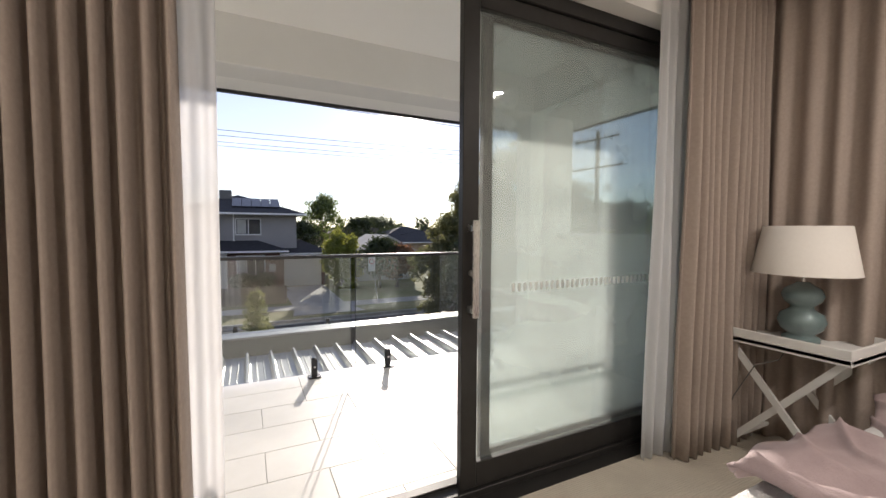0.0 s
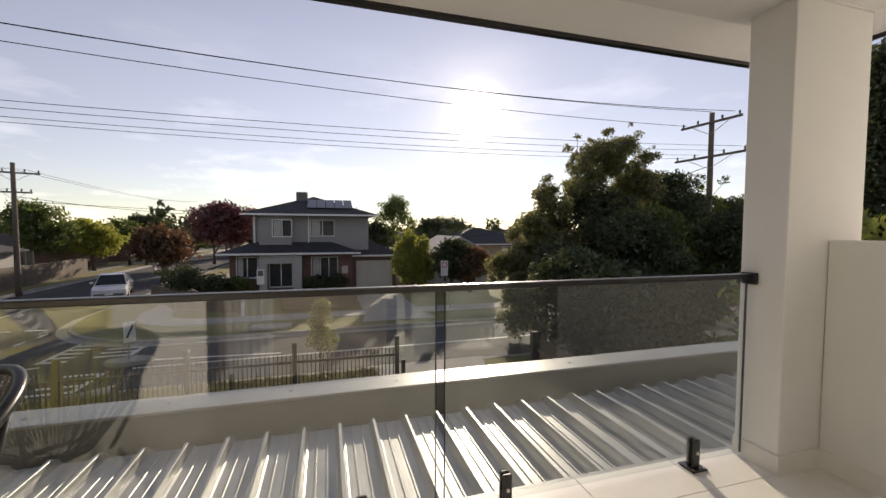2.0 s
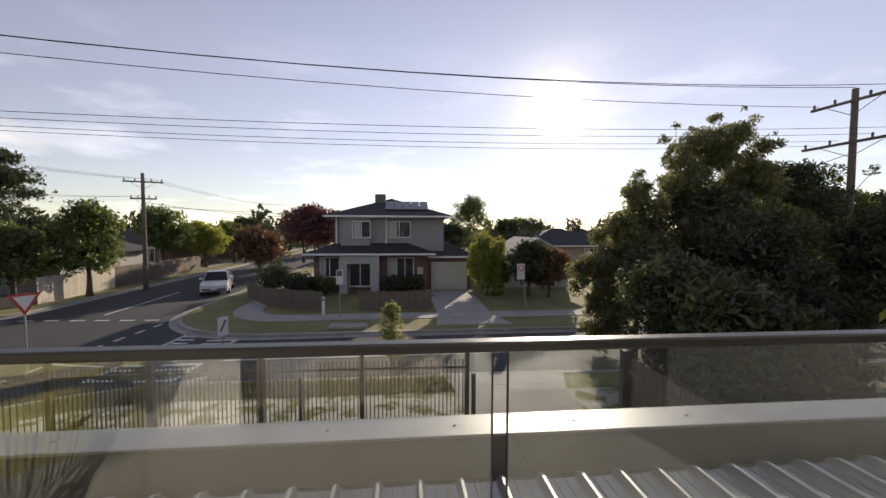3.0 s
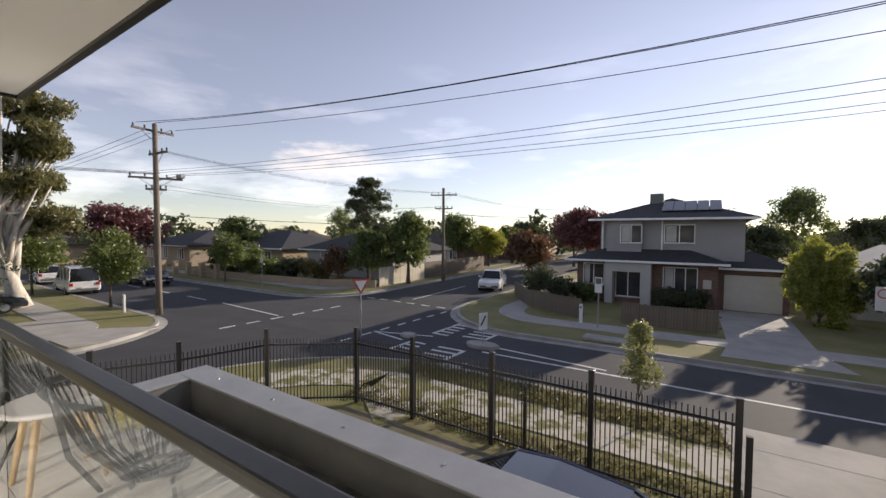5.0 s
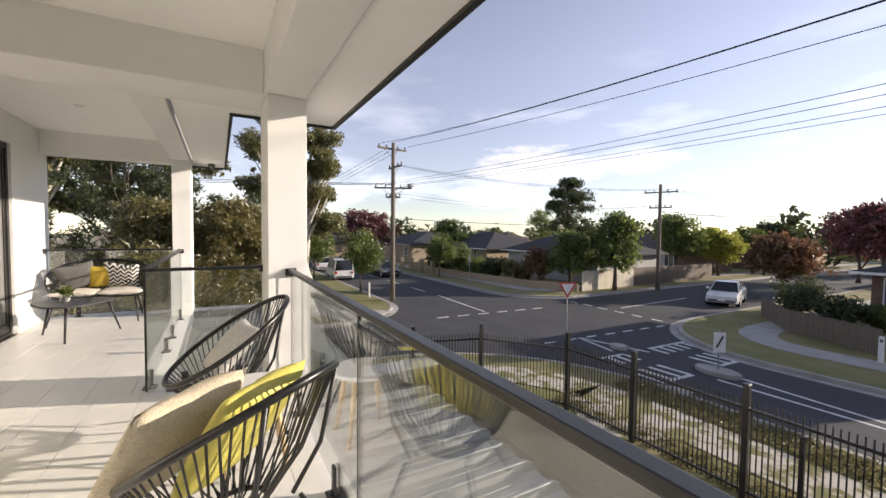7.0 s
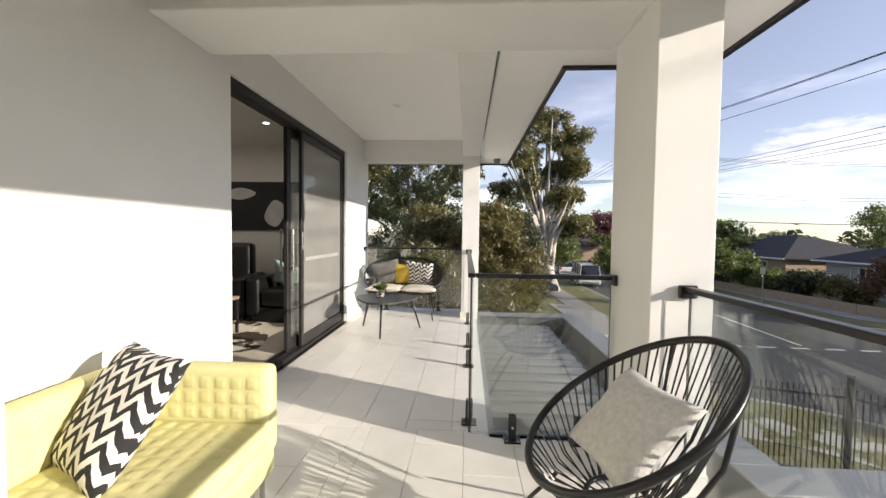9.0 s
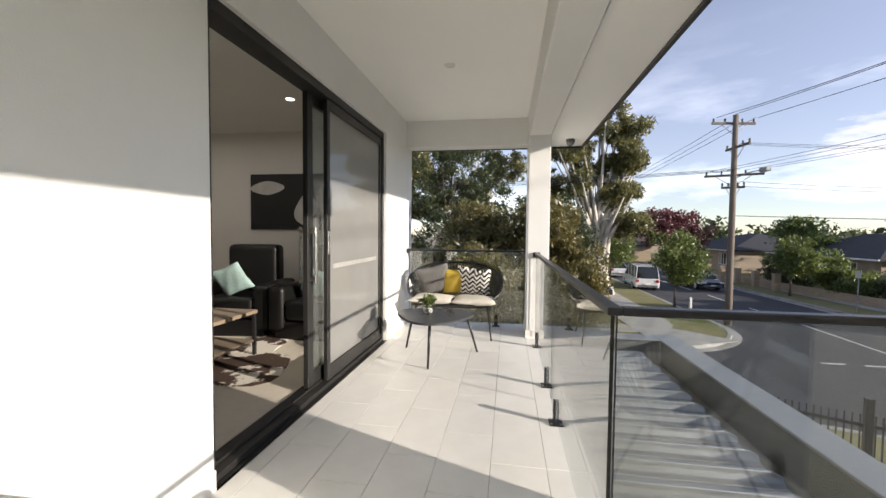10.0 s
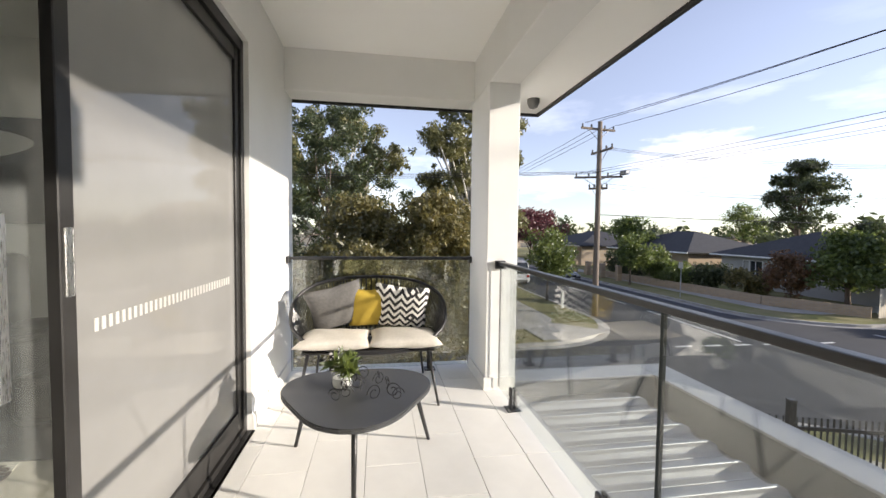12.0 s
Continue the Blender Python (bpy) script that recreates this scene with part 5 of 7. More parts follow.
# ---------------------------------------------------------------- houses
def hip_roof(bm, x0, x1, y0, y1, z, rise, over=0.5, thick=0.12):
    x0, x1, y0, y1 = x0 - over, x1 + over, y0 - over, y1 + over
    w, d = x1 - x0, y1 - y0
    if w >= d:
        r = [(x0 + d / 2, (y0 + y1) / 2), (x1 - d / 2, (y0 + y1) / 2)]
    else:
        r = [((x0 + x1) / 2, y0 + w / 2), ((x0 + x1) / 2, y1 - w / 2)]
    lo = [bm.verts.new(p) for p in ((x0, y0, z - thick), (x1, y0, z - thick), (x1, y1, z - thick), (x0, y1, z - thick))]
    e = [bm.verts.new(p) for p in ((x0, y0, z), (x1, y0, z), (x1, y1, z), (x0, y1, z))]
    t = [bm.verts.new((*p, z + rise)) for p in r]
    if w >= d:
        fs = ((e[0], e[1], t[1], t[0]), (e[1], e[2], t[1]), (e[2], e[3], t[0], t[1]), (e[3], e[0], t[0]))
    else:
        fs = ((e[0], e[1], t[0]), (e[1], e[2], t[1], t[0]), (e[2], e[3], t[1]), (e[3], e[0], t[0], t[1]))
    for f in fs:
        bm.faces.new(f)
    for k in range(4):
        bm.faces.new((lo[k], lo[(k + 1) % 4], e[(k + 1) % 4], e[k]))
    bm.faces.new(lo[::-1])
    bmesh.ops.recalc_face_normals(bm, faces=bm.faces)
    return bm


def window(house, x0, x1, z0, z1, y, lights=2, blind=0.0):
    """A white-framed window in a wall that faces -y."""
    w = part("window", boxes((x0, x1, y - 0.02, y + 0.06, z0, z1)), WINDARK, house, "dark glazed window")
    fr = boxes((x0 - 0.05, x0, y - 0.05, y, z0 - 0.05, z1 + 0.05), (x1, x1 + 0.05, y - 0.05, y, z0 - 0.05, z1 + 0.05), (x0, x1, y - 0.05, y, z1, z1 + 0.05), (x0, x1, y - 0.05, y, z0 - 0.05, z0))
    for k in range(1, lights):
        xm = x0 + (x1 - x0) * k / lights
        box(fr, xm - 0.025, xm + 0.025, y - 0.05, y - 0.021, z0, z1)
    part("window_frame", fr, WHITEPAINT, w, "white window frame")
    part("sill", boxes((x0 - 0.08, x1 + 0.08, y - 0.10, y - 0.051, z0 - 0.10, z0 - 0.05)), HOUSEPALE, w)
    if blind:
        part("blind", boxes((x0 + 0.05, x0 + (x1 - x0) * blind, y - 0.026, y - 0.0205, z0 + 0.03, z1 - 0.03)), BLIND, w, "pale closed blind")
    return w


H = thing("house", "grey two-storey brick and render house across the road", "house", (0, 0, 0))
part("wall", boxes((-5.6, 2.05, 30.0, 39.0, VZ - 0.05, -0.30)), BRICK, H, "brown brick lower walls")
part("wall", boxes((-4.35, 3.25, 30.9, 38.6, -0.30, 2.18), (-3.9, -1.9, 30.45, 30.9, -0.3, 2.18)), HOUSEGREY, H, "grey rendered upper walls")
part("wall", boxes((2.05, 5.2, 30.6, 38.0, VZ - 0.05, -0.55)), BRICK, H, "brick garage walls")
part("porch", boxes((-3.75, -3.3, 29.2, 30.0, VZ, -0.42), (-1.75, -1.2, 29.2, 30.0, VZ, -0.42), (-3.3, -1.75, 29.2, 30.0, -0.95, -0.42)), HOUSEPALE, H, "pale rendered entrance porch")
r = bmesh.new()
hip_roof(r, -4.35, 3.25, 30.6, 38.6, 2.30, 1.45, 0.55)
roof = part("roof", r, ROOFDARK, H, "charcoal tiled hip roof")
r = bmesh.new()
hip_roof(r, -5.6, 2.0, 29.6, 33.5, -0.25, 0.85, 0.5)
part("roof", r, ROOFDARK, H, "charcoal tiled lower roof")
r = bmesh.new()
hip_roof(r, 2.05, 5.2, 30.6, 36.0, -0.5, 0.9, 0.35)
part("roof", r, ROOFDARK, H, "charcoal tiled garage roof")
part("gutter", boxes((-4.95, 3.85, 29.95, 30.04, 2.16, 2.28), (-6.15, 2.55, 29.0, 29.09, -0.38, -0.26), (1.7, 5.6, 30.13, 30.22, -0.64, -0.52)), WHITEPAINT, H, "white eaves gutter")
part("downpipe", boxes((-4.28, -4.18, 30.78, 30.88, 0.2, 2.16)), WHITEPAINT, H, "white downpipe")
part("downpipe", boxes((-0.85, -0.77, 30.80, 30.88, 0.2, 2.16)), WHITEPAINT, H, "white downpipe")
part("evaporative_cooler", boxes((-1.75, -0.95, 33.2, 34.0, 3.2, 4.0), bevel=0.05), PARAPET, H, "dark rooftop cooler box")
for i in range(5):
    sp = bmesh.new()
    x = -0.9 + i * 0.62
    v = [sp.verts.new(p) for p in ((x, 31.1, 2.72), (x + 0.59, 31.1, 2.72), (x + 0.59, 33.0, 3.40), (x, 33.0, 3.40))]
    w = [sp.verts.new(p.co + Vector((0, -0.012, 0.04))) for p in v]
    sp.faces.new(w)
    for k in range(4):
        sp.faces.new((v[k], v[(k + 1) % 4], w[(k + 1) % 4], w[k]))
    part("solar_panel", sp, SOLARBLACK, roof, "dark solar panel")
window(H, -3.05, -1.9, 0.80, 1.85, 30.44, 2, 0.45)
window(H, -0.65, 0.85, 0.82, 1.85, 30.89, 2, 0.4)
window(H, -5.15, -3.95, -1.85, -0.6, 29.99, 2, 0.3)
window(H, -0.6, 1.05, -2.15, -0.65, 29.99, 3, 0.3)
window(H, -3.2, -1.85, -2.5, -1.0, 29.98, 2, 0.0)
gd = part("garage_door", boxes((2.35, 4.9, 30.54, 30.6, VZ, -0.95)), CREAMPAINT, H, "cream panelled garage door")
for k in range(5):
    part("door_panel", boxes((2.35, 4.9, 30.525, 30.54, VZ + 0.02 + k * 0.39, VZ + 0.385 + k * 0.39), bevel=0.004), CREAMPAINT, gd)
part("letterbox", boxes((1.35, 1.75, 29.9, 29.99, -1.75, -1.25), bevel=0.01), CREAMPAINT, H, "cream meter box on the wall")


def bungalow(x0, x1, y0, y1, label, wall=CREAMBRICK, roofm=ROOFBROWN, rise=1.9, wz=2.45):
    h = thing("house", label, "house")
    part("wall", boxes((x0, x1, y0, y1, VZ - 0.05, VZ + wz)), wall, h)
    r = bmesh.new()
    hip_roof(r, x0, x1, y0, y1, VZ + wz + 0.1, rise, 0.6)
    part("roof", r, roofm, h)
    part("gutter", boxes((x0 - 0.62, x1 + 0.62, y0 - 0.68, y0 - 0.6, VZ + wz - 0.03, VZ + wz + 0.09)), WHITEPAINT, h)
    n = max(2, int((x1 - x0) / 4))
    for i in range(n):
        cx = x0 + (x1 - x0) * (i + 0.5) / n
        window(h, cx - 0.8, cx + 0.8, VZ + 0.85, VZ + 2.1, y0 - 0.001, 3, 0.4)
    if wall is BRICK:
        part("chimney", boxes((x1 - 3.0, x1 - 2.4, y0 + 3.0, y0 + 3.5, VZ + wz, VZ + wz + rise + 0.35)), wall, h)
    return h


bungalow(-33.5, -21.8, 30.5, 39, "pale bungalow with a charcoal roof behind garden trees", HOUSEPALE, ROOFDARK)
bungalow(-47, -35.5, 29, 38, "cream brick bungalow with a dark roof", CREAMBRICK, ROOFDARK)
bungalow(-64, -51, 27, 38, "cream brick bungalow further along the street", CREAMBRICK, ROOFDARK)
bungalow(-36, -24, 47, 57, "brick bungalow with a brown tiled roof", BRICK, ROOFBROWN)
bungalow(-34, -24, 62, 72, "brick bungalow far along the side street", BRICK, ROOFBROWN)
bungalow(-8, 2, 58, 68, "brick bungalow behind the grey house", BRICK, ROOFDARK)
bungalow(14, 24, 46, 55, "bungalow with a tiled roof behind the trees", CREAMBRICK, ROOFDARK)
bungalow(-80, -68, 12, 24, "distant bungalow at the end of the street", CREAMBRICK, ROOFBROWN)
S = thing("shed", "pale blue-white gabled garage beside the bamboo", "shed", (0, 0, 0))
part("wall", boxes((7.9, 12.6, 31.2, 37, VZ - 0.05, -0.5)), HOUSEPALE, S)
r = bmesh.new()
a = [r.verts.new(p) for p in ((7.4, 30.7, -0.75), (10.2, 30.7, 0.75), (13.1, 30.7, -0.75))]
b = [r.verts.new((v.co.x, 37.5, v.co.z)) for v in a]
a2 = [r.verts.new(v.co + Vector((0, 0, -0.16))) for v in a]
for i in range(2):
    r.faces.new((a[i], a[i + 1], b[i + 1], b[i]))
    r.faces.new((a2[i], a2[i + 1], a[i + 1], a[i]))
part("roof", r, HOUSEPALE, S)
r = bmesh.new()
v = [r.verts.new(p) for p in ((7.9, 31.19, -0.5), (12.6, 31.19, -0.5), (10.25, 31.19, 0.6))]
r.faces.new(v)
part("gable", r, HOUSEPALE, S)
window(S, 10.6, 11.6, VZ + 0.1, VZ + 2.0, 31.19, 1)
# distant suburb: roofs and tree line out to the horizon
rngd = random.Random(8)
far_r, far_w = bmesh.new(), bmesh.new()
for i in range(70):
    a = radians(rngd.uniform(-75, 80))
    d = rngd.uniform(85, 260)
    x, y = -math.sin(a) * d, math.cos(a) * d
    w = rngd.uniform(9, 15)
    box(far_w, x, x + w, y, y + 9, GZ, GZ + 2.6)
    hip_roof(far_r, x, x + w, y, y + 9, GZ + 2.7, 2.0, 0.5)
solid("far_houses", far_w, CREAMBRICK, "brick walls of distant houses", "houses", kind="stuff")
solid("far_roofs", far_r, ROOFBROWN, "tiled roofs of distant houses", "roofs", kind="stuff")
rngf = np.random.default_rng(9)
cl = []
for i in range(420):
    a = radians(rngf.uniform(-85, 100))
    d = rngf.uniform(70, 300)
    h = rngf.uniform(3.5, 7.5)
    for k in range(3):
        cl.append((-math.sin(a) * d + rngf.normal() * 1.5, math.cos(a) * d + rngf.normal() * 1.5, GZ + h * rngf.uniform(0.4, 0.95), rngf.uniform(1.2, 2.4)))
fw = new("far_woods", leaf_mesh("far_woods", cl, 42000, 0.75, DEEP, rngf))
tagged(fw, "distant tree line between the roofs", "trees", kind="stuff")


# ---------------------------------------------------------------- poles and wires
def power_pole(x, y, h, arms, label, turn=0.0, lamp=False, r=0.16):
    p = thing("power_pole", label, "power pole", (x, y, VZ - 0.05), turn)
    bm = bmesh.new()
    tube(bm, [(0, 0, h * i / 6) for i in range(7)], [r - 0.05 * i / 6 for i in range(7)], 10)
    part("pole", bm, POLEWOOD, p, smooth=True)
    for z, w, rot in arms:
        c, s = math.cos(radians(rot)), math.sin(radians(rot))
        bm = bmesh.new()
        box(bm, -w / 2, w / 2, 0.09, 0.17, z - 0.05, z + 0.05)
        bmesh.ops.rotate(bm, verts=bm.verts, cent=(0, 0, 0), matrix=Matrix.Rotation(radians(rot), 3, "Z"))
        arm = part("crossarm", bm, POLEWOOD, p, "timber crossarm")
        for k in (-0.46, -0.2, 0.2, 0.46):
            b2 = bmesh.new()
            lathe(b2, [(0.02, 0.06), (0.055, 0.09), (0.03, 0.13), (0.055, 0.16), (0.03, 0.22)], 8)
            bmesh.ops.translate(b2, verts=b2.verts, vec=(k * w * c - 0.14 * s, k * w * s + 0.14 * c, z))
            part("insulator", b2, PARAPET, arm, "dark ceramic insulator")
        part("brace", rods(((-0.3 * w * c - 0.1 * s, -0.3 * w * s + 0.1 * c, z - 0.05), (-0.1 * s, 0.1 * c, z - 0.55), 0.015), ((0.3 * w * c - 0.1 * s, 0.3 * w * s + 0.1 * c, z - 0.05), (-0.1 * s, 0.1 * c, z - 0.55), 0.015), seg=5), GALV, p)
    if lamp:
        bm = bmesh.new()
        tube(bm, [(0, 0, h * 0.70), (0.6, 0.3, h * 0.72), (1.1, 0.55, h * 0.725)], 0.025, 6)
        lampo = part("lamp_arm", bm, GALV, p)
        part("lamp_head", boxes((1.0, 1.5, 0.5, 0.72, h * 0.715, h * 0.735), bevel=0.02), GALV, lampo)
    return p


PA, PB, PC = (-22.3, 12.4), (-18.1, 33.0), (17.8, 16.6)
PH = 9.8
power_pole(*PA, PH, ((9.45, 2.0, 98), (8.34, 1.7, 5), (7.05, 2.3, 68), (6.48, 0.9, 68)), "tall weathered timber power pole at the crossing", lamp=True)
power_pole(*PB, 8.25, ((7.65, 2.4, 20), (6.45, 1.6, 20)), "timber power pole beside the paling fence")
power_pole(*PC, 9.75, ((9.28, 2.9, 95), (7.70, 3.5, 95)), "timber power pole above the dark trees")


def wire(p, q, sag, label="thin black overhead wire", r=0.012):
    bm = bmesh.new()
    p, q = Vector(p), Vector(q)
    tube(bm, [p.lerp(q, i / 14) - Vector((0, 0, sag * 4 * (i / 14) * (1 - i / 14))) for i in range(15)], r, 4)
    return tagged(new("overhead_wire", mesh_of(bm, "overhead_wire", WIRE)), label, "wire", "overhead wires")


za = zc = zb = VZ - 0.05
for ya, yc, ha, hc, sag in ((-0.85, -1.2, 9.68, 9.50, 0.97), (0.0, 0.0, 9.85, 9.80, 0.82), (1.0, 1.5, 9.68, 9.50, 0.62)):
    wire((PA[0] - 0.12 * ya, PA[1] + ya, za + ha), (PC[0] + 0.1 * yc, PC[1] + yc, zc + hc), sag, r=0.012)
for k, (ya, yc) in enumerate(((-0.95, -1.6), (-0.4, -0.6), (0.45, 0.6), (0.95, 1.6))):
    wire((PA[0] + 0.4 * ya, PA[1] + ya, za + 7.25), (PC[0] + 0.1 * yc, PC[1] + yc, zc + 7.90), 0.55, r=0.0075)
for k in range(3):
    wire((PA[0] + 0.2 * k, PA[1] + 0.1, za + 8.45), (PB[0] - 0.8 + 0.7 * k, PB[1], zb + 7.85), 0.5, r=0.007)
for k in range(2):
    wire((PA[0], PA[1] + 0.1 * k, za + 6.55 + 0.2 * k), (PB[0] + 0.5 * k, PB[1], zb + 6.65), 0.6, r=0.007)
    wire((PA[0], PA[1] + 0.2 * k, za + 5.15), (PB[0] - 8 + k, PB[1] + 22, zb + 5.4), 0.3, r=0.012)
for k in range(3):
    wire((PA[0] - 0.4 + 0.5 * k, PA[1] - 0.3 + 0.4 * k, za + 9.5), (-62 + k * 0.6, 9.0 + k * 0.5, VZ + 8.0), 0.6)
    wire((PA[0] - 0.3 + 0.4 * k, PA[1], za + 7.25), (-26 + 0.5 * k, -42, VZ + 6.6 + 0.2 * k), 0.6)
for k in range(2):
    wire((PB[0] + 0.6 * k, PB[1], zb + 7.85), (-19.4 + 0.8 * k, 72, VZ + 8.3), 0.5)
wire((PB[0], PB[1], zb + 6.2), (-4.4, 31.2, 2.1), 0.25, r=0.014)
wire((PB[0], PB[1], zb + 5.9), (40, 42, 2.0), 0.5, r=0.014)
wire((PC[0], PC[1], zc + 7.3), (10, 31.5, 0.5), 0.4)


# ---------------------------------------------------------------- signs and posts
def sign_post(x, y, h, label, lean=0.0):
    s = thing("road_sign", label, "road sign", (x, y, VZ), 0)
    part("post", rods(((0, 0, 0), (lean, 0, h), 0.028), seg=10), GALV, s)
    return s


s = sign_post(-10.05, 14.6, 2.35, "red and white triangular give way sign on a post")
face = bmesh.new()
v = [(-0.36, 2.42), (0.36, 2.42), (0.0, 1.80)]
lo = [face.verts.new((x, -0.035, z)) for x, z in v]
hi = [face.verts.new((x, -0.028, z)) for x, z in v]
face.faces.new(lo)
face.faces.new(hi[::-1])
for k in range(3):
    face.faces.new((lo[k], hi[k], hi[(k + 1) % 3], lo[(k + 1) % 3]))
plate = part("plate", face, SIGNRED, s, "red bordered triangle")
face = bmesh.new()
lo = [face.verts.new((x * 0.68, -0.041, 2.215 + (z - 2.215) * 0.68 - 0.0)) for x, z in v]
hi = [face.verts.new((x * 0.68, -0.0355, 2.215 + (z - 2.215) * 0.68)) for x, z in v]
face.faces.new(lo)
for k in range(3):
    face.faces.new((lo[k], hi[k], hi[(k + 1) % 3], lo[(k + 1) % 3]))
part("plate_field", face, SIGNWHITE, plate, "white triangle field")
s.rotation_euler[2] = radians(62)
s = sign_post(-5.75, 16.8, 1.25, "black and white arrow sign on the traffic island")
part("plate", boxes((-0.2, 0.2, -0.04, -0.03, 0.55, 1.2), bevel=0.003), SIGNWHITE, s)
ar = bmesh.new()
tube(ar, [(0.1, -0.043, 1.08), (0.0, -0.043, 0.9), (-0.1, -0.043, 0.72)], 0.03, 6)
part("arrow", ar, BLACK, s, "black arrow")
s.rotation_euler[2] = radians(62)
s = sign_post(-2.6, 22.0, 2.3, "tall sign post before the grey house")
part("plate", boxes((-0.16, 0.16, -0.04, -0.03, 1.6, 2.3), bevel=0.003), SIGNWHITE, s)
part("panel", boxes((-0.12, 0.12, -0.046, -0.041, 2.0, 2.25)), PARAPET, s)
s = sign_post(6.7, 22.1, 2.5, "leaning speed limit sign with a red ring", lean=-0.35)
part("plate", boxes((-0.57, -0.17, -0.06, -0.05, 1.75, 2.55), bevel=0.003), SIGNWHITE, s)
rg = bmesh.new()
tube(rg, [(-0.37 + 0.14 * math.cos(t * math.pi / 8), -0.063, 2.32 + 0.14 * math.sin(t * math.pi / 8)) for t in range(16)], 0.02, 5, True)
part("ring", rg, SIGNRED, s, "red ring")
for x, y, h in ((-24.1, 11.5, 0.95), (-3.5, 22.6, 0.9)):
    t = thing("marker_post", "short white marker post on the verge", "post", (x, y, VZ))
    part("post", boxes((-0.07, 0.07, -0.05, 0.05, 0, h), bevel=0.01), SIGNWHITE, t)
    part("reflector", boxes((-0.04, 0.04, -0.056, -0.051, h - 0.2, h - 0.1)), PARAPET, t)
t = sign_post(-27.0, 21.2, 2.3, "street sign post beside the corner lot")
part("plate", boxes((-0.2, 0.2, -0.04, -0.03, 1.9, 2.3)), GALV, t)
t = thing("stormwater_pit", "concrete stormwater pit lid on the far verge", "pit lid", (-1.9, 19.9, VZ))
part("lid", boxes((-0.8, 0.8, -0.35, 0.35, 0, 0.12), bevel=0.02), KERB, t)


# ---------------------------------------------------------------- vehicles
def car(at, turn, paint, label, kind="sedan"):
    """Car body lofted from stations, x ahead."""
    c = thing("car" if kind != "van" else "van", label, "car" if kind != "van" else "van", at, turn)
    if kind == "van":
        L, W, sill = 4.9, 0.86, 0.32
        low = [(-2.40, 0.95), (-2.35, 1.02), (1.6, 1.05), (2.1, 0.98), (2.42, 0.80)]
        cab = [(-2.38, 1.0, 0.80), (-2.25, 1.85, 0.70), (-1.0, 1.93, 0.70), (0.6, 1.90, 0.69), (1.62, 1.04, 0.78)]
    else:
        L, W, sill = 4.5, 0.88, 0.26
        low = [(-2.22, 0.82), (-2.0, 0.93), (-1.3, 0.96), (0.9, 0.92), (1.7, 0.83), (2.22, 0.66)]
        cab = [(-1.75, 0.94, 0.76), (-0.95, 1.40, 0.60), (-0.1, 1.46, 0.60), (0.45, 1.40, 0.60), (1.22, 0.90, 0.76)]
    bm = bmesh.new()
    rings = []
    for i, (x, z) in enumerate(low):
        w = W * (0.93 if i in (0, len(low) - 1) else 1.0)
        rings.append([bm.verts.new(p) for p in ((x, -w * 0.95, sill), (x, -w, 0.5), (x, -w * 0.97, z - 0.08), (x, -w * 0.86, z), (x, w * 0.86, z), (x, w * 0.97, z - 0.08), (x, w, 0.5), (x, w * 0.95, sill))])
    for a, b in zip(rings, rings[1:]):
        for k in range(8):
            bm.faces.new((a[k], a[(k + 1) % 8], b[(k + 1) % 8], b[k]))
    bm.faces.new(rings[0])
    bm.faces.new(rings[-1][::-1])
    bmesh.ops.recalc_face_normals(bm, faces=bm.faces)
    body = part("body", bm, paint, c, smooth=False)
    bm = bmesh.new()
    rr = [[bm.verts.new(p) for p in ((x, -W * 0.84, min(z, 0.97) - 0.04), (x, -w, z), (x, w, z), (x, W * 0.84, min(z, 0.97) - 0.04))] for x, z, w in cab]
    for a, b in zip(rr, rr[1:]):
        for k in range(3):
            bm.faces.new((a[k], a[k + 1], b[k + 1], b[k]))
    bm.faces.new(rr[0])
    bm.faces.new(rr[-1][::-1])
    bmesh.ops.recalc_face_normals(bm, faces=bm.faces)
    part("cabin_glass", bm, CARGLASS, c, "dark tinted windows")
    bm = bmesh.new()
    pts = [(x, z, w) for x, z, w in cab]
    mid = pts[1:-1]
    a = [bm.verts.new((x, -w - 0.012, z + 0.012)) for x, z, w in mid]
    b = [bm.verts.new((x, w + 0.012, z + 0.012)) for x, z, w in mid]
    for i in range(len(mid) - 1):
        bm.faces.new((a[i], a[i + 1], b[i + 1], b[i]))
    part("roof", bm, paint, c)
    for sgn in (-1, 1):
        bm = bmesh.new()
        tube(bm, [(x, sgn * w, z) for x, z, w in pts], 0.03, 5)
        part("roof_pillar", bm, paint, c)
        for x0 in ((-0.55, 0.25) if kind != "van" else (-1.6, -0.5, 0.5)):
            zz = 1.40 if kind != "van" else 1.86
            part("door_pillar", rods(((x0, sgn * W * 0.85, 0.95), (x0 + 0.05, sgn * (0.61 if kind != "van" else 0.71), zz), 0.04), seg=5), paint, c)
    for x in (-L * 0.29, L * 0.30):
        for sgn in (-1, 1):
            bm = bmesh.new()
            rod(bm, (x, sgn * (W - 0.20), 0.31), (x, sgn * (W + 0.005), 0.31), 0.31, seg=20)
            wheel = part("wheel", bm, RUBBER, c)
            part("rim", rods(((x, sgn * (W + 0.004), 0.31), (x, sgn * (W + 0.014), 0.31), 0.19), seg=14), GALV, wheel, "silver wheel rim")
    zf = 0.62
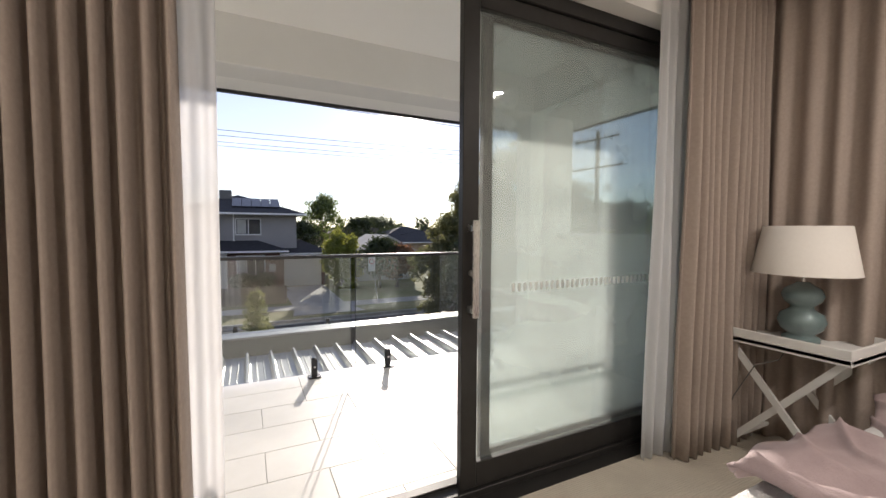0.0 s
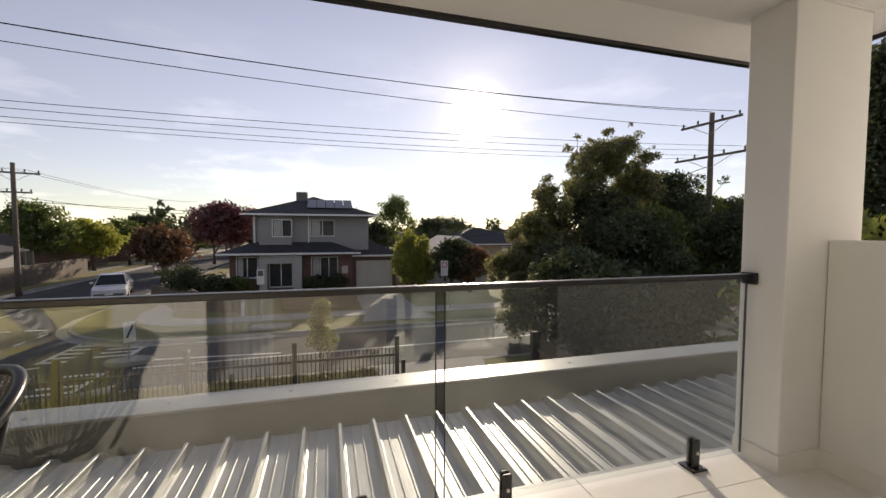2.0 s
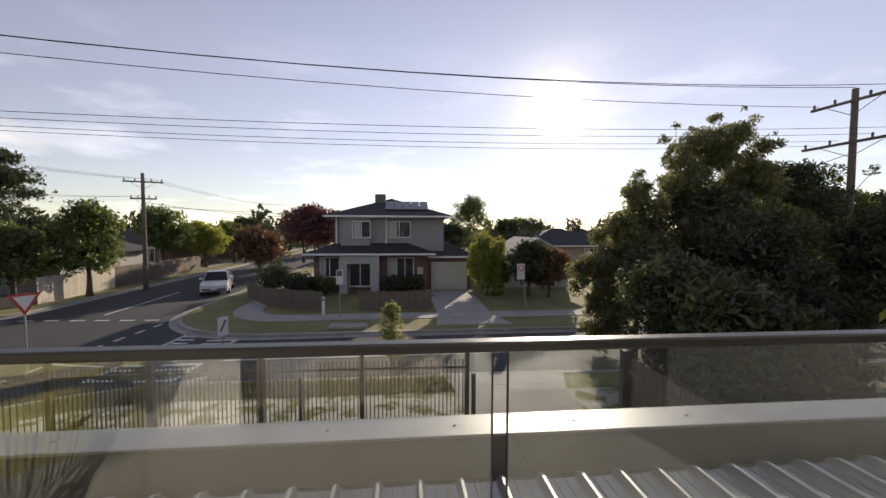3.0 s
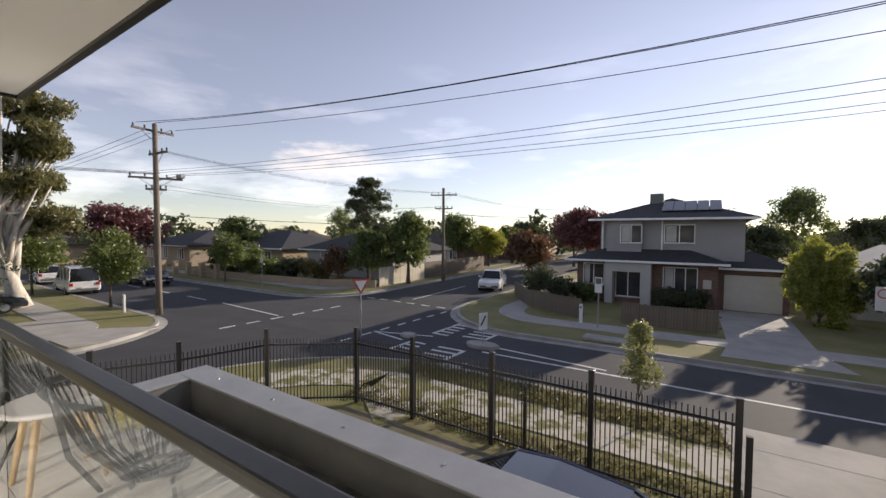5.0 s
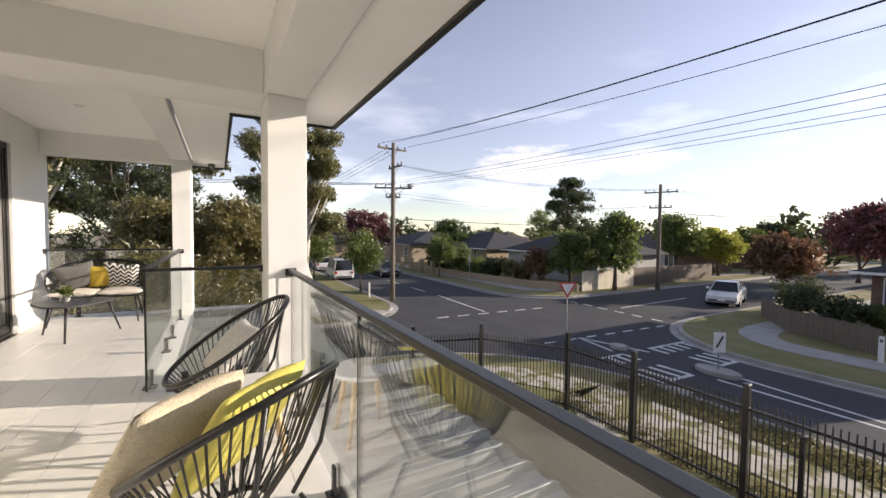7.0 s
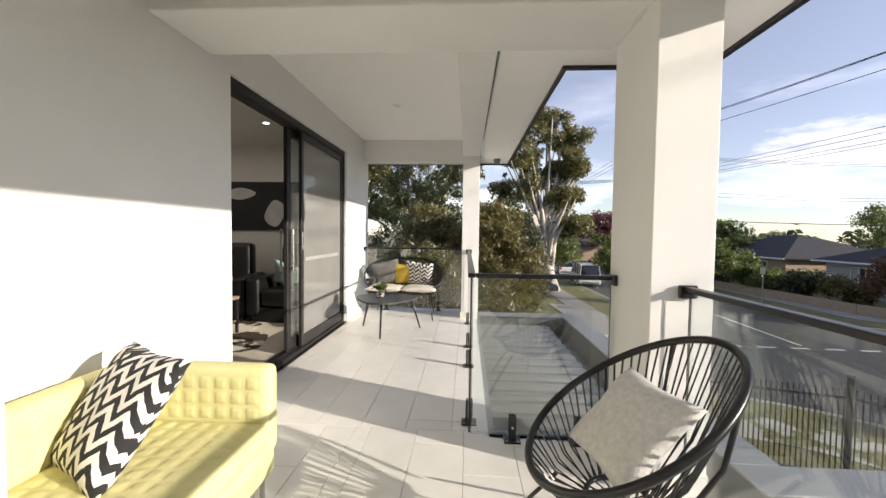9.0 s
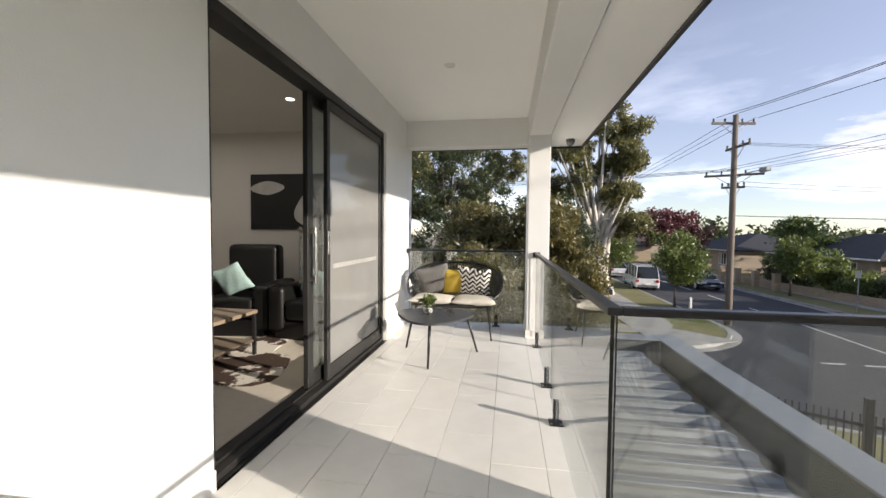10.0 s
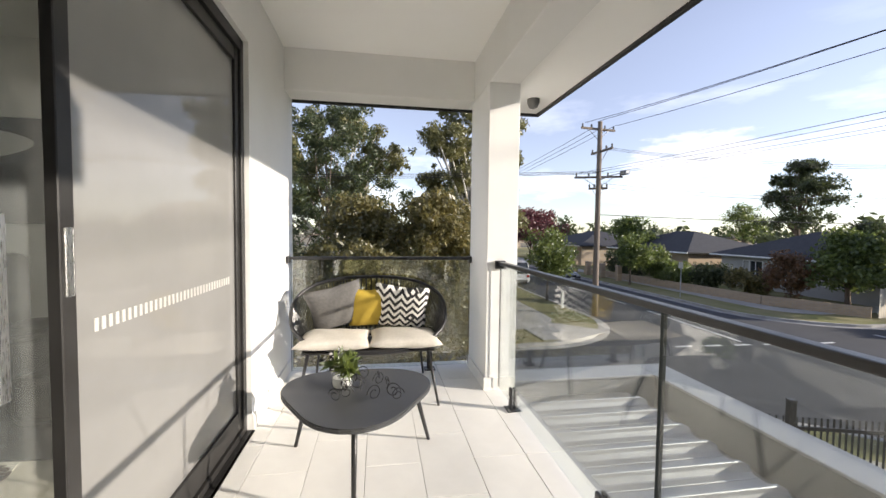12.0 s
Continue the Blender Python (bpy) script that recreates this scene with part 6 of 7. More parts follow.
    for sgn in (-1, 1):
        part("headlight", boxes((L / 2 - 0.16, L / 2 - 0.02, sgn * 0.62 - 0.17, sgn * 0.62 + 0.17, zf - 0.06, zf + 0.07), bevel=0.02), LAMPCLEAR, c, "clear headlight")
        part("tail_light", boxes((-L / 2 + 0.0, -L / 2 + 0.14, sgn * 0.70 - 0.10, sgn * 0.70 + 0.10, 0.70, 0.90), bevel=0.02), LAMPRED, c, "red tail light")
        part("mirror", boxes((0.62, 0.78, sgn * (W + 0.08) - 0.09, sgn * (W + 0.08) + 0.09, 0.93, 1.06), bevel=0.02), paint, c)
    part("front_bumper", boxes((L / 2 - 0.06, L / 2 + 0.03, -0.7, 0.7, 0.30, 0.46), bevel=0.02), PARAPET, c)
    part("rear_bumper", boxes((-L / 2 - 0.03, -L / 2 + 0.04, -0.7, 0.7, 0.34, 0.5), bevel=0.02), PARAPET, c)
    part("number_plate", boxes((L / 2 + 0.03, L / 2 + 0.036, -0.2, 0.2, 0.38, 0.48)), SIGNWHITE, c)
    part("number_plate", boxes((-L / 2 - 0.036, -L / 2 - 0.03, -0.2, 0.2, 0.55, 0.66)), SIGNWHITE, c)
    return c


car((-12.7, 32.0, GZ), -72, CARWHITE, "white sedan with dark side graphics on the side street")
car((-36.2, 12.7, GZ), 176, CARWHITE, "white van parked at the kerb, seen from behind", "van")
car((-37.5, 17.6, GZ), 4, CARDARK, "dark sedan on the street by the brick pillars")
car((-45.5, 13.2, GZ), 176, CARWHITE, "white car parked behind the van")
car((-29.6, 6.6, VZ), 92, CARDARK, "dark car parked beyond the gum tree")
car((-0.25, 7.42, VZ), 178, CARSLATE, "slate-grey car parked in the yard below the parapet")


# ---------------------------------------------------------------- soft things
def pillow(bm, w, h, t, n=14, sag=0.0):
    """A stuffed cushion in its own xy plane, with drawn-in sides and pointed corners."""
    def side(s):
        def fn(u, v):
            x, y = (u - 0.5) * 2, (v - 0.5) * 2
            edge = (1 - x ** 4) * (1 - y ** 4)
            z = s * t / 2 * max(edge, 0) ** 0.55 * (0.85 + 0.15 * math.cos(2.2 * x + 1.3 * y))
            wr = 0.004 * math.sin(9 * x + 5 * y) * max(edge, 0)
            return (x * w / 2 * (1 - 0.09 * (1 - abs(y)) * abs(x)), y * h / 2 * (1 - 0.09 * (1 - abs(x)) * abs(y)), z + wr * s)
        return fn
    grid(bm, n, n, side(1))
    grid(bm, n, n, lambda u, v: side(-1)(1 - u, v))
    bmesh.ops.remove_doubles(bm, verts=bm.verts, dist=0.0008)
    bmesh.ops.recalc_face_normals(bm, faces=bm.faces)
    return bm


def cushion(at, rot, w, h, t, material, label, group=""):
    ob = new("cushion", mesh_of(pillow(bmesh.new(), w, h, t), "cushion", material, True))
    ob.matrix_basis = pose(*at, *rot)
    return tagged(ob, label, "cushion", group)


def tufted(bm, org, du, dv, dn, nu, nv, puff, sub=5):
    """A quilted pad: nu x nv raised squares on the sheet org + u du + v dv, swelling along dn."""
    org, du, dv, dn = Vector(org), Vector(du), Vector(dv), Vector(dn)

    def fn(u, v):
        a, b = abs(math.sin(math.pi * u * nu)), abs(math.sin(math.pi * v * nv))
        return org + du * u + dv * v + dn * (puff * (a * b) ** 0.22)
    grid(bm, nu * sub, nv * sub, fn)
    bmesh.ops.recalc_face_normals(bm, faces=bm.faces)
    return bm


# ---------------------------------------------------------------- balcony furniture
sofa = thing("sofa", "pale yellow velvet two-seat sofa with quilted back and arms", "sofa", (-2.40, 0.76, 0))
SL, SD, SH = 1.25, 0.755, 0.655
part("back", boxes((0.10, SL - 0.10, 0.0, 0.13, 0.24, SH), bevel=0.045, seg=3), YELLOW, sofa, smooth=True)
part("arm", boxes((0.0, 0.11, 0.0, SD, 0.24, SH), bevel=0.045, seg=3), YELLOW, sofa, smooth=True)
part("arm", boxes((SL - 0.11, SL, 0.0, SD, 0.24, SH), bevel=0.045, seg=3), YELLOW, sofa, smooth=True)
part("base", boxes((0.02, SL - 0.02, 0.02, SD - 0.01, 0.14, 0.30), bevel=0.02, seg=2), YELLOW, sofa, smooth=True)
part("quilted_arm_pad", tufted(bmesh.new(), (0.108, 0.13, 0.41), (0, SD - 0.17, 0), (0, 0, SH - 0.45), (1, 0, 0), 8, 3, 0.007), YELLOW, sofa, smooth=True)
part("quilted_arm_pad", tufted(bmesh.new(), (SL - 0.108, 0.13, 0.41), (0, SD - 0.17, 0), (0, 0, SH - 0.45), (-1, 0, 0), 8, 3, 0.007), YELLOW, sofa, smooth=True)
part("quilted_back_pad", tufted(bmesh.new(), (0.11, 0.128, 0.41), (SL - 0.22, 0, 0), (0, 0, SH - 0.45), (0, 1, 0), 14, 3, 0.007), YELLOW, sofa, smooth=True)
seat = bmesh.new()
box(seat, 0.11, SL - 0.11, 0.12, SD, 0.30, 0.405, bevel=0.02, seg=2)
st = part("seat", seat, YELLOW, sofa, smooth=True)
part("quilted_seat_top", tufted(bmesh.new(), (0.13, 0.14, 0.402), (SL - 0.26, 0, 0), (0, SD - 0.16, 0), (0, 0, 1), 14, 8, 0.007), YELLOW, st, smooth=True)
for x in (0.06, SL - 0.06):
    for y in (0.07, SD - 0.07):
        part("leg", boxes((x - 0.02, x + 0.02, y - 0.02, y + 0.02, 0, 0.145), bevel=0.004), STEEL, sofa, "pale metal leg")
cushion((-1.98, 1.08, 0.585), (52, 0, 62), 0.50, 0.50, 0.15, IKAT, "black and white ikat cushion leaning in the sofa corner")


def acapulco(at, turn, label, tilt=0.24, mid=0.605):
    """Egg chair: padded steel ring, inner seat ring, cords stretched between, rod legs. Faces +y."""
    c = thing("string_chair", label, "chair", at, turn, "string chairs on the balcony")
    n = 64
    outer, inner = [], []
    for i in range(n):
        a = 2 * math.pi * i / n
        x, y = 0.35 * math.sin(a), 0.36 * math.cos(a)
        outer.append(Vector((x * (1 + 0.06 * math.cos(a)), y, mid - tilt * math.cos(a))))
        inner.append(Vector((0.13 * math.sin(a), 0.03 + 0.11 * math.cos(a), 0.285 - 0.01 * math.cos(a))))
    bm = bmesh.new()
    tube(bm, outer, 0.016, 8, True)
    part("rim", bm, CORD, c, "wrapped black rim", True)
    bm = bmesh.new()
    tube(bm, inner, 0.011, 6, True)
    part("seat_ring", bm, CORD, c, smooth=True)
    for i in range(n):
        bm = bmesh.new()
        j = (i + (1 if i % 2 else -1)) % n
        bow = outer[i].lerp(inner[j], 0.55) + Vector((0, 0, -0.03)) - Vector((outer[i].x, outer[i].y, 0)) * -0.06
        tube(bm, [outer[i], bow, inner[j]], 0.0042, 4)
        part("cord", bm, CORD, c)
    for i in range(0, n, 4):
        bm = bmesh.new()
        rod(bm, inner[i], (0, 0.02, 0.27), 0.0042, seg=4)
        part("cord", bm, CORD, c)
    for x, y in ((-0.27, 0.38), (0.27, 0.38), (-0.24, -0.30), (0.24, -0.30)):
        bm = bmesh.new()
        tube(bm, [(x * 0.60, y * 0.55, 0.29), (x * 0.8, y * 0.8, 0.15), (x, y, 0.008)], 0.009, 6)
        leg = part("leg", bm, BLACK, c, smooth=True)
        part("foot_cap", rods(((x, y, 0.0), (x, y, 0.018), 0.014), seg=8), RUBBER, leg)
    for sx in (-1, 1):
        bm = bmesh.new()
        tube(bm, [(sx * 0.13, -0.14, 0.30), (sx * 0.18, -0.235, 0.50), (sx * 0.20, -0.295, mid + tilt * 0.82)], 0.010, 6)
        part("back_strut", bm, BLACK, c, smooth=True)
    return c


acapulco((-2.07, 3.015, 0), 186, "black cord egg chair with a silver cushion", 0.235, 0.64)
acapulco((-0.75, 3.015, 0), 134, "black cord egg chair holding cream and yellow cushions", 0.23, 0.63)
cushion((-2.08, 3.02, 0.565), (46, 0, 10), 0.44, 0.40, 0.12, SILVERCUSH, "silver brocade cushion on the cord chair")
cushion((-0.82, 2.80, 0.585), (57, 0, -44), 0.47, 0.48, 0.16, CREAM, "cream knitted cushion on the cord chair")
cushion((-0.69, 3.03, 0.64), (58, 0, -44), 0.43, 0.44, 0.13, CITRUS, "bright citron satin cushion on the cord chair")

stool = thing("side_table", "white round side table on pale oak legs", "side table", (-1.62, 3.13, 0))
tp = bmesh.new()
lathe(tp, [(0.215, 0.425), (0.225, 0.432), (0.225, 0.444), (0.215, 0.450)], 40)
part("tabletop", tp, WHITEPAINT, stool, smooth=False)
for k in range(4):
    a = radians(45 + 90 * k)
    part("leg", rods(((0.22 * math.cos(a), 0.22 * math.sin(a), 0), (0.14 * math.cos(a), 0.14 * math.sin(a), 0.425), 0.012, 0.019), seg=10), OAK, stool, "pale oak leg", True)

# coffee table with a rounded triangular top
ct = thing("coffee_table", "charcoal rounded-triangle coffee table on splayed legs", "coffee table", (-5.55, 1.38, 0))
out = []
for i in range(48):
    a = 2 * math.pi * i / 48
    r = 0.365 + 0.04 * math.cos(3 * a)
    out.append((r * math.cos(a) * 1.0, r * math.sin(a) * 1.02))
tp = bmesh.new()
prism(tp, out, 0.430, 0.450, bevel=0.006)
part("tabletop", tp, GREYTOP, ct)
for fx, fy in ((0.30, 0.0), (-0.32, 0.41), (-0.34, -0.37)):
    part("leg", rods(((fx, fy, 0), (fx * 0.72, fy * 0.72, 0.43), 0.010, 0.016), seg=10), BLACK, ct, smooth=True)
jar = thing("plant_jar", "glass jar of white flowers and green leaves", "vase", (-5.62, 1.30, 0.45))
gl = bmesh.new()
lathe(gl, [(0.045, 0.0), (0.055, 0.01), (0.055, 0.09), (0.05, 0.10)], 20)
g = part("jar", gl, GLASS, jar, smooth=True)
g.visible_shadow = False
part("pebbles", lathe(bmesh.new(), [(0.045, 0.004), (0.05, 0.02), (0.048, 0.05)], 14), CERAMIC, jar)
rngp = np.random.default_rng(31)
pl = new("leaves", leaf_mesh("leaves", [(0.0, 0.0, 0.13, 0.06), (0.05, 0.03, 0.12, 0.05), (-0.05, 0.03, 0.12, 0.05)], 160, 0.03, GREEN, rngp, long=3.0))
pl.parent = jar
pl = new("blossom", leaf_mesh("blossom", [(-0.03, -0.02, 0.14, 0.05)], 50, 0.018, ARTPALE, rngp, long=1.0))
pl.parent = jar
orn = thing("wire_ornament", "curled dark wire ornament lying on the table", "ornament", (-5.50, 1.42, 0.45))
rngo = random.Random(4)
for i in range(16):
    x, y = rngo.uniform(-0.19, 0.13), rngo.uniform(-0.17, 0.21)
    r0, tilt = rngo.uniform(0.020, 0.045), rngo.uniform(0, 6.28)
    pts = []
    for k in range(22):
        a = k * 0.42
        r = r0 * (1 - k / 30)
        pts.append((x + r * math.cos(a) * math.cos(tilt), y + r * math.cos(a) * math.sin(tilt), r0 + 0.004 + r * math.sin(a)))
    bm = bmesh.new()
    tube(bm, pts, 0.0026, 4)
    part("curl", bm, BLACK, orn)

# loveseat at the far end
LVX, LVY = -6.72, 1.42
ls = thing("loveseat", "black woven rope loveseat with linen seat pads", "loveseat", (LVX, LVY, 0), -90)
n = 72
rim, low = [], []
for i in range(n):
    a = 2 * math.pi * i / n
    ca, sa = math.cos(a), math.sin(a)
    x = 0.61 * math.copysign(abs(sa) ** 0.8, sa)
    rim.append(Vector((x, 0.28 * ca - 0.02, 0.62 - 0.245 * math.copysign(abs(ca) ** 0.8, ca))))
    low.append(Vector((0.51 * math.copysign(abs(sa) ** 0.8, sa), 0.02 + 0.24 * ca, 0.37 - 0.01 * ca)))
bm = bmesh.new()
tube(bm, rim, 0.014, 8, True)
part("rim", bm, BLACK, ls, "black steel rim", True)
bm = bmesh.new()
tube(bm, low, 0.012, 6, True)
part("seat_ring", bm, BLACK, ls, smooth=True)
for i in range(n):
    for d in (0, 0.5):
        j = (i + 1) % n
        p, q = rim[i].lerp(rim[j], d), low[i].lerp(low[j], d)
        if (p - q).length > 0.05:
            part("rope", tube(bmesh.new(), [p, p.lerp(q, 0.5) + Vector((0, -0.02, -0.015)), q], 0.0052, 4), CORD, ls)
part("seat_deck", boxes((-0.49, 0.49, -0.20, 0.24, 0.355, 0.37), bevel=0.005), CORD, ls)
for x, y in ((-0.50, 0.40), (0.50, 0.40), (-0.46, -0.28), (0.46, -0.28)):
    part("leg", rods(((x, y, 0), (x * 0.88, y * 0.55, 0.37), 0.009, 0.013), seg=8), BLACK, ls, smooth=True)
for sx in (-0.268, 0.268):
    sp_ = part("seat_pad", pillow(bmesh.new(), 0.55, 0.50, 0.10), LINEN, ls, "natural linen seat pad", True)
    sp_.matrix_basis = pose(sx, 0.07, 0.425, 0, 0, 0)


def lv(x, y, z):
    return (LVX + y, LVY - x, z)


cushion(lv(0.27, -0.10, 0.645), (63, 14, -84), 0.44, 0.42, 0.13, GREYWOOL, "grey wool cushion on the loveseat")
cushion(lv(0.00, -0.12, 0.630), (64, 0, -90), 0.36, 0.38, 0.12, MUSTARD, "mustard yellow cushion on the loveseat")
cushion(lv(-0.25, -0.07, 0.640), (64, -6, -97), 0.44, 0.43, 0.12, IKATFINE, "black and white ikat cushion on the loveseat")
cam_ = thing("security_camera", "small dark dome camera under the eave", "camera", (-7.0, 2.86, 2.47))
part("dome", lathe(bmesh.new(), [(0.055, 0.0), (0.055, -0.03), (0.04, -0.07), (0.015, -0.085)], 16), PARAPET, cam_, smooth=True)
for x, y in ((-5.3, 1.55), (0.6, 2.4)):
    dl = thing("downlight", "small white recessed balcony downlight", "downlight", (x, y, CEILZ))
    part("trim_ring", lathe(bmesh.new(), [(0.05, 0.0), (0.05, -0.006), (0.038, -0.008), (0.038, -0.002)], 24), WHITEPAINT, dl, smooth=False)


# ---------------------------------------------------------------- bedroom
def drape(name, label, pts, z0, z1, waves, depth, material, thick=0.004, seed=0, per=10, parent=None, flare=0.15):
    """A hanging curtain along a plan line, in deep soft folds."""
    rng = random.Random(seed)
    a, b = Vector(pts[0]), Vector(pts[-1])
    d = (b - a)
    nrm = Vector((-d.y, d.x)).normalized()
    ph = [rng.uniform(-0.5, 0.5) for _ in range(waves + 2)]
    am = [rng.uniform(0.65, 1.2) for _ in range(waves + 2)]

    def fn(u, v):
        k = u * waves
        i = int(min(k, waves))
        f = k - i
        amp = am[i] * (1 - f) + am[i + 1] * f
        phs = ph[i] * (1 - f) + ph[i + 1] * f
        w = math.sin(2 * math.pi * k + phs * 1.2)
        w = math.copysign(abs(w) ** 0.75, w) * amp
        spread = 1 + flare * (1 - v) * 0.4
        p = a + d * (0.5 + (u - 0.5) * spread) + nrm * (w * depth * (0.75 + 0.4 * (1 - v)) + 0.006 * math.sin(7 * v + 9 * u))
        return (p.x, p.y, z0 + (z1 - z0) * v)
    bm = bmesh.new()
    grid(bm, waves * per, 14, fn)
    ob = new(name, mesh_of(bm, name, material, True))
    tagged(ob, label, "curtain", kind="")
    so = ob.modifiers.new("thickness", "SOLIDIFY")
    so.thickness = thick
    return ob


drape("curtain", "taupe floor-length curtain drawn beside the open door", [(-0.80, 1.31), (-0.17, 1.33)], 0.012, 2.688, 12, 0.062, DRAPE, seed=3)
drape("curtain", "taupe floor-length curtain gathered beyond the glass door", [(2.09, 1.33), (2.80, 1.33)], 0.012, 2.688, 11, 0.04, DRAPE, seed=5)
drape("curtain", "taupe curtain hanging in shade behind the lamp", [(2.82, 1.36), (3.16, 1.36), (3.29, 1.22), (3.29, -0.70)], 0.012, 2.688, 17, 0.035, DRAPE, seed=8, flare=0.0)
drape("sheer_curtain", "white sheer curtain at the edge of the open door", [(-0.45, 1.43), (-0.075, 1.43)], 0.012, 2.688, 6, 0.018, SHEER, 0.001, seed=11, flare=0.0)
drape("sheer_curtain", "white sheer curtain over the end of the glass", [(1.96, 1.415), (2.34, 1.415)], 0.012, 2.688, 6, 0.020, SHEER, 0.001, seed=13, flare=0.7)
solid("trim_curtain_track", boxes((-0.85, 3.3, 1.31, 1.34, 2.69, 2.70), (-0.85, 3.3, 1.40, 1.43, 2.69, 2.70)), WHITEPAINT, "white ceiling curtain tracks", "curtain track")

bt = thing("bedside_table", "white butler tray bedside table on crossed legs", "bedside table", (2.50, 0.80, 0))
TW, TL, TH = 0.46, 0.58, 0.655
part("tray", boxes((0, TW, 0, TL, TH - 0.018, TH)), WHITEPAINT, bt)
for s in ((0, 0.014, 0, TL, TH, TH + 0.05), (TW - 0.014, TW, 0, TL, TH, TH + 0.05), (0.014, TW - 0.014, 0, 0.014, TH, TH + 0.05), (0.014, TW - 0.014, TL - 0.014, TL, TH, TH + 0.05)):
    part("tray_side", boxes((s[0], s[1], s[2], s[3], TH - 0.03, s[5]), bevel=0.003), WHITEPAINT, bt)
for x in (0.05, TW - 0.05):
    for y0, y1, dx in ((0.03, TL - 0.03, -0.011), (TL - 0.03, 0.03, 0.011)):
        bm = bmesh.new()
        p, q = Vector((x + dx, y0, 0.0)), Vector((x + dx, y1, TH - 0.02))
        d = (q - p)
        m = Matrix.Translation((p + q) / 2) @ d.to_track_quat("Z", "X").to_matrix().to_4x4() @ Matrix.Diagonal((0.034, 0.018, d.length, 1))
        bmesh.ops.create_cube(bm, size=1, matrix=m)
        part("leg", bm, WHITEPAINT, bt)
for y in (0.10, TL - 0.125):
    part("stretcher", boxes((0.06, TW - 0.06, y, y + 0.025, 0.08, 0.105), bevel=0.003), WHITEPAINT, bt)
part("lamp_flex", tube(bmesh.new(), [(0.24, 0.36, TH - 0.02), (0.16, 0.33, TH - 0.075), (0.05, 0.30, TH - 0.085), (-0.02, 0.38, TH - 0.13), (0.02, 0.50, 0.30), (0.05, 0.56, 0.01)], 0.003, 5), PARAPET, bt, "thin grey lamp flex")

lamp = thing("table_lamp", "table lamp with a teal double-gourd base and linen shade", "lamp", (2.74, 1.09, TH + 0.002))
bm = bmesh.new()
lathe(bm, [(0.085, 0.0), (0.085, 0.02), (0.075, 0.03), (0.06, 0.04), (0.095, 0.07), (0.108, 0.11), (0.095, 0.15), (0.058, 0.175), (0.05, 0.185), (0.055, 0.195), (0.085, 0.22), (0.095, 0.255), (0.08, 0.29), (0.045, 0.312), (0.03, 0.325)], 36)
part("base", bm, TEALGLAZE, lamp, "glazed teal ceramic base", True)
part("stem", rods(((0, 0, 0.32), (0, 0, 0.50), 0.008), seg=10), STEEL, lamp)
bm = bmesh.new()
lathe(bm, [(0.232, 0.37), (0.185, 0.63), (0.182, 0.63), (0.228, 0.372)], 48)
bmesh.ops.delete(bm, geom=[f for f in bm.faces if len(f.verts) > 8], context="FACES_ONLY")
part("shade", bm, SHADE, lamp, "off-white drum shade", True)
part("shade_ring", rods(((-0.218, 0, 0.44), (0.218, 0, 0.44), 0.003), ((0, -0.218, 0.44), (0, 0.218, 0.44), 0.003), seg=5), STEEL, lamp)

bed = thing("bed", "bed with a white waffle quilt", "bed", (0, 0, 0))
part("bed_base", boxes((1.14, 3.15, -1.05, 0.60, 0.02, 0.32), bevel=0.02), LINEN, bed)
part("mattress", boxes((1.13, 3.18, -1.05, 0.63, 0.32, 0.47), bevel=0.05, seg=3), QUILT, bed, smooth=True)


def quilt(u, v):
    x, y = 1.02 + 2.15 * u, -1.05 + 1.79 * v
    e = max(0.0, (v - 0.93) / 0.07)
    e2 = max(0.0, (0.07 - u) / 0.07)
    z = 0.505 - 0.30 * e ** 2.2 - 0.30 * e2 ** 2.2 + 0.012 * noise.noise(Vector((x * 3, y * 3, 0)))
    return (x, y - 0.03 * e, z)


bm = bmesh.new()
grid(bm, 60, 50, quilt)
part("quilt", bm, QUILT, bed, "white waffle-weave quilt", True)


def throw(u, v):
    x, y = 1.36 + 1.18 * u, -0.6 + 1.27 * v
    q = noise.noise(Vector((x * 2.2, y * 1.6, 1)))
    ridge = 1 - abs(math.sin(7.5 * u + 3.0 * v + 3.2 * q))
    ridge2 = 1 - abs(math.sin(15 * u - 5 * v + 4.0 * noise.noise(Vector((x * 3, y * 3, 5)))))
    fold = 0.055 * ridge ** 2 + 0.030 * ridge2 ** 3 + 0.035 * noise.noise(Vector((x * 4, y * 4, 3)))
    e = max(0.0, (v - 0.90) / 0.10)
    return (x + 0.05 * math.sin(5 * v), y + 0.05 * math.sin(7 * u) + 0.02 * ridge, 0.530 + fold - 0.05 * e * e)


bm = bmesh.new()
grid(bm, 130, 110, throw)
tw = new("throw", mesh_of(bm, "throw", MAUVE, True))
tagged(tw, "crumpled mauve throw spread over the bed", "throw")
so = tw.modifiers.new("thickness", "SOLIDIFY")
so.thickness = 0.012

# ---------------------------------------------------------------- living room
def armchair(at, turn, label):
    c = thing("armchair", label, "armchair", at, turn, "living room armchairs")
    part("seat", boxes((-0.32, 0.32, -0.25, 0.42, 0.22, 0.46), bevel=0.06, seg=3), LEATHER, c, smooth=True)
    part("backrest", boxes((-0.34, 0.34, -0.48, -0.22, 0.25, 1.08), bevel=0.09, seg=4), LEATHER, c, smooth=True)
    for s in (-1, 1):
        part("arm", boxes((s * 0.42 - 0.10, s * 0.42 + 0.10, -0.42, 0.44, 0.08, 0.62), bevel=0.07, seg=4), LEATHER, c, smooth=True)
    part("plinth", boxes((-0.45, 0.45, -0.40, 0.40, 0.005, 0.20), bevel=0.01), LEATHER, c)
    return c


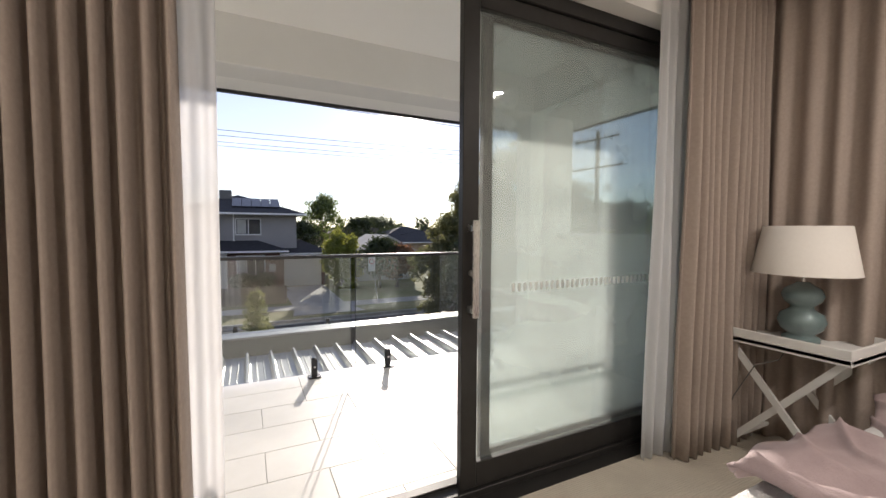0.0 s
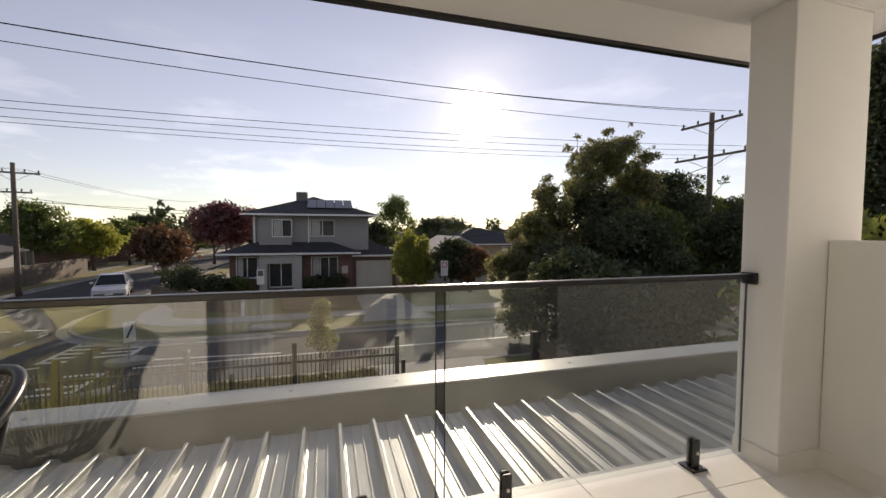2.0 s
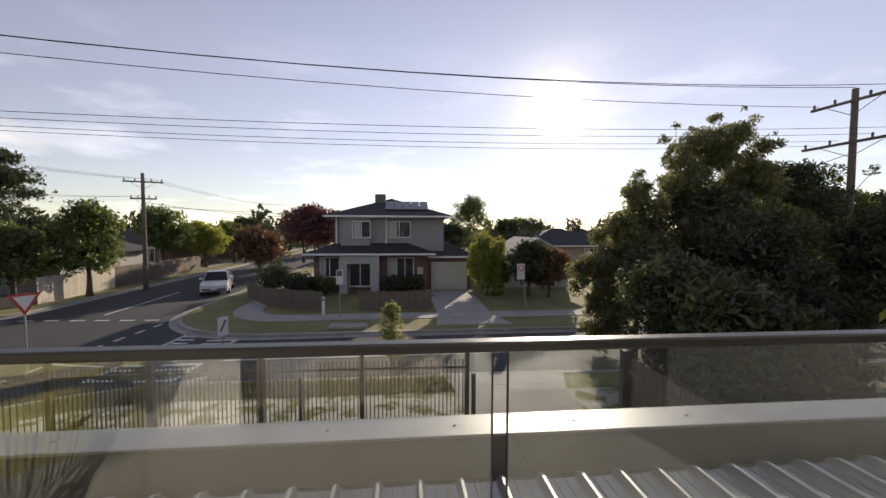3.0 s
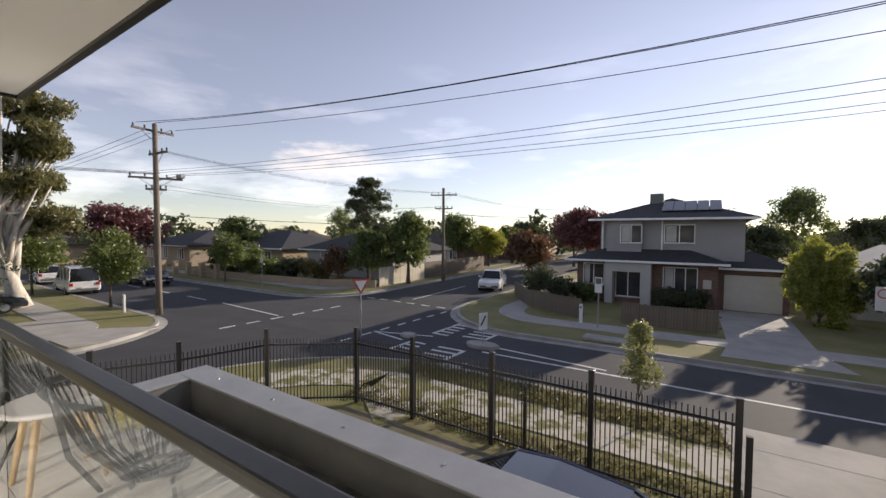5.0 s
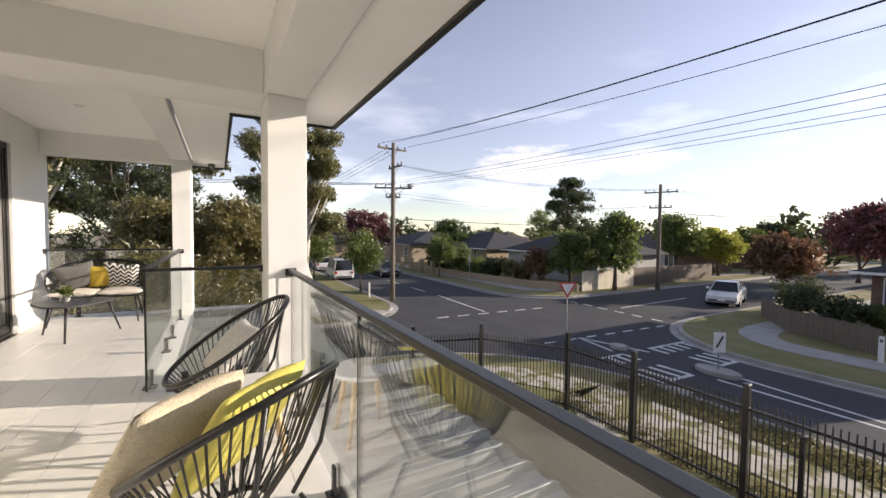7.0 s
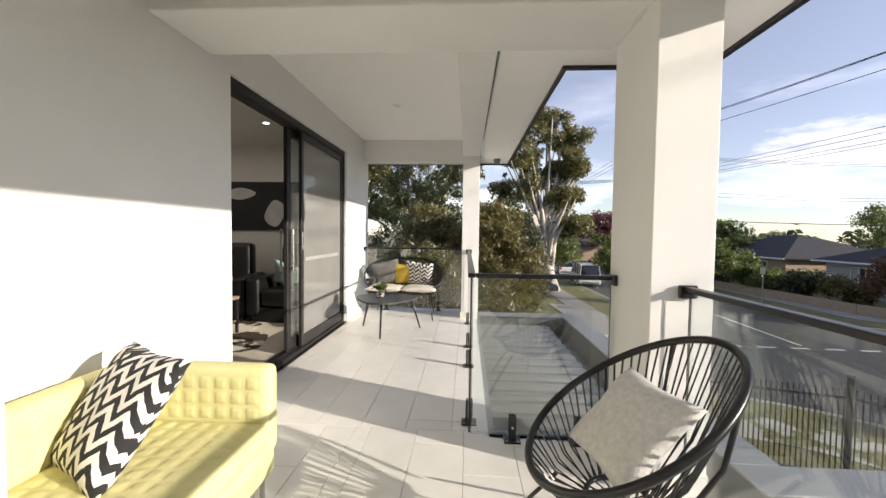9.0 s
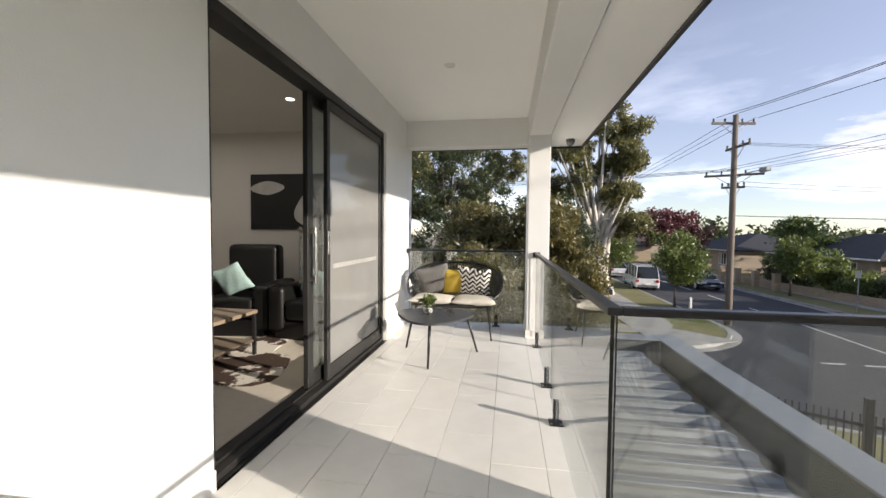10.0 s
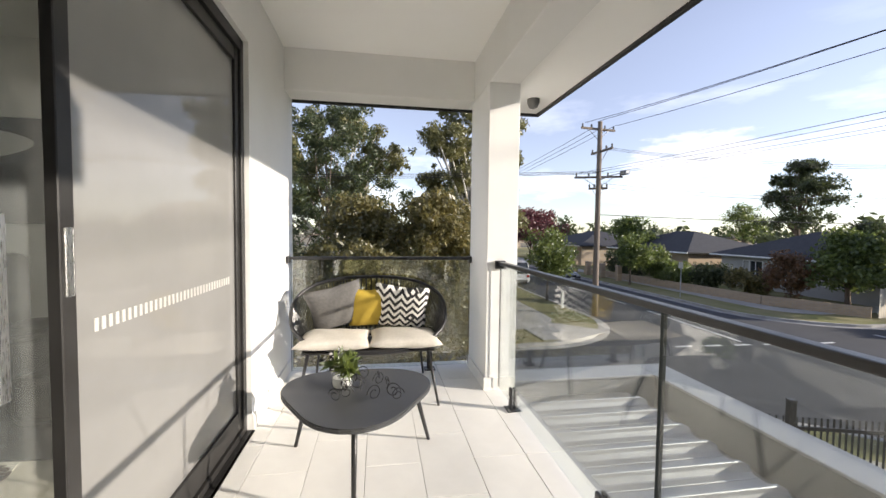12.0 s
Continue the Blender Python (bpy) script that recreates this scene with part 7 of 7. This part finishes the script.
armchair((-6.30, -1.25, 0.004), -82, "black leather armchair with an aqua cushion")
armchair((-6.30, -0.12, 0.004), -92, "black leather armchair beside the sliding door")
cushion((-6.05, -1.22, 0.66), (62, 20, -90), 0.42, 0.40, 0.12, AQUA, "aqua linen cushion on an armchair")
cushion((-6.05, -0.12, 0.66), (62, -18, -90), 0.42, 0.40, 0.12, AQUA, "aqua linen cushion on an armchair")
art = thing("artwork", "black canvas with pale abstract shapes", "artwork", (-7.06, -0.9, 1.69))
part("canvas", boxes((0.0, 0.03, -0.75, 0.75, -0.40, 0.40), bevel=0.004), ARTBLACK, art)
for cy, cz, ry, rz, ph in ((0.12, -0.12, 0.16, 0.22, 0.3), (-0.48, 0.20, 0.22, 0.10, 1.2)):
    bm = bmesh.new()
    v = [bm.verts.new((0.0325, cy + ry * math.cos(t * math.pi / 12) * (1 + 0.25 * math.sin(2 * t * math.pi / 12 + ph)), cz + rz * math.sin(t * math.pi / 12))) for t in range(24)]
    w = [bm.verts.new((0.0302, p.co.y, p.co.z)) for p in v]
    bm.faces.new(v)
    for k in range(24):
        bm.faces.new((v[k], v[(k + 1) % 24], w[(k + 1) % 24], w[k]))
    part("painted_shape", bm, ARTPALE, art, "pale painted shape")
lt = thing("low_table", "dark timber and black steel low table with a shelf", "table", (-4.9, -1.03, 0))
part("tabletop", boxes((-0.45, 0.45, -0.62, 0.62, 0.43, 0.465), bevel=0.004), WOODDARK, lt)
part("shelf", boxes((-0.43, 0.43, -0.60, 0.60, 0.14, 0.165), bevel=0.004), WOODDARK, lt)
for x in (-0.44, 0.41):
    for y in (-0.61, 0.58):
        part("leg", boxes((x, x + 0.03, y, y + 0.03, 0.008, 0.43)), BLACK, lt)
rug = thing("cowhide_rug", "brown and white cowhide rug on the carpet", "rug", (-5.0, -0.72, 0.004))
rngr = random.Random(12)
ol = []
for i in range(40):
    a = 2 * math.pi * i / 40
    r = 0.80 + 0.16 * math.cos(4 * a + 0.6) + 0.07 * math.sin(7 * a)
    ol.append((r * 1.05 * math.cos(a), r * 0.95 * math.sin(a)))
part("hide", prism(bmesh.new(), ol, 0.0, 0.006), HIDE, rug)
va = thing("bobble_vase", "white bobble vase holding dark dried leaves", "vase", (-4.72, -0.72, 0.465))
prof = [(0.05, 0.0)]
for k in range(5):
    for t in range(7):
        a = math.pi * (t + 0.5) / 7
        prof.append((0.045 + 0.026 * math.sin(a), 0.005 + k * 0.066 + 0.033 * (1 - math.cos(a))))
prof += [(0.035, 0.345), (0.04, 0.37)]
part("vase", lathe(bmesh.new(), prof, 28), CERAMIC, va, smooth=True)
lv_ = new("dried_leaf", leaf_mesh("dried_leaf", [(-0.05, -0.10, 0.48, 0.10), (0.0, 0.03, 0.47, 0.08), (0, -0.22, 0.46, 0.06)], 70, 0.05, DEEP, rngp, long=1.6))
lv_.parent = va
part("stem", rods(((0, 0, 0.36), (-0.05, -0.10, 0.50), 0.003), ((0, 0, 0.36), (0, 0.04, 0.48), 0.003), ((0, 0, 0.36), (0, -0.22, 0.47), 0.003), seg=5), BARK, va)
kn = thing("knot_ornament", "pale carved knot ornament on the low table", "ornament", (-4.72, -0.98, 0.465))
part("knot", tube(bmesh.new(), [(0.07 * math.sin(t) + 0.05 * math.sin(2 * t), 0.06 * math.cos(t) - 0.05 * math.cos(2 * t), 0.045 + 0.025 * math.sin(3 * t)) for t in [i * 2 * math.pi / 40 for i in range(40)]], 0.017, 8, True), CREAM, kn, smooth=True)
for x, y in ((0.6, -0.4), (2.4, -0.4), (0.6, -2.2), (2.4, -2.2)):
    dl = thing("downlight", "lit recessed ceiling downlight in the bedroom", "downlight", (x, y, 2.70))
    part("trim_ring", lathe(bmesh.new(), [(0.055, 0.0), (0.055, -0.006), (0.05, -0.008), (0.05, -0.002)], 24), WHITEPAINT, dl)
for x, y in ((-5.73, -0.26), (-4.2, -1.9), (-5.78, -2.04)):
    dl = thing("downlight", "lit recessed ceiling downlight in the living room", "downlight", (x, y, 2.70))
    part("trim_ring", lathe(bmesh.new(), [(0.055, 0.0), (0.055, -0.006), (0.042, -0.008), (0.042, -0.002)], 24), WHITEPAINT, dl)
    part("lens", rods(((0, 0, -0.003), (0, 0, -0.001), 0.041), seg=24), LAMPGLOW, dl, "glowing lens")


# ---------------------------------------------------------------- balcony tiles
def lay_tiles(floor_name, label, x0, x1, y0, y1, rows_from, pitch_x=0.6, pitch_y=0.3, x_off=0.07, gap=0.003, clip=()):
    """Running-bond porcelain tiles, each one a piece of its own, cut at the edges."""
    fl = thing(floor_name, label, "floor", kind="structure")
    cache = {}
    k0 = math.floor((y0 - rows_from) / pitch_y)
    for k in range(k0, math.ceil((y1 - rows_from) / pitch_y)):
        ya, yb = max(rows_from + k * pitch_y, y0), min(rows_from + (k + 1) * pitch_y, y1)
        if yb - ya < 0.02:
            continue
        off = x_off + (pitch_x / 2 if k % 2 else 0)
        i = math.floor((x0 - off) / pitch_x)
        while off + i * pitch_x < x1:
            xa, xb = max(off + i * pitch_x, x0), min(off + (i + 1) * pitch_x, x1)
            i += 1
            if xb - xa < 0.02:
                continue
            key = (round(xb - xa, 3), round(yb - ya, 3))
            if key not in cache:
                w, h = key[0] / 2 - gap / 2, key[1] / 2 - gap / 2
                cache[key] = mesh_of(boxes((-w, w, -h, h, -0.010, 0.0), bevel=0.0015), "tile", TILE)
            t = new("tile", cache[key])
            t.parent, t.location = fl, ((xa + xb) / 2, (ya + yb) / 2, 0.0)
    return fl


lay_tiles("floor_main", "pale porcelain balcony floor tiles", -3.10, 2.905, WALL1, 3.30, 3.30)
lay_tiles("floor_edge", "narrow border tiles under the front glass", -2.56, 2.605, 3.30, 3.56, 3.30, pitch_y=0.26, x_off=0.37)
lay_tiles("floor_niche", "pale porcelain tiles in front of the sofa wall", -3.10, STEP, WALL2, WALL1, 3.30)
lay_tiles("floor_far", "pale porcelain tiles of the far bay", -7.30, -3.10, WALL2, 2.32, 2.32)
lay_tiles("floor_far_edge", "narrow border tiles of the far bay", -7.30, -3.10, 2.32, 2.56, 2.32, pitch_y=0.24, x_off=0.37)
lay_tiles("floor_return", "tiles beside the return glass", -3.10, -3.03, 2.56, 3.30, 3.30)
